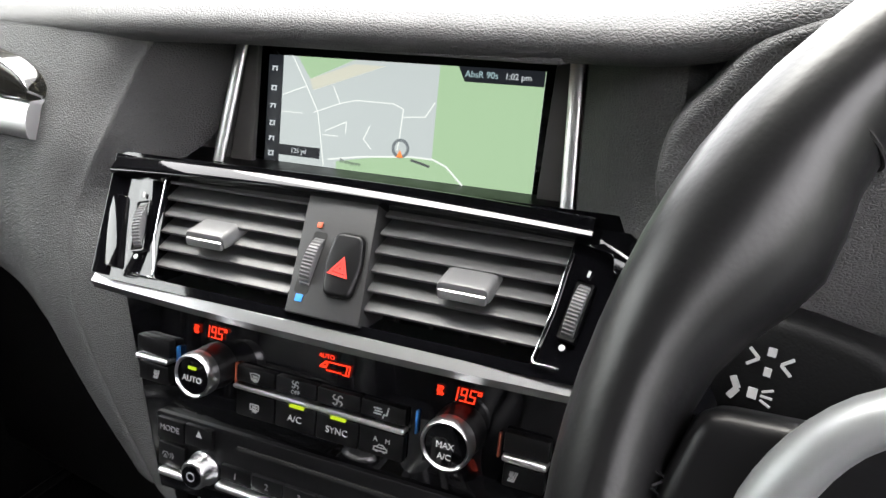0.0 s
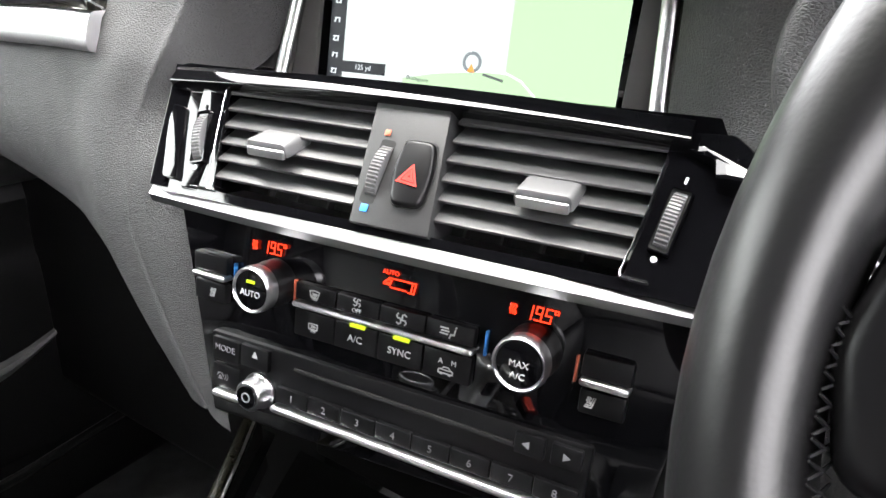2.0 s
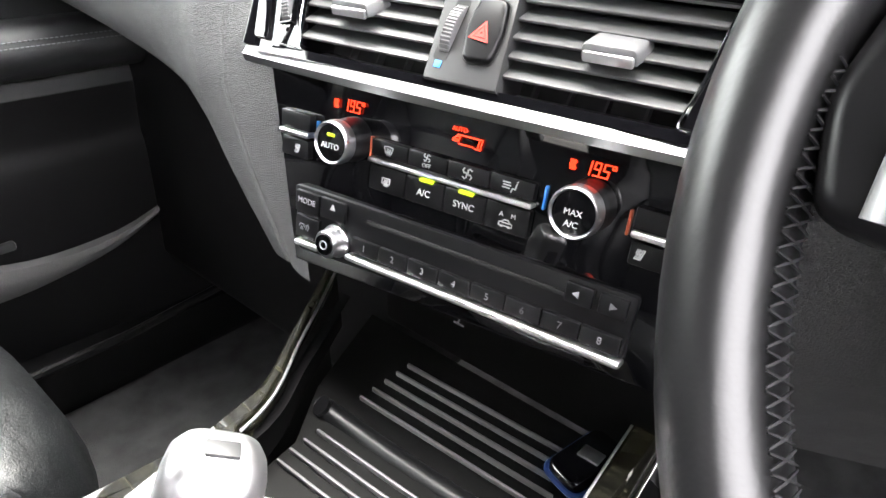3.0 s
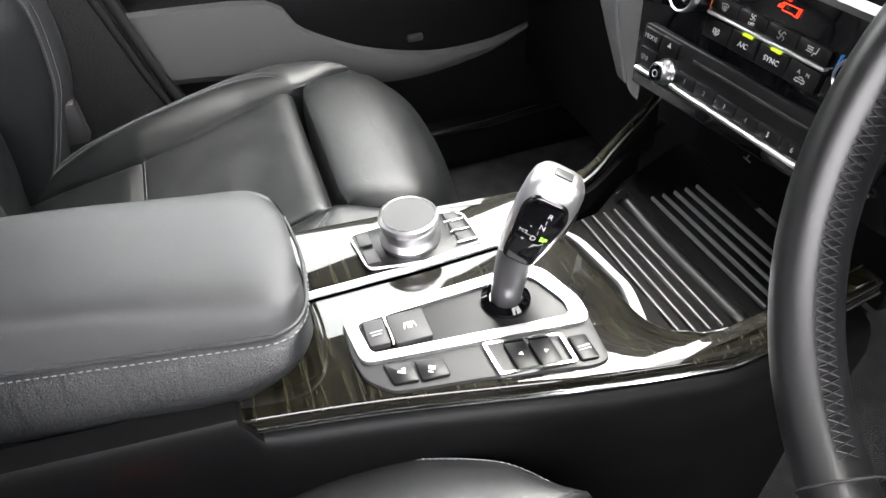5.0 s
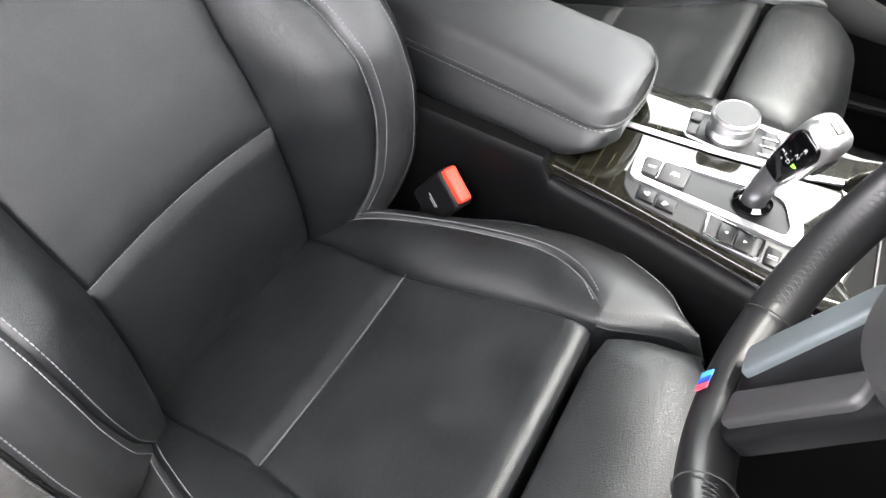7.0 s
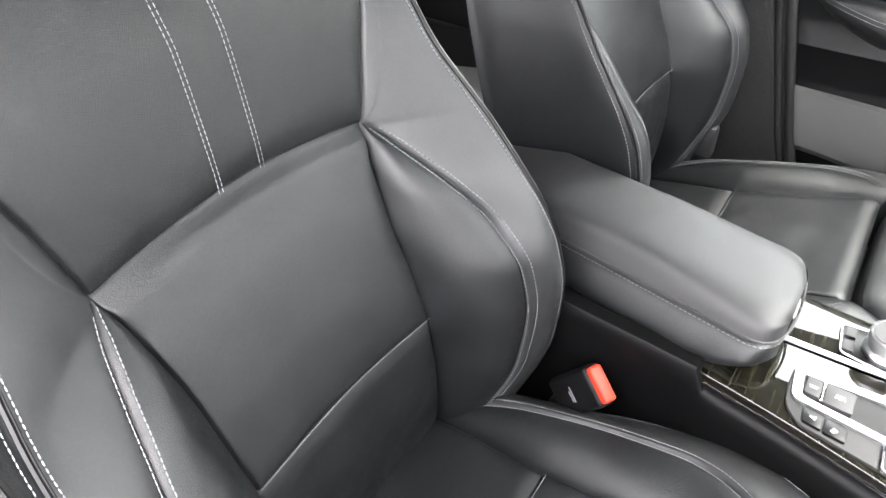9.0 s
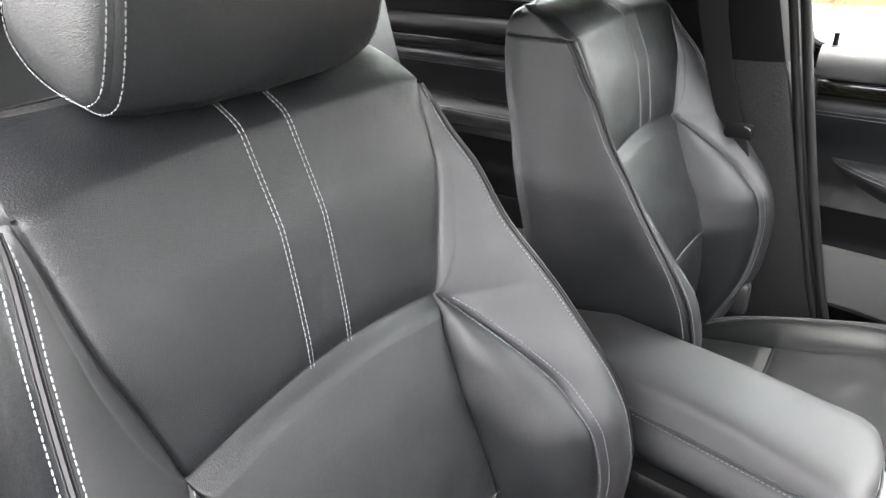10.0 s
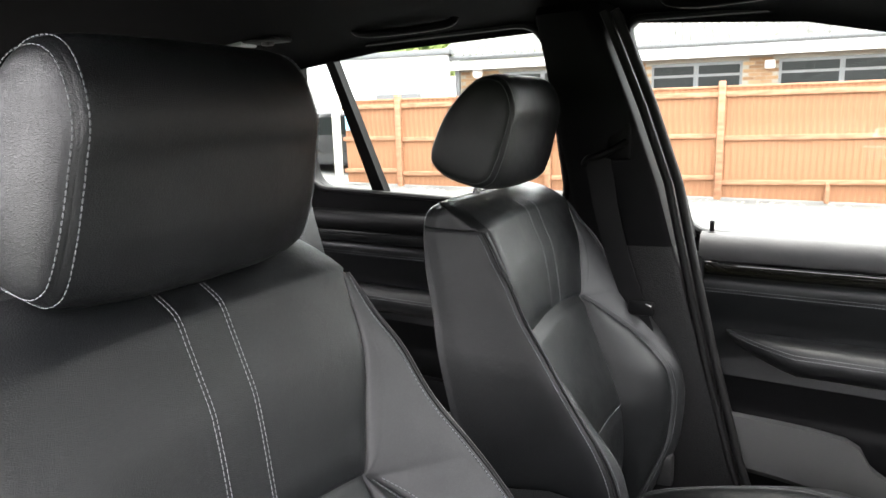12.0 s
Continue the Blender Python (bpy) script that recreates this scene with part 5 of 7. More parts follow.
ax = Vector((0.14, 0.56, 0.80)).normalized()
bx = Vector((0.19, 0.44, -0.1))
bx = (bx - ax * bx.dot(ax)).normalized()
cxv = ax.cross(bx)
BM = Matrix((bx, cxv, ax)).transposed().to_4x4()
BM.translation = Vector((0.106, -0.562, 0.765))
part("buckle_body", box((0.052, 0.026, 0.085), (0, 0, -0.025), 0.006, BM, 3), HARD, buckle)
part("release_button", box((0.046, 0.018, 0.016), (0, 0.0, 0.018), 0.004, BM, 3), RED_BUTTON, buckle, "red release button")
part("buckle_stalk", tube([BM @ Vector((0, 0, -0.06)), BM @ Vector((0, 0, -0.09)) + Vector((0, 0, -0.02)), Vector((0.095, -0.62, 0.55))], 0.012, 8), HARD, buckle)
icon([(0, 0, 0.02, 0.002, 0), (0.002, -0.004, 0.014, 0.002, 0)], BM @ Matrix.Translation((0, -0.0134, -0.025)), GREY_INK, buckle)

# car key left in the tray
fob = thing("car_key", (0.095, 0.025, 0.795), "dark car key fob with a blue edge lying in the tray", "key")
part("key_body", deck(rounded([(0.070, 0.004), (0.100, -0.006), (0.112, 0.050), (0.080, 0.058)], 0.010, 5), 0.806, 0.014, 0.004, 3), GLOSS, fob)
part("key_edge", tube([(x, y, 0.7985) for x, y in rounded([(0.069, 0.003), (0.101, -0.007), (0.113, 0.051), (0.079, 0.059)], 0.010, 5)], 0.0022, 6, closed=True), material("blue_key_edge", (0.01, 0.03, 0.12), 0.3), fob, "blue edge strip")
part("key_button", box((0.016, 0.012, 0.002), (0.092, 0.028, 0.8065), 0.0008), SILVER, fob)

# ---- steering wheel ----
wheel = thing("steering_wheel", (0.36, -0.142, 1.114), "black leather sport steering wheel with silver spoke trims", "steering wheel")
nv = Vector((-0.04, -0.89, 0.455)).normalized()
rv = Vector((1, 0, 0))
rv = (rv - nv * rv.dot(nv)).normalized()
uv = nv.cross(rv)
uv = uv if uv.z > 0 else -uv
WM = Matrix((rv, -nv, uv)).transposed().to_4x4()
WM.translation = Vector((0.36, -0.142, 1.114))


def rim_point(a, r=0.171, d=0.0):
    return Vector((r * math.cos(a), d, r * math.sin(a)))


rings = []
for a in np.linspace(0, 2 * math.pi, 97)[:-1]:
    c, rad = rim_point(a), Vector((math.cos(a), 0, math.sin(a)))
    thick = 0.0165 + 0.0022 * sum(math.exp(-((math.degrees(a) - k) / 12) ** 2) for k in (28, 152))
    lobe = 0.010 * sum(math.exp(-((math.degrees(a) - k) / 8) ** 2) for k in (22, 158))
    rings.append([c + rad * (thick * (0.92 if math.cos(b) > 0 else 0.74) + (lobe if math.cos(b) < 0 else 0)) * math.cos(b) + Vector((0, -1, 0)) * thick * 1.08 * math.sin(b) for b in np.linspace(0, 2 * math.pi, 24, endpoint=False)])
rings.append(rings[0])
rim = loft(rings)
bmesh.ops.remove_doubles(rim, verts=rim.verts, dist=1e-6)
rim.transform(WM)
part("rim", rim, WHEEL_LEATHER, wheel, "thick black leather rim")
BRAID = material("dark_thread", (0.0058, 0.006, 0.0068), 0.5, spec=0.3)
braid = []
for lo, hi in ((radians(178), radians(245)), (radians(295), radians(362))):
    n = int((hi - lo) * 0.171 / 0.0042)
    for i in range(n):
        a = lo + (hi - lo) * i / n
        for sgn in (-1, 1):
            q = [rim_point(a + e * 0.020, 0.171 - 0.0145 * math.cos(tq), -0.0175 * math.sin(tq)) for e, tq in ((-0.5 * sgn, 0.25), (0.0, 0.50), (0.5 * sgn, 0.75))]
            braid.append(tube([WM @ p for p in q], [0.0003, 0.0005, 0.0003], 4))
part("stitching", join(*braid), BRAID, wheel, "dark braided rim stitching", kind="stuff")
part("hub", lathe([(0.064, 0.03), (0.068, 0.0), (0.060, -0.018), (0.035, -0.026), (0.001, -0.028)], WM), GREY_PANEL, wheel, "round black airbag cover")
part("hub_badge", lathe([(0.022, -0.024), (0.022, -0.029), (0.018, -0.030), (0.001, -0.030)], WM), GREY_TRIM, wheel, "plain round badge")
part("hub_skirt", lathe([(0.030, 0.10), (0.055, 0.06), (0.066, 0.028), (0.066, 0.02)], WM), HARD, wheel)


def spoke(a, w0, w1, r0, r1):
    d = Matrix.Rotation(-a, 4, "Y")
    body = prism(rounded([(r0, -w0), (r1, -w1), (r1 + 0.006, 0), (r1, w1), (r0, w0)], 0.006, 4), 0.018, WM @ d @ Matrix.Translation((0, -0.012, 0)), 0.005, 3)
    return body


for a in (math.pi, 0.0):
    part("spoke", spoke(a, 0.034, 0.024, 0.045, 0.155), SATIN_BLACK, wheel, "black side spoke with control keys")
    d = Matrix.Rotation(-a, 4, "Y")
    k = 1 if a else -1
    pts = smooth_line([(0.050, -0.017, -0.040 * k), (0.098, -0.018, -0.038 * k), (0.124, -0.017, -0.030 * k), (0.138, -0.015, -0.008 * k), (0.140, -0.013, 0.022 * k)], 6)
    part("spoke_trim", tube([WM @ d @ p for p in pts], 0.0062, 12, 0.8), GREY_TRIM, wheel, "grey metallic spoke trim")
    for i in range(3):
        part("spoke_key", box((0.022, 0.006, 0.012), (0.085, -0.015, 0.014 * (i - 1)), 0.003, WM @ d), GLOSS, wheel)
low_sp = prism(rounded([(-0.045, -0.035), (-0.036, -0.156), (0.036, -0.156), (0.045, -0.035)], 0.012, 5), 0.016, WM @ Matrix.Translation((0, -0.008, 0)), 0.005, 3)
part("lower_spoke", low_sp, SATIN_BLACK, wheel, "black lower spoke")
for k in (-1, 1):
    blade = prism(rounded([(k * 0.006, -0.148), (k * 0.030, -0.150), (k * 0.040, -0.060), (k * 0.022, -0.050)], 0.006, 4), 0.008, WM @ Matrix.Translation((0, -0.0135, 0)), 0.003, 3)
    part("spoke_blade", blade, BLADE if k < 0 else GREY_PANEL, wheel, "blue-grey metallic spoke blade" if k < 0 else "black spoke cover")
for a in (radians(247), radians(293), radians(147), radians(33)):
    c, rad = rim_point(a), Vector((math.cos(a), 0, math.sin(a)))
    part("rim_seam", tube([WM @ (c + rad * 0.0158 * math.cos(b) + Vector((0, -1, 0)) * 0.0184 * math.sin(b)) for b in np.linspace(0, 2 * math.pi, 24, endpoint=False)], 0.0006, 6, closed=True), GAP_SHADE, wheel, "dark seam round the rim")
for i, c in enumerate(((0.05, 0.25, 0.6), (0.02, 0.05, 0.3), (0.7, 0.05, 0.08))):
    part("badge_stripe", box((0.0045, 0.001, 0.010), (-0.008 + i * 0.005, -0.0195, -0.168), 0, WM @ Matrix.Rotation(0.0, 4, "Y")), material("badge_colour", c, 0.3), wheel, "coloured badge stripe", smooth=False)
column = thing("steering_column", (0.36, 0.02, 1.02), "black steering column shroud with stalks", "steering column")
part("shroud", lathe([(0.062, 0.0), (0.068, 0.05), (0.072, 0.18)], WM @ Matrix.Translation((0, 0.055, 0))), HARD, column)
stalk = [WM @ Vector(p) for p in ((-0.06, 0.05, 0.0), (-0.10, 0.045, -0.004), (-0.15, 0.035, -0.008), (-0.175, 0.03, -0.010))]
SP = Matrix.Translation((0.214, 0.030, 1.062)) @ Matrix.Rotation(radians(-8), 4, "Z") @ Matrix.Rotation(radians(-12), 4, "X")
st = part("indicator_stalk", prism(rounded([(-0.035, -0.026), (0.05, -0.022), (0.05, 0.024), (0.0, 0.030), (-0.035, 0.016)], 0.014, 6), 0.03, SP, 0.008, 3), HARD, column, "broad black indicator stalk with white symbols")
icon([(-0.005, 0.010, 0.006, 0.0014, 40), (-0.005, 0.006, 0.006, 0.0014, -40), (0.009, 0.010, 0.006, 0.0014, -40), (0.009, 0.006, 0.006, 0.0014, 40), (0.002, 0.0125, 0.0035, 0.004, 0), (0.002, 0.003, 0.003, 0.004, 0)], SP @ Matrix.Translation((0, -0.0004, -0.001)), WHITE_INK, st)
icon([(-0.010, -0.007, 0.006, 0.003, 60), (-0.010, -0.012, 0.006, 0.003, -60), (-0.002, -0.0095, 0.004, 0.005, 0), (0.004, -0.0065, 0.005, 0.001, -25), (0.004, -0.0095, 0.005, 0.001, 0), (0.004, -0.0125, 0.005, 0.001, 25)], SP @ Matrix.Translation((0, -0.0004, 0)), WHITE_INK, st)
# start button
start = thing("start_button", (0.168, 0.03, 1.06), "round start button with a silver ring", "button")
SM = low(0.1715, 1.0655) @ Matrix.Translation((0, 0.001, 0))
part("button_ring", lathe([(0.0165, 0.006), (0.0165, -0.004), (0.0145, -0.006), (0.0135, -0.003)], SM), SILVER, start, "satin silver ring")
part("button_face", lathe([(0.0138, 0.0), (0.0135, -0.004), (0.001, -0.0045)], SM), SATIN_BLACK, start)
# instruments
cluster = thing("instrument_cluster", (0.37, 0.12, 1.09), "dark instrument cluster with round dials", "instruments")
part("cluster_face", box((0.40, 0.01, 0.17), (0.37, 0.135, 1.12), 0.004), GLOSS, cluster)
for cx in (0.292, 0.475):
    m = Matrix.Translation((cx, 0.125, 1.115))
    part("dial_ring", lathe([(0.056, 0.0), (0.056, -0.006), (0.0535, -0.006), (0.053, 0.0)], m), SILVER, cluster, "silver dial ring")
    part("dial_face", lathe([(0.053, 0.0), (0.001, -0.0005)], m), SATIN_BLACK, cluster)
    for k in range(13):
        a = radians(225 - k * 22.5)
        part("dial_mark", box((0.006, 0.001, 0.0014), (0, 0, 0), 0, m @ Matrix.Translation((0.048 * math.cos(a), -0.002, 0.048 * math.sin(a))) @ Matrix.Rotation(-a, 4, "Y")), WHITE_INK, cluster, smooth=False)


# ---- front seats ----
SZ = [0.58, 0.64, 0.70, 0.78, 0.86, 0.92, 0.966, 1.015, 1.04, 1.06, 1.078, 1.09, 1.14, 1.20, 1.235, 1.265, 1.29, 1.308, 1.320, 1.326]
B_YC = spline(SZ, [-0.745, -0.738, -0.728, -0.722, -0.728, -0.748, -0.768, -0.79, -0.802, -0.811, -0.820, -0.8205, -0.827, -0.838, -0.849, -0.859, -0.868, -0.890, -0.915, -0.940])
B_A1 = spline(SZ, [0.142, 0.142, 0.140, 0.133, 0.130, 0.133, 0.134, 0.140, 0.144, 0.149, 0.154, 0.157, 0.170, 0.186, 0.190, 0.192, 0.195, 0.190, 0.178, 0.165])
B_A2 = spline(SZ, [0.16, 0.168, 0.182, 0.202, 0.209, 0.2095, 0.209, 0.192, 0.179, 0.168, 0.156, 0.164, 0.186, 0.198, 0.199, 0.198, 0.198, 0.193, 0.182, 0.168])
B_Y2 = spline(SZ, [-0.715, -0.7, -0.676, -0.649, -0.643, -0.654, -0.69, -0.74, -0.771, -0.796, -0.818, -0.815, -0.818, -0.834, -0.848, -0.86, -0.871, -0.892, -0.916, -0.94])
B_A3 = spline(SZ, [0.215, 0.235, 0.252, 0.263, 0.267, 0.267, 0.266, 0.262, 0.259, 0.256, 0.252, 0.249, 0.237, 0.225, 0.214, 0.206, 0.201, 0.197, 0.188, 0.175])
B_Y3 = spline(SZ, [-0.715, -0.69, -0.660, -0.637, -0.633, -0.644, -0.664, -0.697, -0.715, -0.729, -0.742, -0.751, -0.790, -0.822, -0.845, -0.862, -0.880, -0.900, -0.920, -0.943])
B_YB = spline(SZ, [-0.86, -0.86, -0.862, -0.868, -0.88, -0.895, -0.908, -0.922, -0.93, -0.936, -0.942, -0.946, -0.96, -0.978, -0.987, -0.993, -0.994, -0.99, -0.982, -0.97])
B_SEG = [np.array([0, .12, .25, .38, .5, .62, .74, .83, .89, .93, .955, .972, .984, .992, 1.0]), np.array([.03, .07, .12, .2, .32, .45, .58, .7, .8, .88, .93, .97, 1.0]), np.array([.03, .07, .12, .2, .32, .45, .58, .7, .8, .88, .93, .97, 1.0])]


def back_point(z, seg, t, u):
    """Front of the backrest: seg 0 centre, 1 inner bolster, 2 outer bolster; u is -1 or 1."""
    a1, a2, a3 = B_A1(z), B_A2(z), B_A3(z)
    yc, y2, y3 = B_YC(z), B_Y2(z), B_Y3(z)
    dz = 0.0
    flat = min(1.0, max(0.0, (z - 1.05) / 0.05))
    flat = flat * flat * (3 - 2 * flat)
    y2 += flat * (yc + (y3 - yc) * (a2 - a1) / (a3 - a1) - y2)
    if seg == 0:
        a = a1 * t
        y = yc - 0.003 * math.cos(math.pi * t / 2) ** 2
        low = min(1.0, 0.5 + (z - 0.866) / 0.3) if z > 0.866 else 0.5 * max(0, (z - 0.74) / 0.126)
        dz = 0.017 * (1 - t * t) * low * (1 if z < 1.2 else max(0.0, (1.326 - z) / 0.126))
        if z > 0.866:
            y += 0.003 * math.exp(-((z - 1.066) / 0.014) ** 2) * (1 if z < 1.078 else 0)
        else:
            y += 0.0012 * math.exp(-((z - 0.860) / 0.006) ** 2)
    elif seg == 1:
        a = a1 + (a2 - a1) * t
        e = t * t * (3 - 2 * t) * 0.45 + t * 0.55
        y = yc + (y2 - yc) * e
        k = min(1, max(0.0, (a2 - a1) / 0.05)) * (1 - flat)
        e += (t - e) * flat
        a -= 0.010 * math.sin(math.pi * t) * k
        y += 0.008 * math.sin(math.pi * t) * k
    else:
        a = a2 + (a3 - a2) * t
        y = y2 + (y3 - y2) * t
        slow = min(1.0, max(0.0, (z - 0.93) / 0.14))
        k = min(1, max(0.1, (a3 - a2) / 0.05)) * (1 - 0.8 * slow * slow * (3 - 2 * slow))
        y += 0.011 * math.sin(math.pi * t) * k
    return Vector((u * a - 0.005 * min(1.0, max(0.0, (z - 1.08) / 0.12)), y, z + dz))


def normal_of(f, p, q, d=0.01):
    a, b = f(p + d, q) - f(p - d, q), f(p, q + d * 0.1) - f(p, q - d * 0.1)
    return a.cross(b).normalized()


def groove(t):
    return math.exp(-(t / 0.0020) ** 2) * 0.0045 + math.exp(-(t / 0.009) ** 2) * 0.0024


def fine_groove(t):
    return math.exp(-(t / 0.0019) ** 2) * 0.0026 + math.exp(-(t / 0.008) ** 2) * 0.0016


SHOULDER = 1.284


def back_grid(u):
    zs = sorted(set([round(v, 4) for v in np.linspace(0.58, 1.326, 84)] + [0.842, 0.848, 0.854, 1.056, 1.062, 1.068, 1.278, 1.281, 1.284, 1.287, 1.290, 0.860, 0.8635, 0.866, 0.8685, 0.872, 1.072, 1.0755, 1.078, 1.0805, 1.084]))
    rows = []
    for z in zs:
        row, tag = [], []
        for seg in range(3):
            for t in B_SEG[seg]:
                p = back_point(z, seg, t, u)
                a1, a2 = B_A1(z), B_A2(z)
                a = a1 * t if seg == 0 else a1 + (a2 - a1) * t if seg == 1 else a2 + (B_A3(z) - a2) * t
                g = groove(abs(a - a1)) * min(1.0, max(0.0, (SHOULDER + 0.003 - z) / 0.004))
                if z < 1.076:
                    g = max(g, groove(abs(a - a2)))
                if seg == 0:
                    g = max(g, groove(z - 1.078), fine_groove(z - 0.866))
                    if z < 0.866:
                        g = max(g, 0.0085 * math.exp(-((0.866 - z) / 0.013) ** 2))
                    elif z < 1.078:
                        g = max(g, 0.009 * math.exp(-((1.078 - z) / 0.018) ** 2))
                    g += 0.010 * max(0.0, (t - 0.7) / 0.3) ** 2 * min(1.0, max(0.0, (z - 1.281) / 0.02))
                else:
                    g = max(g, 0.6 * groove(z - SHOULDER)) + 0.010 * min(1.0, max(0.0, (z - 1.281) / 0.02))
                p.y -= g
                row.append(p)
                tag.append(seg)
        a3, y3, yb = B_A3(z), B_Y3(z), B_YB(z)
        lift = 0.001 if z > SHOULDER + 0.002 else -0.002 * math.exp(-((z - SHOULDER) / 0.003) ** 2)
        sx = -0.005 * min(1.0, max(0.0, (z - 1.08) / 0.12))
        wrap = 0.010 * min(1.0, max(0.0, (z - 1.281) / 0.02))
        side = smooth_line([(u * a3 + sx, y3 - wrap, z), (u * (a3 + 0.004 + lift) + sx, y3 - 0.02 - wrap * 0.5, z), (u * (a3 + 0.001 + lift) + sx, (y3 + yb) / 2, z), (u * (a3 - 0.006 + lift) + sx, yb + 0.02, z), (u * (a3 - 0.03) + sx, yb, z), (0, yb - 0.008, z)], 4)[1:]
        row += side
        tag += [3] * len(side)
        rows.append((z, row, tag))
    return rows


def sheet(rows, keep):
    """Faces of a grid whose corners pass keep(row, column)."""
    bm = bmesh.new()
    seen = {}

    def v(i, j):
        if (i, j) not in seen:
            seen[i, j] = bm.verts.new(rows[i][1][j])
        return seen[i, j]
    for i in range(len(rows) - 1):
        for j in range(len(rows[0][1]) - 1):
            if keep((rows[i][0] + rows[i + 1][0]) / 2, j):
                bm.faces.new((v(i, j), v(i, j + 1), v(i + 1, j + 1), v(i + 1, j)))
    return bm


def run_stitch(f, ps, qs, lift=0.0006, **k):
    pts, ns = [], []
    for p, q in zip(ps, qs):
        n = normal_of(f, p, q)
        if n.y + n.z < 0:
            n = -n
        ns.append(n)
        pts.append(f(p, q) + n * lift)
    return stitches(pts, ns, **k)


C_Y = [-0.80, -0.72, -0.64, -0.56, -0.50, -0.44, -0.41, -0.37, -0.338, -0.331, -0.285, -0.245, -0.215, -0.195, -0.185]
C_Z1 = spline(C_Y, [0.655, 0.672, 0.695, 0.717, 0.734, 0.752, 0.761, 0.776, 0.788, 0.79, 0.789, 0.775, 0.7, 0.63, 0.58])
C_A1 = spline(C_Y, [0.142, 0.141, 0.13, 0.118, 0.117, 0.118, 0.118, 0.114, 0.111, 0.111, 0.126, 0.14, 0.14, 0.13, 0.12])
C_A2 = spline(C_Y, [0.165, 0.168, 0.18, 0.187, 0.19, 0.189, 0.184, 0.165, 0.132, 0.124, 0.142, 0.15, 0.146, 0.138, 0.132])
C_A3 = spline(C_Y, [0.225, 0.236, 0.243, 0.246, 0.247, 0.246, 0.244, 0.236, 0.224, 0.221, 0.196, 0.158, 0.146, 0.138, 0.13])
C_Z3 = spline(C_Y, [0.6, 0.625, 0.662, 0.692, 0.717, 0.738, 0.749, 0.760, 0.767, 0.768, 0.772, 0.766, 0.7, 0.62, 0.56])
C_AM = spline(C_Y, [0.165, 0.168, 0.18, 0.187, 0.19, 0.189, 0.186, 0.178, 0.170, 0.168, 0.162, 0.152, 0.146, 0.138, 0.132])
C_ZM = spline(C_Y, [0.665, 0.685, 0.716, 0.738, 0.752, 0.766, 0.772, 0.781, 0.788, 0.789, 0.789, 0.780, 0.7, 0.62, 0.57])
C_SEG = [np.array([0, .12, .25, .38, .5, .62, .74, .83, .89, .93, .955, .972, .984, .992, 1.0]), np.array([.03, .07, .13, .24, .36, .5, .64, .76, .87, .93, .97, 1.0]), np.array([.03, .07, .13, .24, .36, .5, .64, .76, .87, .93, .97, 1.0])]


def cushion_shift(y):
    """The cushion is turned a little towards the driver."""
    return 0.09 * (y + 0.74)


def cushion_point(y, seg, t, u, dz=0.0):
    cs = cushion_shift(y)
    a1, a2, a3, z1, z3 = C_A1(y), C_A2(y), C_A3(y), C_Z1(y), C_Z3(y)
    if seg == 0:
        a = (a1 + cs) * t - cs
        z = z1 - 0.006 * (1 - t * t)
        if y > -0.332:
            z = z1 if t > 0.995 else 0.69
        elif y < -0.566:
            z += 0.001 * math.exp(-((y + 0.572) / 0.006) ** 2)
        else:
            z -= 0.018 * max(0, (y + 0.352) / 0.02) ** 2
    else:
        a = a1 + (a2 - a1) * t if seg == 1 else a2 + (a3 - a2) * t
        am, zm = C_AM(y), C_ZM(y)
        rise = (zm - z1) / (am - a1)
        bend = ((z3 - zm) / (a3 - am) - rise) / (a3 - a1)
        z = z1 + rise * (a - a1) + bend * (a - a1) * (a - am) + 0.005 * math.sin(math.pi * (a - a1) / (a3 - a1))
    return Vector((cs + u * (a + cs), y, z + dz))


def cushion_grid(u, dz):
    ys = sorted(set([round(v, 4) for v in np.linspace(-0.80, -0.185, 56)] + [-0.590, -0.584, -0.578, -0.572, -0.5685, -0.566, -0.5635, -0.56, -0.338, -0.334, -0.331]))
    rows = []
    for y in ys:
        row = []
        for seg in range(3):
            for t in C_SEG[seg]:
                p = cushion_point(y, seg, t, u, dz)
                cs = cushion_shift(y)
                a = u * (p.x - cs) - cs
                g = groove(a - C_A1(y)) if seg < 2 else 0.0
                if y < -0.34:
                    g = max(g, groove(a - C_A2(y)) * min(1.0, (-0.34 - y) / 0.03))
                if seg == 0:
                    g = max(g, fine_groove(y + 0.566))
                    if y < -0.566:
                        g = max(g, 0.0075 * math.exp(-((y + 0.566) / 0.014) ** 2))
                p.z -= g
                row.append(p)
        a3, z3 = C_A3(y), C_Z3(y) + dz
        row += smooth_line([(cs + u * (cs + q), y, z) for q, z in ((a3, z3), (a3 + 0.006, z3 - 0.022), (a3 + 0.004, z3 - 0.07), (a3 - 0.015, 0.50 + dz), (-cs, 0.49 + dz))], 4)[1:]
        rows.append((y, row))
    return rows


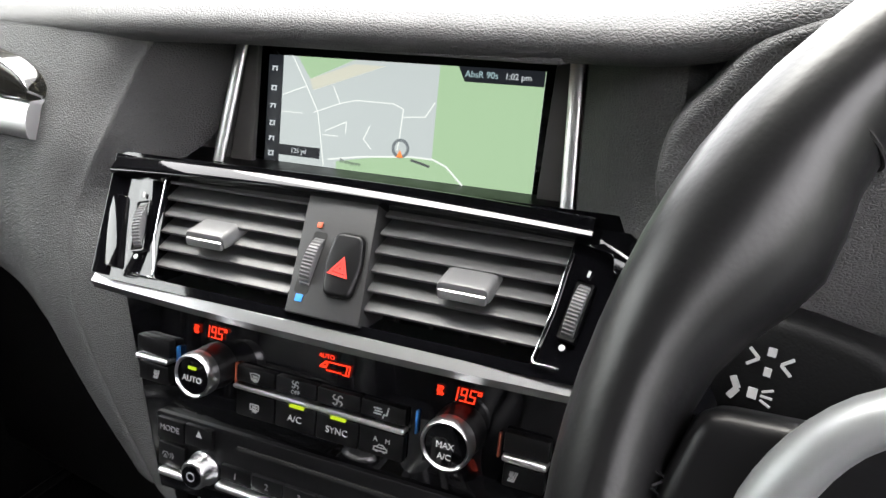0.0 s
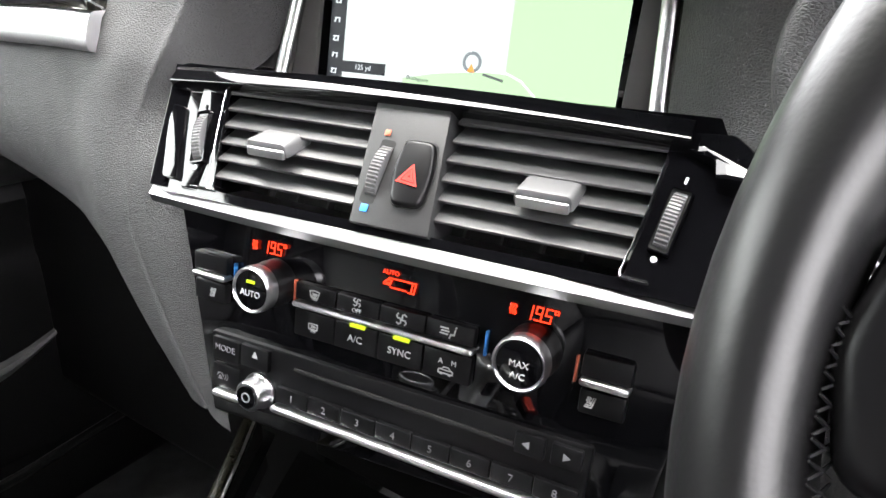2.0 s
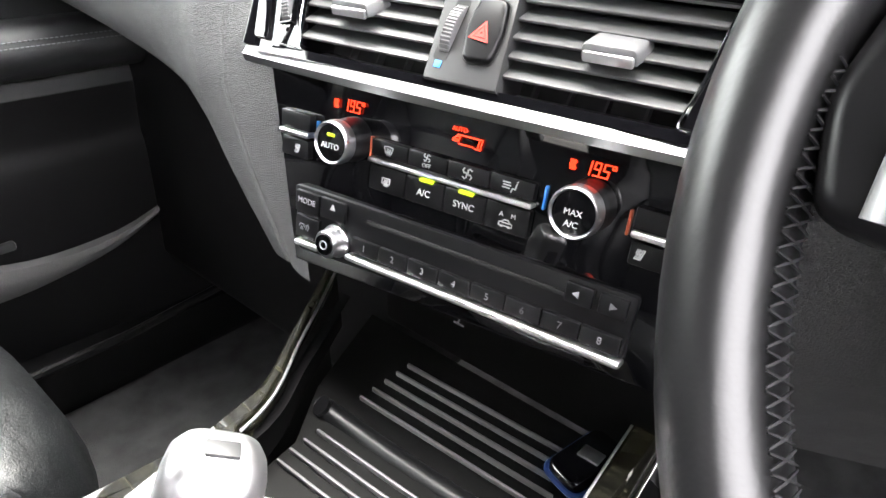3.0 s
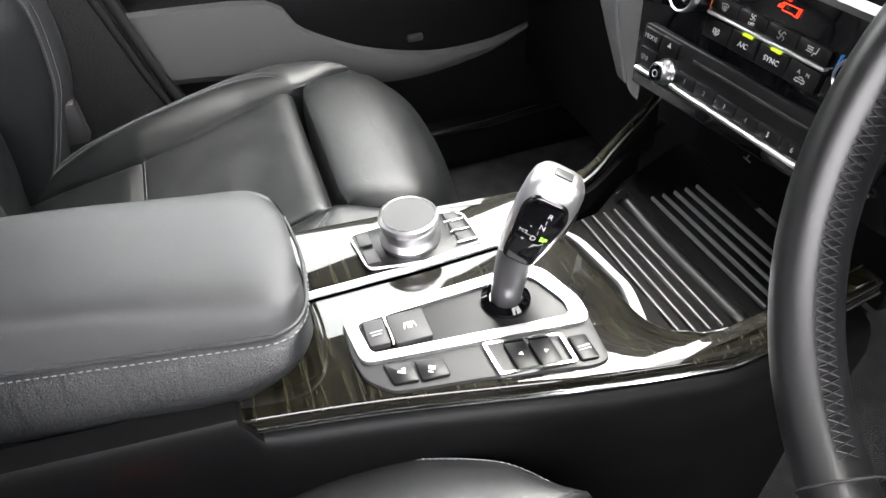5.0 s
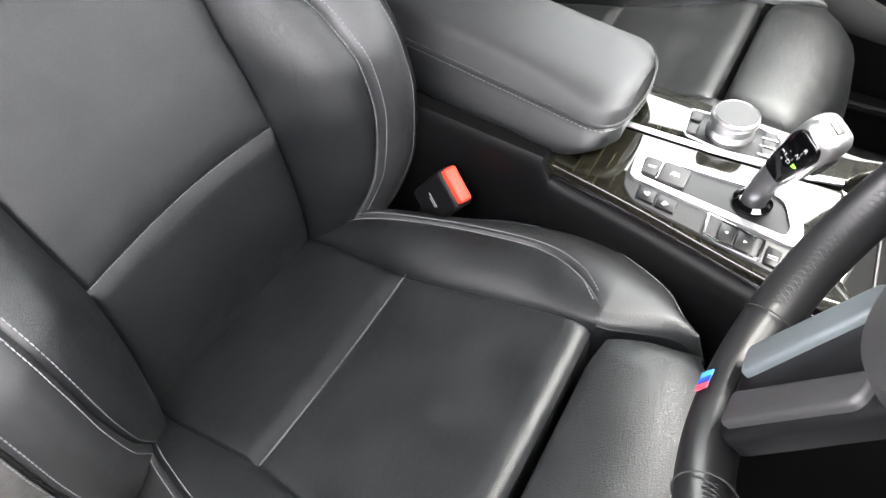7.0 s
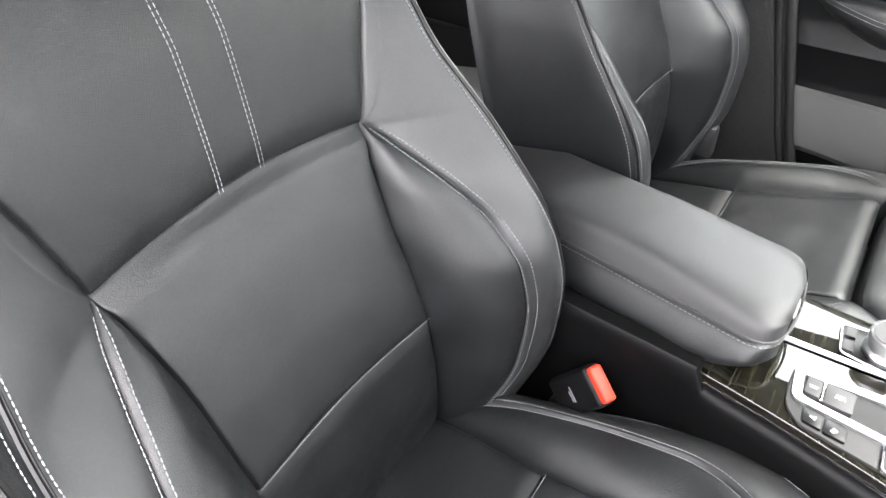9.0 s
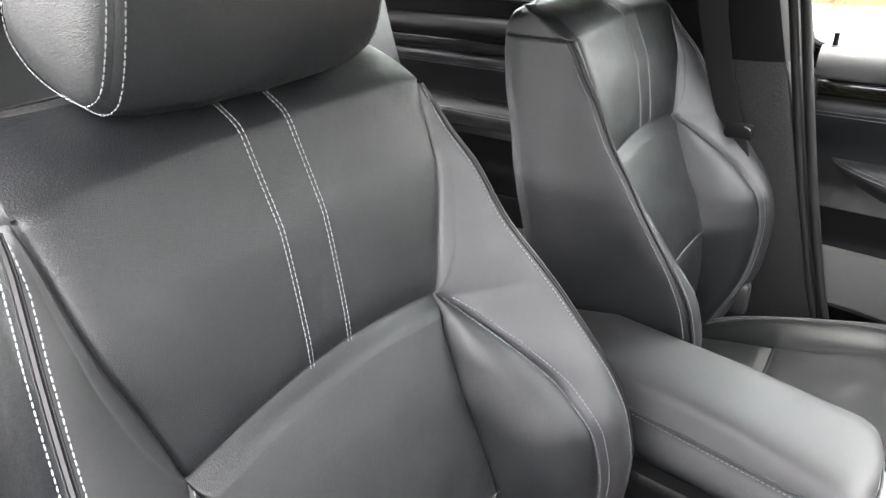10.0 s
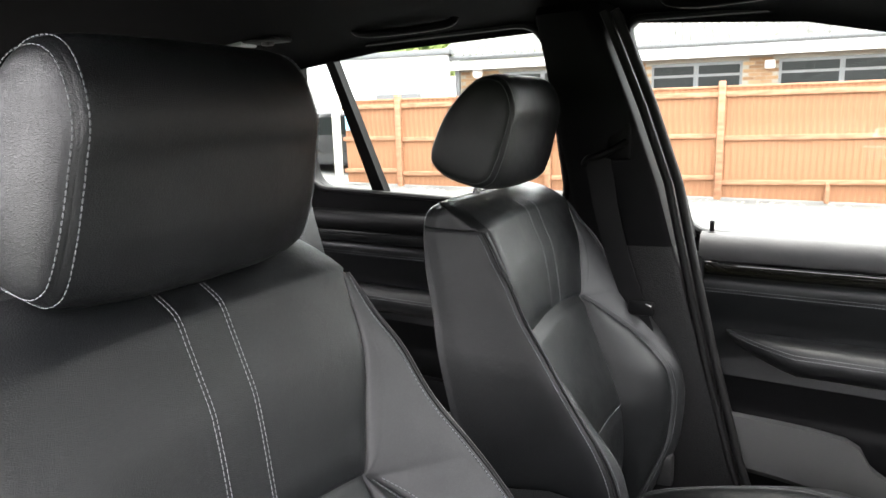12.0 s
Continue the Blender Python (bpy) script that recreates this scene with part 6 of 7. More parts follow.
def thigh_pad(dz):
    rings = []
    for u in [-0.143, -0.1425, -0.139, -0.135, -0.130, -0.125, -0.12, -0.115, -0.11, -0.09, -0.06, -0.03, 0, 0.03, 0.06, 0.09, 0.11, 0.115, 0.12, 0.125, 0.130, 0.135, 0.139, 0.1425, 0.143]:
        k = abs(u) / 0.143
        yb = -0.325 + max(0.0, (abs(u) - 0.108)) * 2.3
        yf = -0.160 - 0.045 * k ** 3
        e = 0.0 if k < 0.99 else (0.004 if k < 0.999 else 0.012)
        top = 0.797 - e - 0.004 * k * k - 0.045 * max(0.0, (k - 0.72) / 0.28) ** 2.4
        ring = [(yb + 0.002 + e, 0.66), (yb + e, min(0.765, top - 0.02)), (yb + 0.004 + e, top - 0.008), (yb + 0.014 + e, top), (yb * 0.5 + yf * 0.5, top + 0.006), (yf - 0.035 - e, top - 0.008), (yf - 0.012 - e, top - 0.03), (yf - e, top - 0.075), (yf - 0.006 - e, top - 0.13), (yf - 0.03 - e, 0.60), (yb + 0.03, 0.60)]
        cs = cushion_shift(-0.25)
        rings.append([Vector((cs + u * (1 + cs / 0.143), y, z + dz)) for y, z in ring])
    return loft(rings, caps=True)


def headrest_ring(x, s):
    pts = [(-0.877, 1.334), (-0.862, 1.366), (-0.852, 1.398), (-0.845, 1.423), (-0.839, 1.452), (-0.846, 1.483), (-0.862, 1.505), (-0.888, 1.512), (-0.920, 1.503), (-0.958, 1.467), (-0.982, 1.431), (-1.000, 1.387), (-1.000, 1.362), (-0.979, 1.341), (-0.949, 1.328), (-0.912, 1.320), (-0.893, 1.322)]
    cy, cz = -0.92, 1.42
    full = 1 - min(1.0, abs(x + 0.0225) / 0.1222) ** 3
    low = [full * min(1.0, max(0.0, (1.42 - z) / 0.08)) * (1 if y > -0.93 else 0) for y, z in pts]
    pts = [(y + 0.014 * k, z - 0.005 * k) for (y, z), k in zip(pts, low)]
    loop = smooth_line([(x + 0.8 * (x + 0.0225) * (cz - z) * s, cy + (y - cy) * s, cz + (z - cz) * s) for y, z in pts], 5, closed=True)
    return loop


def front_seat(ox, name_group, dz_cushion=0.0, head_back=0.0, sink=0.0):
    at = Vector((ox, 0, sink))
    seat = thing("front_seat", (ox, -0.55, 0.45), "black leather sport seat with pale double stitching and headrest", "seat", name_group)

    def add(name, bm, mat, label="", parent=None, kind=""):
        for v in bm.verts:
            k = min(1.0, max(0.0, (v.co.z - 1.12) / 0.18))
            v.co.z -= at.z * k * k * (3 - 2 * k)
        bm.transform(Matrix.Translation((at.x, at.y, 0)))
        return part(name, bm, mat, parent or seat, label, kind=kind)
    n0, n1 = len(B_SEG[0]), len(B_SEG[1])
    e0, e1, e2 = n0 - 1, n0 + n1 - 1, n0 + 2 * n1 - 1
    grids = {u: back_grid(u) for u in (-1, 1)}
    for label, test in (("upper_back_panel", lambda z, j: (j < e0 and z > 1.078) or (j < e2 + 16 and z > SHOULDER)), ("centre_back_panel", lambda z, j: j < e0 and 0.866 < z < 1.078), ("lumbar_panel", lambda z, j: j < e0 and z < 0.866)):
        both = join(sheet(grids[-1], test), sheet(grids[1], test))
        bmesh.ops.remove_doubles(both, verts=both.verts, dist=1e-5)
        add(label, both, LEATHER, "perforation-free grained black leather panel" if label == "centre_back_panel" else "")
    for u in (-1, 1):
        add("inner_bolster", sheet(grids[u], lambda z, j: e0 <= j < e1 and z < 1.078), LEATHER)
        add("outer_bolster", sheet(grids[u], lambda z, j: z < SHOULDER and ((e1 <= j < e2) or (e0 <= j < e1 and z > 1.078))), LEATHER_SMOOTH)
    shell = join(*[sheet(grids[u], lambda z, j: j >= e2 and (z < SHOULDER or j >= e2 + 16)) for u in (-1, 1)])
    bmesh.ops.remove_doubles(shell, verts=shell.verts, dist=1e-5)
    add("back_shell", shell, LEATHER, "black leather side and rear cover")
    cap = bmesh.new()
    top = [p.copy() for p in grids[-1][-1][1]] + [p.copy() for p in grids[1][-1][1][::-1]]
    cap.faces.new([cap.verts.new(p) for p in top])
    bmesh.ops.remove_doubles(cap, verts=cap.verts, dist=1e-5)
    add("top_cap", cap, LEATHER)
    # stitching of the backrest
    for u in (-1, 1):
        zs = list(np.linspace(0.64, 1.073, 60))
        for seg, off in ((1, -0.0062), (2, 0.0062)):
            def f(z, q, seg=seg, u=u):
                return back_point(z, seg, q, u)
            qs = [(1 + off / max(0.02, B_A2(z) - B_A1(z)) * 0.6) if seg == 1 else off / max(0.02, B_A3(z) - B_A2(z)) for z in zs]
            add("stitching", run_stitch(f, zs, qs), THREAD, kind="stuff")
        zs = list(np.linspace(0.62, 1.276, 90))

        def g(z, q, u=u):
            return back_point(z, 2, q, u)
        add("stitching", run_stitch(g, zs, [1 - 0.0055 / max(0.012, B_A3(z) - B_A2(z)) for z in zs], pitch=0.005, length=0.0038, w=0.0007), THREAD, kind="stuff")
        for du in (0.0214, 0.0254):
            zs = list(np.linspace(1.082, 1.312, 50))

            def h(z, q, u=u, du=du):
                return back_point(z, 0, q, u)
            add("stitching", run_stitch(h, zs, [(du + 0.002 * u) / B_A1(z) for z in zs], w=0.0005), THREAD, kind="stuff")

        def k(q, z, u=u):
            return back_point(z, 0, q, u)
        qs = list(np.linspace(0.0, 0.985, 30))
        add("stitching", run_stitch(k, qs, [0.8695] * 30, pitch=0.004, length=0.003, w=0.0005), THREAD, kind="stuff")
        for d in (0.0105,):
            side = [(z, r[e2], (r[e2 + 3] - r[e2]).normalized()) for z, r in [(g[0], g[1]) for g in grids[u]] if 0.62 < z < 1.28]
            add("stitching", stitches([p + v * d + Vector((0.0012 * u, 0, 0)) for z, p, v in side], [Vector((u, 0.15, 0))] * len(side), 0.005, 0.0038, 0.0007), THREAD, kind="stuff")
        rim = [back_point(z, 2, 1.0, u) + Vector((0.0015 * u, 0.001, 0)) for z in np.linspace(0.62, 1.281, 60)]
        add("piping", tube(rim, 0.0022, 6), SATIN_BLACK, "thin black piping along the shoulder")
        for off in (-0.0034, 0.0036):
            add("seam_gap", tube([p + Vector((0.0006 * u, -max(0.0, off) - 0.0006, 0)) + Vector((u * min(0.0, off), 0, 0)) for p in rim], 0.0011, 6), GAP_SHADE, "dark open seam beside the piping")
    # cushion
    n0, n1 = len(C_SEG[0]), len(C_SEG[1])
    e0, e1, e2 = n0 - 1, n0 + n1 - 1, n0 + 2 * n1 - 1
    grids = {u: cushion_grid(u, dz_cushion) for u in (-1, 1)}
    for label, test in (("centre_cushion", lambda y, j: j < e0 and y > -0.566), ("rear_cushion", lambda y, j: j < e0 and y < -0.566)):
        both = join(sheet(grids[-1], test), sheet(grids[1], test))
        bmesh.ops.remove_doubles(both, verts=both.verts, dist=1e-5)
        add(label, both, LEATHER)
    for u in (-1, 1):
        add("inner_cushion_bolster", sheet(grids[u], lambda y, j: e0 <= j < e1), LEATHER)
        add("outer_cushion_bolster", sheet(grids[u], lambda y, j: e1 <= j < e2), LEATHER_SMOOTH)
    under = join(*[sheet(grids[u], lambda y, j: j >= e2) for u in (-1, 1)])
    bmesh.ops.remove_doubles(under, verts=under.verts, dist=1e-5)
    add("cushion_side_cover", under, LEATHER)
    add("thigh_support", thigh_pad(dz_cushion), LEATHER, "sliding front thigh pad with a gap behind it")
    for u in (-1, 1):
        ys = list(np.linspace(-0.76, -0.343, 60))
        for seg, off in ((1, -0.006), (2, 0.006)):
            def f(y, q, seg=seg, u=u):
                return cushion_point(y, seg, q, u, dz_cushion)
            qs = [(1 + off / max(0.012, C_A2(y) - C_A1(y))) if seg == 1 else off / max(0.02, C_A3(y) - C_A2(y)) for y in ys]
            add("stitching", run_stitch(f, ys, qs), THREAD, kind="stuff")
        ys = list(np.linspace(-0.74, -0.245, 80))

        def g(y, q, u=u):
            return cushion_point(y, 2, q, u, dz_cushion)
        add("stitching", run_stitch(g, ys, [0.95] * len(ys), pitch=0.005, length=0.0036, w=0.0006), THREAD, kind="stuff")

        def k(q, y, u=u):
            return cushion_point(y, 0, q, u, dz_cushion)
        qs = list(np.linspace(0.0, 0.985, 30))
        add("stitching", run_stitch(k, qs, [-0.5625] * 30, pitch=0.004, length=0.003, w=0.0005), THREAD, kind="stuff")
    add("seat_base", box((0.44, 0.50, 0.12), (0, -0.50, 0.44), 0.02), HARD, "black plastic seat base on rails")
    # headrest
    hx = -0.0225
    at = Vector((ox, -head_back, 0))
    xs = [(0.1222, 0.915), (0.1205, 0.935), (0.1165, 0.955), (0.1095, 0.973), (0.095, 0.99), (0.06, 1.0)]
    xs = [(-x, q) for x, q in xs] + [(0, 1.003)] + xs[::-1]
    body = loft([headrest_ring(hx + x, s) for x, s in xs], caps=False)
    head = add("headrest", body, LEATHER, "black leather headrest with stitched side panels")
    for u in (-1, 1):
        rings = [headrest_ring(hx + u * x, s) for x, s in ((0.1222, 0.915), (0.1242, 0.900), (0.1268, 0.86), (0.1292, 0.78), (0.1312, 0.62), (0.1325, 0.4), (0.133, 0.2), (0.133, 0.04))]
        add("headrest_side_panel", loft(rings, caps=True), LEATHER, "", head)
        for x, s in ((0.1170, 0.954), (0.1256, 0.884)):
            loop = headrest_ring(hx + u * x, s)
            loop.append(loop[0])
            cen = Vector((hx + u * 0.06, -0.92, 1.42))
            ns = [((p - cen).normalized() + Vector((u * 0.5, 0, 0))).normalized() for p in loop]
            add("stitching", stitches([p + n * 0.0012 for p, n in zip(loop, ns)], ns), THREAD, "", head, "stuff")
        add("headrest_post", tube([(hx + u * 0.07, -0.945, 1.27), (hx + u * 0.07, -0.925, 1.36)], 0.0065, 14), CHROME, "chrome post", head)
        add("post_collar", lathe([(0.016, 0), (0.017, 0.004), (0.012, 0.007), (0.008, 0.008)], Matrix.Translation((hx + u * 0.07, -0.94, 1.322)) @ Matrix.Rotation(radians(90), 4, "X")), HARD, "", head)
    return seat


front_seat(0.33, "front seats")
front_seat(-0.437, "front seats", -0.045, 0.02, 0.02)


# ---- car body around the cabin ----
def skin(name, grid, mat, label, category, thick=0.02, kind="structure"):
    """A curved panel with thickness, its outer side grown along the normals."""
    bm = loft(grid, closed=False)
    bmesh.ops.recalc_face_normals(bm, faces=bm.faces[:])
    bmesh.ops.solidify(bm, geom=bm.faces[:], thickness=thick)
    return whole(name, bm, mat, label, category, kind)


whole("wall_sill_side", box((0.05, 2.9, 0.36), (-0.86, -0.75, 0.54), 0.01), HARD, "black lower body side", "wall", "structure")
floor = whole("floor", box((1.50, 3.0, 0.03), (-0.05, -0.75, 0.355), 0.0), CARPET, "black carpeted cabin floor", "floor", "structure")
roof_rows = []
for y, h in ((-0.10, 1.535), (-0.18, 1.57), (-0.30, 1.61), (-0.45, 1.645), (-0.8, 1.675), (-1.4, 1.66), (-1.9, 1.61), (-2.1, 1.56)):
    c = -0.05 + (y + 0.6) * 0.06
    roof_rows.append([Vector((c + a, y, h - d)) for a, d in ((-0.675, 0.045), (-0.63, 0.020), (-0.5, 0.008), (0, 0.0), (0.5, 0.012), (0.62, 0.035), (0.665, 0.075))])
skin("ceiling", [smooth_line(r, 3) for r in roof_rows], FABRIC, "black fabric headliner", "ceiling", 0.015)


# passenger side panels, in a frame that leans like the glass
def side_x(y, z, off=0.0):
    lean = 0.30 if z > 1.18 else 0.02
    return -0.83 + 0.06 * (y + 0.60) + lean * (z - 1.18) + off


def side_plate(name, outline, off, thick, mat, label, category, hole=None, kind="structure"):
    """A plate in the leaning side plane; outline and hole are (y, z) loops of equal length."""
    bm = bmesh.new()
    loops = [outline] + ([hole] if hole else [])
    vs = [[[bm.verts.new((side_x(y, z, off - d), y, z)) for y, z in lp] for lp in loops] for d in (0, thick)]
    n = len(outline)
    for i in range(n):
        j = (i + 1) % n
        bm.faces.new((vs[0][0][i], vs[0][0][j], vs[1][0][j], vs[1][0][i]))
        if hole:
            bm.faces.new((vs[0][1][j], vs[0][1][i], vs[1][1][i], vs[1][1][j]))
            for s in (0, 1):
                bm.faces.new((vs[s][0][i], vs[s][0][j], vs[s][1][j], vs[s][1][i]))
    if not hole:
        for s in (0, 1):
            bm.faces.new(vs[s][0])
    return whole(name, bm, mat, label, category, kind)


def loop_of(pts, r, n=6):
    return rounded(pts, r, n)


REAR_HOLE = loop_of([(-1.675, 1.622), (-1.735, 1.245), (-0.925, 1.215), (-0.945, 1.632)], 0.07)
REAR_OUT = loop_of([(-2.1, 1.70), (-2.1, 1.08), (-0.86, 1.08), (-0.85, 1.70)], 0.005)
side_plate("wall_rear_side", REAR_OUT, 0.0, 0.05, HARD, "black window surround of the rear passenger door", "car door", REAR_HOLE)
FRONT_HOLE = loop_of([(-0.782, 1.622), (-0.655, 1.178), (0.30, 1.155), (0.02, 1.47), (-0.26, 1.612)], 0.05)
FRONT_OUT = loop_of([(-0.84, 1.70), (-0.83, 1.06), (0.55, 1.04), (0.50, 1.40), (-0.20, 1.70)], 0.005)
side_plate("wall_front_side", FRONT_OUT, 0.0, 0.05, HARD, "black window surround of the front passenger door", "car door", FRONT_HOLE)
for nm, hole in (("window_1", REAR_HOLE), ("window_2", FRONT_HOLE)):
    w = side_plate(nm, [(y, z) for y, z in hole], -0.020, 0.004, GLASS, "clear side window glass", "window")
    w.visible_shadow = False
# rubber seals that edge the openings
for nm, hole in (("trim_rear_seal", REAR_HOLE), ("trim_front_seal", FRONT_HOLE)):
    whole(nm, tube([(side_x(y, z, 0.004), y, z) for y, z in hole], 0.008, 8, closed=True), RUBBER, "black rubber window seal", "trim", "structure")
bar = [(-1.575, 1.615), (-1.548, 1.615), (-1.462, 1.20), (-1.505, 1.20)]
side_plate("trim_quarter_bar", bar, -0.005, 0.03, MATT_BLACK, "black upright bar before the quarter window", "trim")

# B-pillar with its belt
pillar = thing("b_pillar", (-0.72, -0.76, 0.45), "black B-pillar trim with a height slider for the belt", "car pillar", kind="structure")
rows = []
for z, x, y0, y1 in ((0.55, -0.720, -0.495, -0.93), (0.72, -0.712, -0.548, -0.91), (0.93, -0.704, -0.602, -0.885), (1.174, -0.697, -0.664, -0.855)):
    rows.append([Vector(p) for p in ((x - 0.10, y0 + 0.02, z), (x - 0.02, y0 + 0.004, z), (x + 0.004, y0 - 0.012, z), (x + 0.012, (y0 + y1) / 2, z), (x + 0.006, y1 + 0.012, z), (x - 0.02, y1, z), (x - 0.12, y1 - 0.02, z))])
part("lower_pillar", loft([smooth_line(r, 4) for r in rows], closed=False), PILLAR_GRAIN, pillar, "grained lower trim")
rows = []
for z, x, y0, y1 in ((1.170, -0.690, -0.666, -0.850), (1.30, -0.660, -0.696, -0.872), (1.45, -0.622, -0.742, -0.892), (1.56, -0.597, -0.780, -0.908), (1.63, -0.60, -0.80, -0.925), (1.69, -0.66, -0.81, -0.93)):
    rows.append([Vector(p) for p in ((x - 0.13, y0 + 0.03, z), (x - 0.02, y0 + 0.006, z), (x + 0.002, y0 - 0.010, z), (x + 0.010, (y0 + y1) / 2, z), (x + 0.004, y1 + 0.010, z), (x - 0.015, y1, z), (x - 0.13, y1 - 0.02, z))])
part("upper_pillar", loft([smooth_line(r, 4) for r in rows], closed=False), PILLAR_SMOOTH, pillar, "smooth upper trim")
for off, r, mat in ((0.016, 0.008, RUBBER), (0.036, 0.009, RUBBER)):
    part("door_seal", tube([(-0.722, -0.510 + off, 0.58), (-0.716, -0.556 + off, 0.72), (-0.708, -0.610 + off, 0.93), (-0.704, -0.655 + off, 1.12), (-0.672, -0.690 + off, 1.30), (-0.634, -0.736 + off, 1.45), (-0.604, -0.775 + off, 1.56), (-0.585, -0.80 + off, 1.625)], r, 10), mat, pillar, "rubber door seal")
part("pillar_core", box((0.05, 0.30, 0.62), (-0.80, -0.765, 0.83), 0.01), HARD, pillar)
belt = thing("seat_belt", (-0.66, -0.76, 0.9), "black seat belt hanging at the pillar with its tongue", "seat belt")
part("belt_guide", box((0.018, 0.050, 0.085), (-0.636, -0.762, 1.39), 0.009, None, 3), MATT_BLACK, belt, "slider guide")
part("belt_hook", tube(smooth_line([(-0.625, -0.745, 1.385), (-0.612, -0.79, 1.36), (-0.612, -0.818, 1.352), (-0.620, -0.828, 1.34)], 5), 0.007, 10), MATT_BLACK, belt, "black hoop")
web = [((-0.617, -0.800, 1.352), 0.026), ((-0.632, -0.786, 1.25), 0.025), ((-0.648, -0.764, 1.15), 0.024), ((-0.660, -0.735, 1.06), 0.023), ((-0.668, -0.715, 1.00), 0.022), ((-0.672, -0.70, 0.75), 0.022)]
part("webbing", loft([[Vector((p[0] + dx, p[1] + s * w, p[2])) for s, dx in ((-1, 0), (0, 0.002), (1, 0), (1, -0.002), (-1, -0.002))] for p, w in web], caps=True), BELT, belt, "woven belt webbing")
part("tongue", box((0.008, 0.052, 0.030), (-0.655, -0.716, 1.045), 0.003, None), HARD, belt)
part("tongue_plate", tube([(-0.652, -0.706, 1.056), (-0.652, -0.696, 1.052), (-0.654, -0.692, 1.036)], 0.0016, 8), KNOB_CHROME, belt, "steel tongue plate")
part("anchor_tongue", box((0.03, 0.05, 0.07), (-0.655, -0.665, 0.70), 0.008), GREY_PANEL, belt, "grey lower belt anchor")


# door trims on the passenger side
def door_panel(name, y0, y1, label):
    d = thing(name, (-0.8, (y0 + y1) / 2, 0.6), label, "car door", kind="structure")
    ys = np.linspace(y0, y1, 14)

    def band(part_name, prof, mat, lab=""):
        rows = []
        for y in ys:
            rows.append([Vector((side_x(y, 1.17, q), y, z)) for q, z in prof])
        part(part_name, loft([smooth_line(r, 4) for r in rows], closed=False), mat, d, lab)
    # front top takes the paler plastic to paint in the light from its window
    band("door_top", [(-0.01, 1.180), (0.020, 1.184), (0.045, 1.176), (0.055, 1.155), (0.050, 1.132), (0.03, 1.125)], SOFT if y1 > 0 else HARD, "dark door top, paler at the front to paint in window light")
    front = y1 > 0
    band("door_inlay", [(0.028, 1.128), (0.036, 1.118), (0.034, 1.100), (0.026, 1.092)], WOOD if front else LEATHER, "dark gloss wood inlay" if front else "")
    part("inlay_strip", tube([(side_x(y, 1.17, 0.044), y, 1.124) for y in ys], 0.0025, 8), CHROME if front else SATIN_BLACK, d, "bright strip" if front else "")
    band("door_insert", [(0.026, 1.092), (0.040, 1.082), (0.038, 1.05), (0.020, 0.99), (0.016, 0.945), (0.014, 0.91), (0.020, 0.869)], LEATHER, "black leather insert")
    pts = [Vector((side_x(y, 1.17, 0.0405), y, 1.066)) for y in ys]
    for dz in (0, -0.007):
        part("stitching", stitches([p + Vector((0, 0, dz)) for p in pts], [Vector((1, 0, 0.1))] * len(pts), 0.006, 0.0045, 0.0008), THREAD, d, kind="stuff")
    start = -0.565 if front else -1.98
    rows = []
    for k in range(26):
        y = start + (y1 - start) * (k / 25) ** 2
        g = min(1.0, max(0.03, (y - start) / 0.13)) ** 0.6
        rows.append([Vector((side_x(y, 1.17, 0.015 + (q - 0.015) * g), y, 0.972 + (z - 0.972) * g)) for q, z in ((0.015, 0.972), (0.050, 0.974), (0.076, 0.968), (0.089, 0.952), (0.088, 0.930), (0.062, 0.906), (0.015, 0.892))])
    part("door_armrest", loft([smooth_line(r, 4) for r in rows], closed=False), LEATHER_SMOOTH, d, "padded door armrest with a rounded rear end")
    pts = []
    for y in np.linspace(start + 0.01, y1, 60):
        g = min(1.0, max(0.03, (y - start) / 0.13)) ** 0.6
        pts.append(Vector((side_x(y, 1.17, 0.015 + 0.0745 * g), y, 0.972 - 0.022 * g)))
    part("stitching", stitches([p + Vector((-0.0020, 0, 0.007)) for p in pts], [Vector((1, 0, 0.1))] * len(pts), 0.006, 0.0045, 0.0008), THREAD, d, kind="stuff")
    part("stitching", stitches(pts, [Vector((1, 0, 0.1))] * len(pts), 0.006, 0.0045, 0.0008), THREAD, d, kind="stuff")
    band("door_lower", [(0.02, 0.87), (0.012, 0.80), (0.02, 0.74), (0.01, 0.50), (0.01, 0.40)], HARD, "black lower door")
    return d


fd = door_panel("door_1", -0.625, 0.50, "black front passenger door trim with leather insert")
door_panel("door_2", -2.08, -0.86, "black rear passenger door trim with leather insert")
# grey pocket of the front door
rows = []
for y, zt, zb in ((-0.60, 0.80, 0.66), (-0.52, 0.80, 0.68), (-0.33, 0.785, 0.655), (-0.285, 0.735, 0.635), (-0.24, 0.705, 0.625), (-0.18, 0.675, 0.61), (-0.10, 0.65, 0.60), (-0.02, 0.637, 0.603), (0.08, 0.642, 0.62), (0.17, 0.675, 0.66), (0.26, 0.72, 0.71)):
    rows.append([Vector((-0.79, y, zt - 0.03)), Vector((-0.775, y, zt)), Vector((-0.762, y, zt - 0.004)), Vector((-0.760, y, (zt + zb) / 2)), Vector((-0.768, y, zb)), Vector((-0.79, y, zb - 0.02))])
part("door_pocket", loft([smooth_line(r, 3) for r in [ [row[i] for row in rows] for i in range(6)]], closed=False), DOOR_GREY, fd, "pale grey door pocket lip")
part("pocket_latch", box((0.012, 0.03, 0.014), (-0.772, -0.075, 0.672), 0.004), GREY_PANEL, fd, "small grey catch in the pocket")
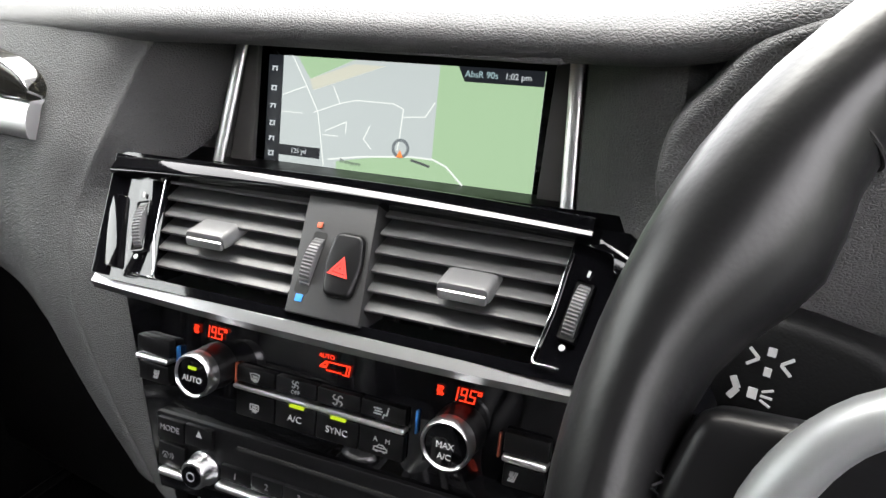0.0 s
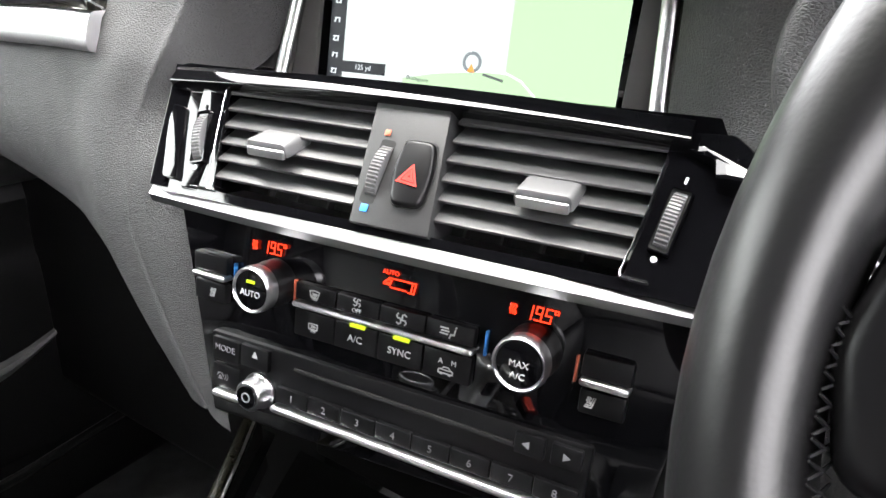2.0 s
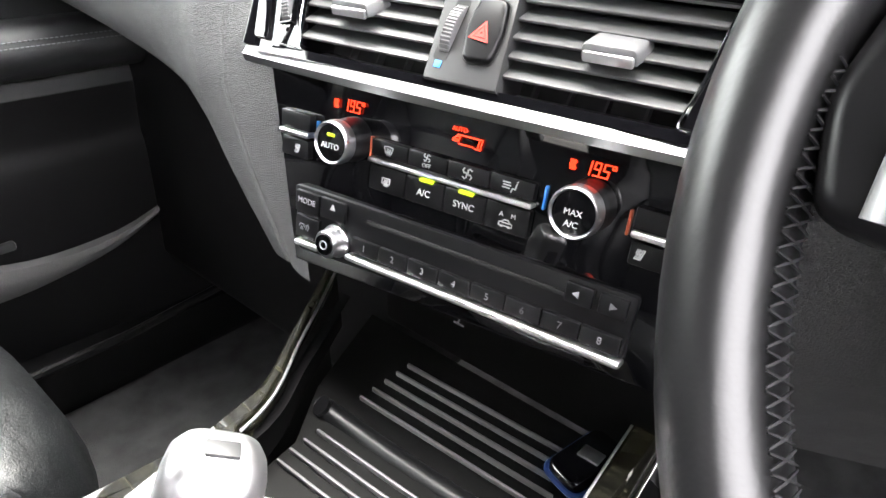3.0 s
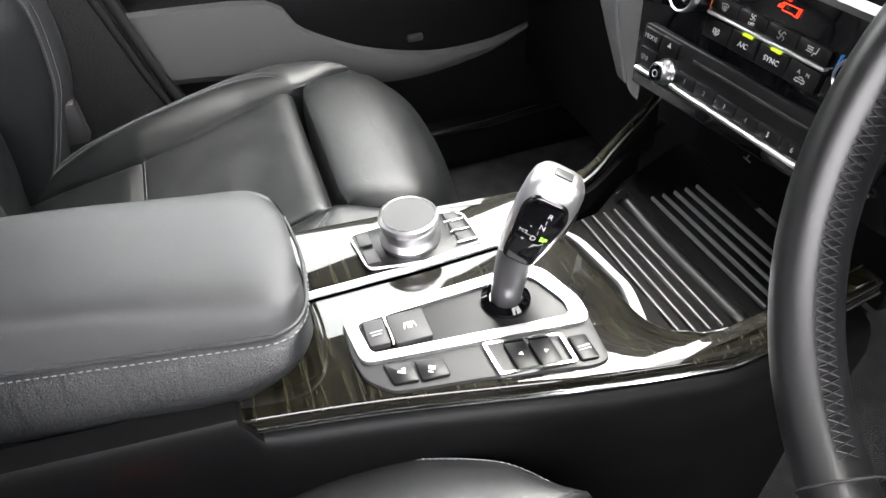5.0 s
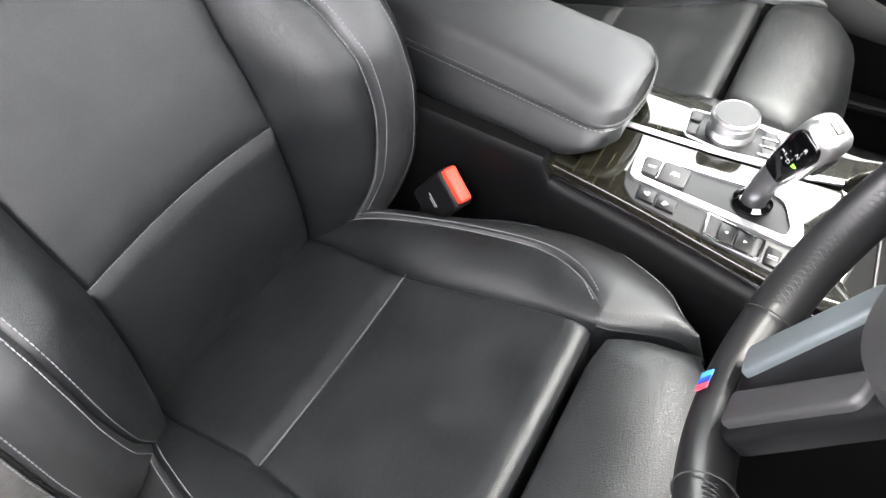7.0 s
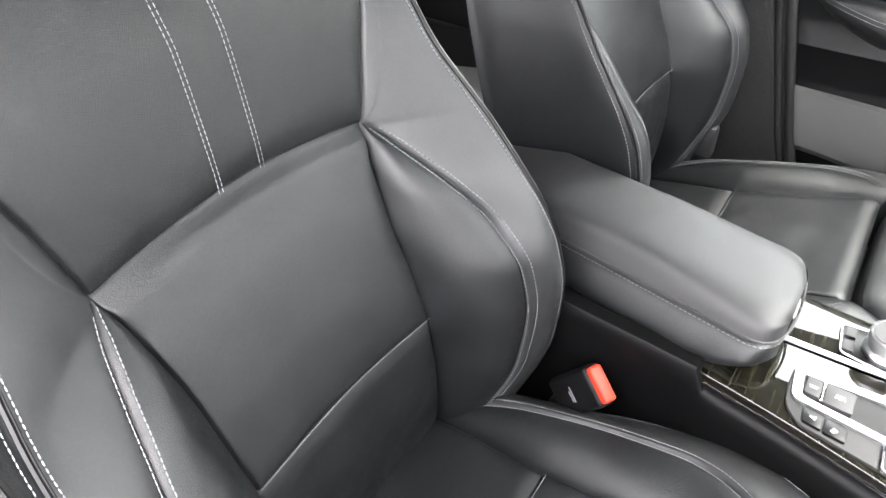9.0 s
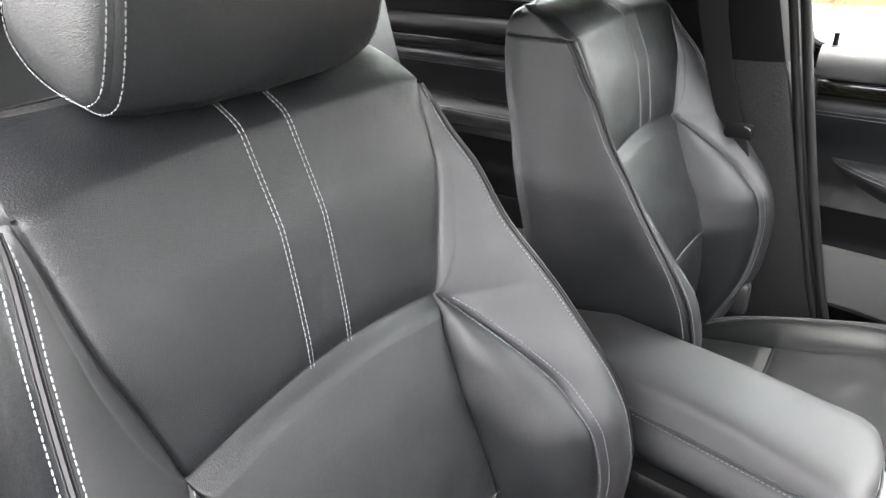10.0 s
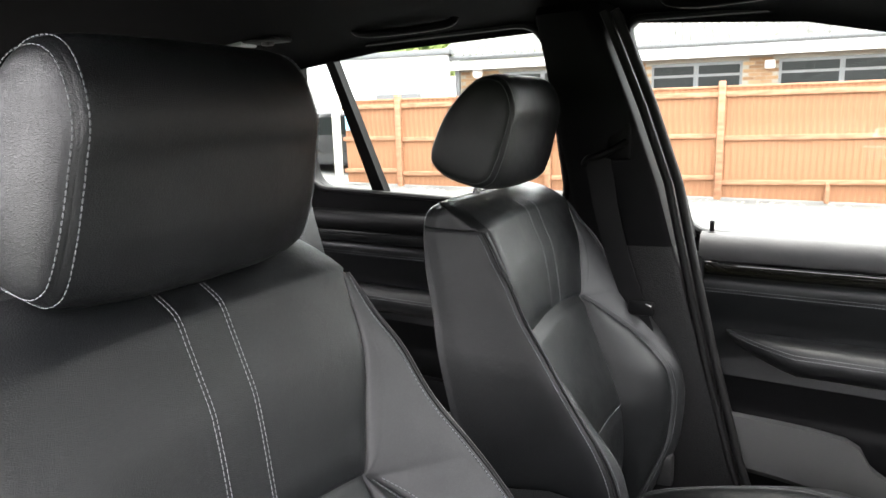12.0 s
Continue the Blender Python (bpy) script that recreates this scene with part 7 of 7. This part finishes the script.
part("lock_pin", lathe([(0.013, 0), (0.012, 0.003), (0.005, 0.004), (0.0045, 0.022), (0.0055, 0.026), (0.001, 0.028)], Matrix.Translation((-0.815, -0.605, 1.181)) @ Matrix.Rotation(radians(90), 4, "X")), HARD, fd, "black lock pin")
part("sill", box((0.10, 1.8, 0.10), (-0.79, -0.2, 0.42), 0.02), HARD, fd, "black sill")
part("sill_lip", tube([(-0.735, -0.5, 0.475), (-0.735, 0.05, 0.475), (-0.735, 0.22, 0.49), (-0.74, 0.33, 0.55)], 0.008, 8), SATIN_BLACK, fd)

# rear of the cabin
rear_bench = thing("rear_bench", (-0.05, -1.5, 0.5), "black leather rear bench with headrests", "seat")
bench_rows = []
for x in np.linspace(-0.66, 0.60, 24):
    k = math.cos((x + 0.05) / 0.62 * math.pi * 2) * 0.012
    bench_rows.append([Vector((x, y + k, z)) for y, z in ((-1.00, 0.60), (-0.98, 0.70), (-1.10, 0.735), (-1.38, 0.70), (-1.45, 0.72), (-1.50, 0.95), (-1.56, 1.18), (-1.585, 1.29), (-1.61, 1.325), (-1.66, 1.32), (-1.69, 1.28), (-1.69, 0.6))])
part("bench_cover", loft([smooth_line(r, 4) for r in bench_rows], closed=False), LEATHER, rear_bench)
for x in (-0.44, 0.015, 0.46):
    hr = []
    for dx, s in ((-0.115, 0.75), (-0.112, 0.92), (-0.10, 0.99), (-0.05, 1.0), (0.05, 1.0), (0.10, 0.99), (0.112, 0.92), (0.115, 0.75)):
        hr.append([Vector((x + dx, -1.625 + a * s, 1.372 + b * s)) for a, b in ((0.03, -0.055), (0.04, 0.0), (0.03, 0.045), (0.0, 0.06), (-0.035, 0.045), (-0.04, -0.03), (-0.01, -0.06))])
    part("headrest", loft([smooth_line(r, 3, closed=True) for r in hr], caps=True), LEATHER, rear_bench)
pts = [Vector((x, -1.548, 1.165)) for x in np.linspace(0.05, 0.58, 40)]
part("stitching", stitches(pts, [Vector((0, 1, 0.2))] * 40), THREAD, rear_bench, kind="stuff")
# tailgate frame with its window, and the driver's side rear wall
whole("wall_rear", join(box((1.36, 0.05, 1.00), (-0.10, -2.10, 0.855), 0.01), box((0.10, 0.05, 0.42), (-0.73, -2.10, 1.48), 0.01), box((0.10, 0.05, 0.42), (0.54, -2.10, 1.48), 0.01)), HARD, "black tailgate trim below the rear window", "tailgate", "structure")
whole("wall_driver_side", join(box((0.05, 1.48, 0.82), (0.76, -1.37, 0.77), 0.01), box((0.05, 0.12, 0.44), (0.74, -0.92, 1.39), 0.01), box((0.05, 0.40, 0.44), (0.74, -1.90, 1.39), 0.01)), HARD, "black rear door trim on the driver's side", "car door", "structure")
# unseen panel in the driver's door opening, added to limit the light there
whole("wall_driver_light_block", join(box((0.06, 1.24, 0.78), (0.80, -0.02, 0.75), 0.02), box((0.05, 0.40, 0.50), (0.795, 0.40, 1.39), 0.02)), HARD, "unseen black panel added to limit light from the driver's side", "car door", "structure")
ws = loft([[Vector((x * (1 - 0.14 * t), 0.72 - 0.98 * t, 1.09 + 0.50 * t + 0.02 * math.sin(math.pi * t) - 0.02 * (x / 0.7) ** 2)) for x in np.linspace(-0.78, 0.72, 9)] for t in np.linspace(0, 1, 7)], closed=False)
whole("window_3", ws, WINDSCREEN, "lightly tinted windscreen", "window", "structure")
whole("wall_footwell", box((1.56, 0.04, 0.80), (-0.04, 0.62, 0.72), 0.01), CARPET, "black carpeted bulkhead", "wall", "structure")
whole("wall_pillar_left", tube([(-0.82, 0.55, 1.12), (-0.73, 0.15, 1.40), (-0.66, -0.25, 1.56)], 0.035, 10), FABRIC, "black windscreen pillar trim", "car pillar", "structure")
whole("wall_pillar_right", tube([(0.74, 0.55, 1.12), (0.68, 0.15, 1.40), (0.62, -0.25, 1.56)], 0.035, 10), FABRIC, "black windscreen pillar trim", "car pillar", "structure")
# roof fittings
lamp = thing("reading_lamp", (-0.50, -1.60, 1.61), "small clear reading lamp with a switch in the headliner", "lamp")
part("lamp_lens", box((0.05, 0.09, 0.014), (-0.505, -1.625, 1.618), 0.004), material("lamp_lens", (0.55, 0.57, 0.58), 0.2), lamp, "clear lens")
part("lamp_bezel", box((0.062, 0.19, 0.012), (-0.512, -1.58, 1.624), 0.005), HARD, lamp)
part("lamp_switch", box((0.02, 0.024, 0.014), (-0.51, -1.53, 1.618), 0.003), GREY_PANEL, lamp)
def grab_handle(y0, y1, x, z, label):
    g = thing("grab_handle", (x, (y0 + y1) / 2, z), label, "handle", "grab handles")
    part("grab_bar", tube(smooth_line([(x - 0.025, y0, z + 0.030), (x - 0.015, y0 + 0.01, z + 0.009), (x - 0.005, y0 + 0.06, z), (x, y1 - 0.09, z), (x, y1 - 0.01, z + 0.006), (x - 0.005, y1, z + 0.027)], 5), 0.009, 10), MATT_BLACK, g)
    for y in (y0, y1):
        part("grab_foot", box((0.03, 0.035, 0.02), (x - 0.022, y, z + 0.028), 0.006), MATT_BLACK, g)


grab_handle(-1.37, -1.10, -0.60, 1.628, "black folding grab handle above the rear window")
grab_handle(-0.68, -0.47, -0.575, 1.622, "black folding grab handle above the front window")




# ---- outside ----
ASPHALT = material("pale_worn_asphalt", (0.09, 0.09, 0.088), 0.9)
vary(ASPHALT, 2.2, (0.074, 0.074, 0.073), (0.124, 0.123, 0.118), 8.0)
pebble(ASPHALT, 60, 0.5, 0.01)
FENCE = material("orange_brown_fence_wood", (0.40, 0.17, 0.07), 0.75)
vary(FENCE, 3.0, (0.195, 0.084, 0.038), (0.325, 0.160, 0.080), 8.0, (6.0, 6.0, 0.7))
RAIL = material("weathered_fence_rail", (0.46, 0.24, 0.13), 0.75)
vary(RAIL, 5.0, (0.21, 0.092, 0.046), (0.36, 0.19, 0.11), 8.0, (1.0, 1.0, 5.0))
CONCRETE = material("pale_concrete_post", (0.50, 0.47, 0.42), 0.9)
vary(CONCRETE, 12, (0.42, 0.40, 0.36), (0.56, 0.53, 0.48))
BRICK = material("buff_brick", (0.42, 0.27, 0.15), 0.85)
MORTAR = material("mortar", (0.26, 0.24, 0.20), 0.95)
WHITE_WALL = material("white_render", (0.80, 0.80, 0.79), 0.8)
vary(WHITE_WALL, 1.5, (0.62, 0.62, 0.61), (0.72, 0.72, 0.71))
CLAD = material("white_cladding", (0.48, 0.47, 0.44), 0.7)
vary(CLAD, 3, (0.100, 0.098, 0.090), (0.140, 0.137, 0.128), 6.0, (0.3, 1, 6))
SHEET = material("grey_fibre_cement_sheet", (0.42, 0.42, 0.41), 0.85)
vary(SHEET, 6, (0.035, 0.035, 0.030), (0.17, 0.17, 0.16), 8.0)
UPVC = material("white_fascia_board", (0.80, 0.80, 0.80), 0.5)
WFRAME = material("grey_window_frame", (0.12, 0.125, 0.13), 0.4)
PANE = material("dark_window_pane", (0.012, 0.014, 0.014), 0.05, spec=0.1)
LEAF = material("bright_spring_leaves", (0.16, 0.22, 0.05), 0.7)
vary(LEAF, 1.2, (0.09, 0.13, 0.03), (0.24, 0.30, 0.08))


def ground_z(y):
    return -0.036 * (y + 1.65)


g = bmesh.new()
g.faces.new([g.verts.new((x, y, ground_z(y) if abs(y) < 60 else ground_z(60 * (1 if y > 0 else -1)))) for x, y in ((-400, -60), (400, -60), (400, 60), (-400, 60))])
for s in (-1, 1):
    g.faces.new([g.verts.new((x, y, ground_z(60 * s))) for x, y in ((-400, 60 * s), (400, 60 * s), (400, 400 * s), (-400, 400 * s))])
bmesh.ops.remove_doubles(g, verts=g.verts, dist=0.001)
whole("ground", g, ASPHALT, "pale worn asphalt yard", "ground", "structure", smooth=False)

# fence: a line from far left to the right
F0, FD = Vector((-10.55, -1.645, 0)), Vector((0.177, -0.984, 0)).normalized()
FN = Vector((0.984, 0.177, 0)).normalized()
TOP = 1.70
fence = thing("fence", (-10.3, -2, 0), "orange-brown close-board timber fence with posts and rails", "fence")
FM = Matrix((FD, FN, Vector((0, 0, 1)))).transposed().to_4x4()
FM.translation = F0


def fence_at(d):
    return ground_z((F0 + FD * d).y)


BOARD = box((0.098, 0.018, 1.0), (0, 0, 0.5), 0.004, None, 1)
board_me = bpy.data.meshes.new("board")
BOARD.to_mesh(board_me)
BOARD.free()
board_me.materials.append(FENCE)
FIRST, LAST = -7.95, 6.4
d, k = FIRST, 0
while d < LAST:
    zb = fence_at(d) + 0.03
    ob = new("board", board_me)
    hang(ob, fence)
    tilt = 4.0
    ob.matrix_basis = FM @ Matrix.Translation((d, -0.05, zb)) @ Matrix.Rotation(radians(tilt), 4, "Z") @ Matrix.Diagonal((1, 1, TOP - zb + random.uniform(-0.004, 0.004), 1))
    d += 0.092
    k += 1
for dd in (-7.95, -5.30, -2.65, 0.0, 2.65, 5.30):
    part("fence_post", box((0.10, 0.10, TOP + 0.10 - fence_at(dd)), (dd, 0.0, (TOP + 0.10 + fence_at(dd)) / 2), 0.008, FM), RAIL, fence, "square timber post")
for lo, hi in ((-7.9, -5.35), (-5.25, -2.7), (-2.6, -0.05), (0.05, 2.6), (2.7, 5.25), (5.35, 6.4)):
    for z in (0.30, 0.96, 1.60):
        slope = fence_at(hi) - fence_at(lo)
        zz = z + (fence_at((lo + hi) / 2) * (1.6 - z) / 1.6)
        part("fence_rail", box((hi - lo, 0.05, 0.075), ((lo + hi) / 2, -0.012, zz), 0.01, FM), RAIL, fence, "pale worn rail")
    part("fence_cap", box((hi - lo + 0.08, 0.07, 0.035), ((lo + hi) / 2, -0.05, TOP + 0.012), 0.006, FM), RAIL, fence)
part("gravel_board", box((0.06, 0.06, 0.34), (-1.52, 0.0, 0.17 - 0.05), 0.006, FM), RAIL, fence)
part("end_post", box((0.12, 0.12, 1.78), (6.52, 0.0, 0.17 + 0.80), 0.01, FM), CONCRETE, fence, "pale concrete end post")
part("notice", box((0.28, 0.02, 0.36), (6.18, 0.03, 1.38), 0.0, FM), material("blue_notice", (0.25, 0.50, 0.58), 0.5), fence, "small blue and white notice")
debris = bmesh.new()
for i in range(160):
    dd = random.uniform(-6, 5)
    s = random.uniform(0.008, 0.03)
    p = FM @ Vector((dd, random.uniform(0.1, 0.5), fence_at(dd) + s * 0.3))
    b = bmesh.ops.create_icosphere(debris, subdivisions=1, radius=s, matrix=Matrix.Translation(p) @ Matrix.Diagonal((1, 1, 0.4, 1)))
whole("litter_leaves", debris, material("dry_leaf_litter", (0.45, 0.40, 0.33), 0.9), "scattered dry leaves along the foot of the fence", "leaves", "stuff")

# brick building behind the fence
hall = thing("brick_hall", (-16, -2, 0), "low buff brick building with grey corrugated roof", "building")
BX = Matrix((FD, FN, Vector((0, 0, 1)))).transposed().to_4x4()
BX.translation = F0 - FN * 4.2
part("wall", box((22.0, 0.2, 2.55), (-5.6, -0.1, 1.25), 0.0, BX), MORTAR, hall, "brick wall with pale mortar")
part("fascia_board", box((22.6, 0.06, 0.20), (-5.6, 0.32, 2.50), 0.01, BX), UPVC, hall, "white fascia board")
part("gutter", tube([BX @ Vector((-17, 0.42, 2.66)), BX @ Vector((5.7, 0.42, 2.66))], 0.06, 8), WFRAME, hall, "grey gutter")
rows = []
for x in np.linspace(-17.0, 5.75, 620):
    w = 0.045 * math.sin(x / 0.146 * 2 * math.pi)
    rows.append([BX @ Vector((x, 0.48 - t, 2.70 + t * 0.36 + w)) for t in (0.0, 1.2, 2.4, 4.4)])
part("corrugated_roof", loft(rows, closed=False), SHEET, hall, "grey corrugated roof with moss")
for x0, x1, n in ((-3.6, -1.34, 2), (-0.66, 1.12, 2), (2.55, 4.35, 2), (-8.9, -5.0, 3)):
    win = part("window", box((x1 - x0, 0.06, 0.78), ((x0 + x1) / 2, 0.0, 1.93), 0.0, BX), WFRAME, hall, "grey framed window")
    for i in range(n):
        w = (x1 - x0) / n
        xc = x0 + w * (i + 0.5)
        part("pane", box((w - 0.10, 0.02, 0.42), (xc, 0.032, 1.82), 0.0, BX), PANE, win)
        part("pane", box((w - 0.10, 0.02, 0.17), (xc, 0.032, 2.17), 0.0, BX), PANE, win)
for x, z in ((-4.35, 2.05), (-1.16, 2.22)):
    part("wall_lamp", box((0.18, 0.12, 0.16), (x, 0.08, z), 0.02, BX), UPVC, hall, "small white wall lamp")
part("round_lamp", lathe([(0.12, 0), (0.12, 0.06), (0.08, 0.10), (0.01, 0.11)], BX @ Matrix.Translation((4.95, 0.0, 2.33)) @ Matrix.Rotation(0, 4, "X")), UPVC, hall, "round white wall lamp")
part("end_post", box((0.10, 0.10, 2.6), (5.42, 0.06, 1.3), 0.0, BX), WFRAME, hall)
# bricks that can be told apart
brick_bm = box((0.215, 0.02, 0.065), (0, 0, 0), 0.004, None, 1)
brick_me = bpy.data.meshes.new("brick")
brick_bm.to_mesh(brick_me)
brick_bm.free()
bi = BRICK.node_tree.nodes.new("ShaderNodeObjectInfo")
ramp = BRICK.node_tree.nodes.new("ShaderNodeValToRGB")
ramp.color_ramp.elements[0].color, ramp.color_ramp.elements[1].color = (0.18, 0.10, 0.05, 1), (0.34, 0.22, 0.12, 1)
wire(BRICK, bi.outputs["Random"], ramp.inputs[0])
wire(BRICK, ramp.outputs[0], BRICK.node_tree.nodes["Principled BSDF"].inputs["Base Color"])
brick_me.materials.append(BRICK)
spans = [(-1.32, -0.68), (1.14, 2.53), (4.37, 5.36)]
count = 0
for row in range(10):
    z = 1.66 + row * 0.075
    for a, b in spans:
        x = a + 0.09 + (0.1125 if row % 2 else 0)
        while x < b - 0.06 and count < 295:
            ob = new("brick", brick_me)
            hang(ob, hall)
            ob.matrix_basis = BX @ Matrix.Translation((x, 0.004, z))
            x += 0.225
            count += 1
# white rendered building to its side
white = thing("white_building", (-14, -9, 0), "plain white rendered building with a dark roof edge", "building")
WB = Matrix((FD, FN, Vector((0, 0, 1)))).transposed().to_4x4()
WB.translation = F0 - FN * 3.6
part("wall", box((9.0, 0.2, 2.75), (10.0, -0.1, 1.37), 0.0, WB), WHITE_WALL, white, "white rendered wall")
part("roof_edge", box((9.2, 0.35, 0.12), (10.0, -0.1, 2.80), 0.01, WB), WFRAME, white, "dark roof edge")
part("lower_opening", box((1.1, 0.05, 0.12), (6.7, 0.02, 1.86), 0.0, WB), WFRAME, white, "dark slot")
icon([(-0.06, 0.02, 0.14, 0.03, 25), (0.06, 0.02, 0.14, 0.03, -25), (0.10, -0.06, 0.03, 0.10, 10)], WB @ Matrix.Translation((7.3, 0.02, 2.28)) @ Matrix.Rotation(radians(180), 4, "Z"), GREY_INK, white, 0.01)

# clad building seen through the rear window
clad = thing("clad_building", (-3.0, -11.0, 0), "white building clad in horizontal boards", "building")
for i in range(18):
    lean = Matrix.Translation((-3.0, -11.0, 0.60 + i * 0.16)) @ Matrix.Rotation(radians(8), 4, "X")
    part("board", box((9.0, 0.03, 0.185), (0, 0, 0), 0.006, lean), CLAD, clad)
part("wall", box((9.0, 0.2, 3.6), (-3.0, -11.15, 1.8), 0.0), MORTAR, clad)

# parked dark car at the fence end
car = thing("parked_car", (-11.5, -9.6, 0.3), "dark parked estate car beyond the fence end", "car")
PAINT = material("dark_car_paint", (0.012, 0.013, 0.015), 0.2, coat=1.0)
prof = [(-2.1, 0.35), (-2.15, 0.72), (-1.9, 0.86), (-1.2, 0.95), (-0.6, 1.38), (0.3, 1.46), (1.3, 1.40), (1.9, 1.0), (2.1, 0.8), (2.1, 0.35)]
CM = Matrix.Translation((-11.6, -9.75, 0.30)) @ Matrix.Rotation(radians(96), 4, "Z")
part("body", prism(rounded(prof, 0.12, 4), 1.75, CM @ Matrix.Translation((0, -0.875, -0.2)), 0.06, 3), PAINT, car)
part("side_glass", prism(rounded([(-1.0, 0.96), (-0.5, 1.33), (1.2, 1.36), (1.6, 1.0)], 0.05, 3), 0.02, CM @ Matrix.Translation((0, -0.885, -0.2))), PANE, car)
part("front_glass", box((0.05, 1.4, 0.5), (-0.92, 0, 0.98), 0.0, CM), PANE, car)
for x in (-1.35, 1.35):
    for y in (-0.80, 0.80):
        wh = part("wheel", lathe([(0.33, -0.1), (0.33, 0.1), (0.2, 0.11), (0.01, 0.10)], CM @ Matrix.Translation((x, y, 0.10)), 24), HARD, car)
part("plate", box((0.02, 0.5, 0.11), (-2.16, 0, 0.42), 0.0, CM), UPVC, car, "blank white plate")

# trees over the roofs
def tree(x, y, h, r, n):
    t = thing("tree", (x, y, 0), "broad green tree above the roofs", "tree", "trees behind the roofs")
    part("trunk", tube([(x, y, -0.2), (x + 0.1, y, h * 0.4), (x, y + 0.2, h * 0.7)], [0.25, 0.2, 0.1], 8), RAIL, t)
    verts, faces = [], []
    for i in range(n):
        while True:
            p = Vector((random.uniform(-1, 1), random.uniform(-1, 1), random.uniform(-0.8, 1)))
            if 0.35 < p.length < 1 + 0.15 * noise.noise(p * 3):
                break
        c = Vector((x, y, h * 0.72)) + Vector((p.x * r, p.y * r, p.z * h * 0.32))
        s = random.uniform(0.10, 0.22)
        a, b = Vector((random.gauss(0, 1), random.gauss(0, 1), random.gauss(0, 1))).normalized(), Vector((random.gauss(0, 1), random.gauss(0, 1), random.gauss(0, 1))).normalized()
        o = len(verts)
        verts += [c + a * s, c + b * s * 0.6, c - a * s, c - b * s * 0.6]
        faces.append((o, o + 1, o + 2, o + 3))
    me = bpy.data.meshes.new("crown")
    me.from_pydata(verts, [], faces)
    me.materials.append(LEAF)
    ob = new("crown", me)
    hang(ob, t)
    return t


for x, y, h, r in ((-24, -13.5, 6.3, 3.0), (-25, -10, 6.0, 2.8), (-26, -17, 6.6, 3.0)):
    tree(x, y, h, r, 3500)


# unseen wall ahead of the car, added to cut low light through the windscreen
whole("wall_light_block_front", box((44.0, 0.3, 2.6), (-4.0, 11.0, 0.7), 0.02), MORTAR, "plain dull unseen wall added to cut the light from ahead", "wall", "structure")
# unseen green block, added to hold back light from the driver's side
SIDE_BLOCK = material("dull_green_light_block", (0.05, 0.065, 0.04), 0.9)
vary(SIDE_BLOCK, 3.0, (0.05, 0.065, 0.04), (0.10, 0.12, 0.08))
whole("wall_light_block_side", box((0.5, 36.0, 2.4), (5.4, -1.5, 0.8), 0.02), SIDE_BLOCK, "plain green unseen block added to cut light from the driver's side", "hedge", "structure")
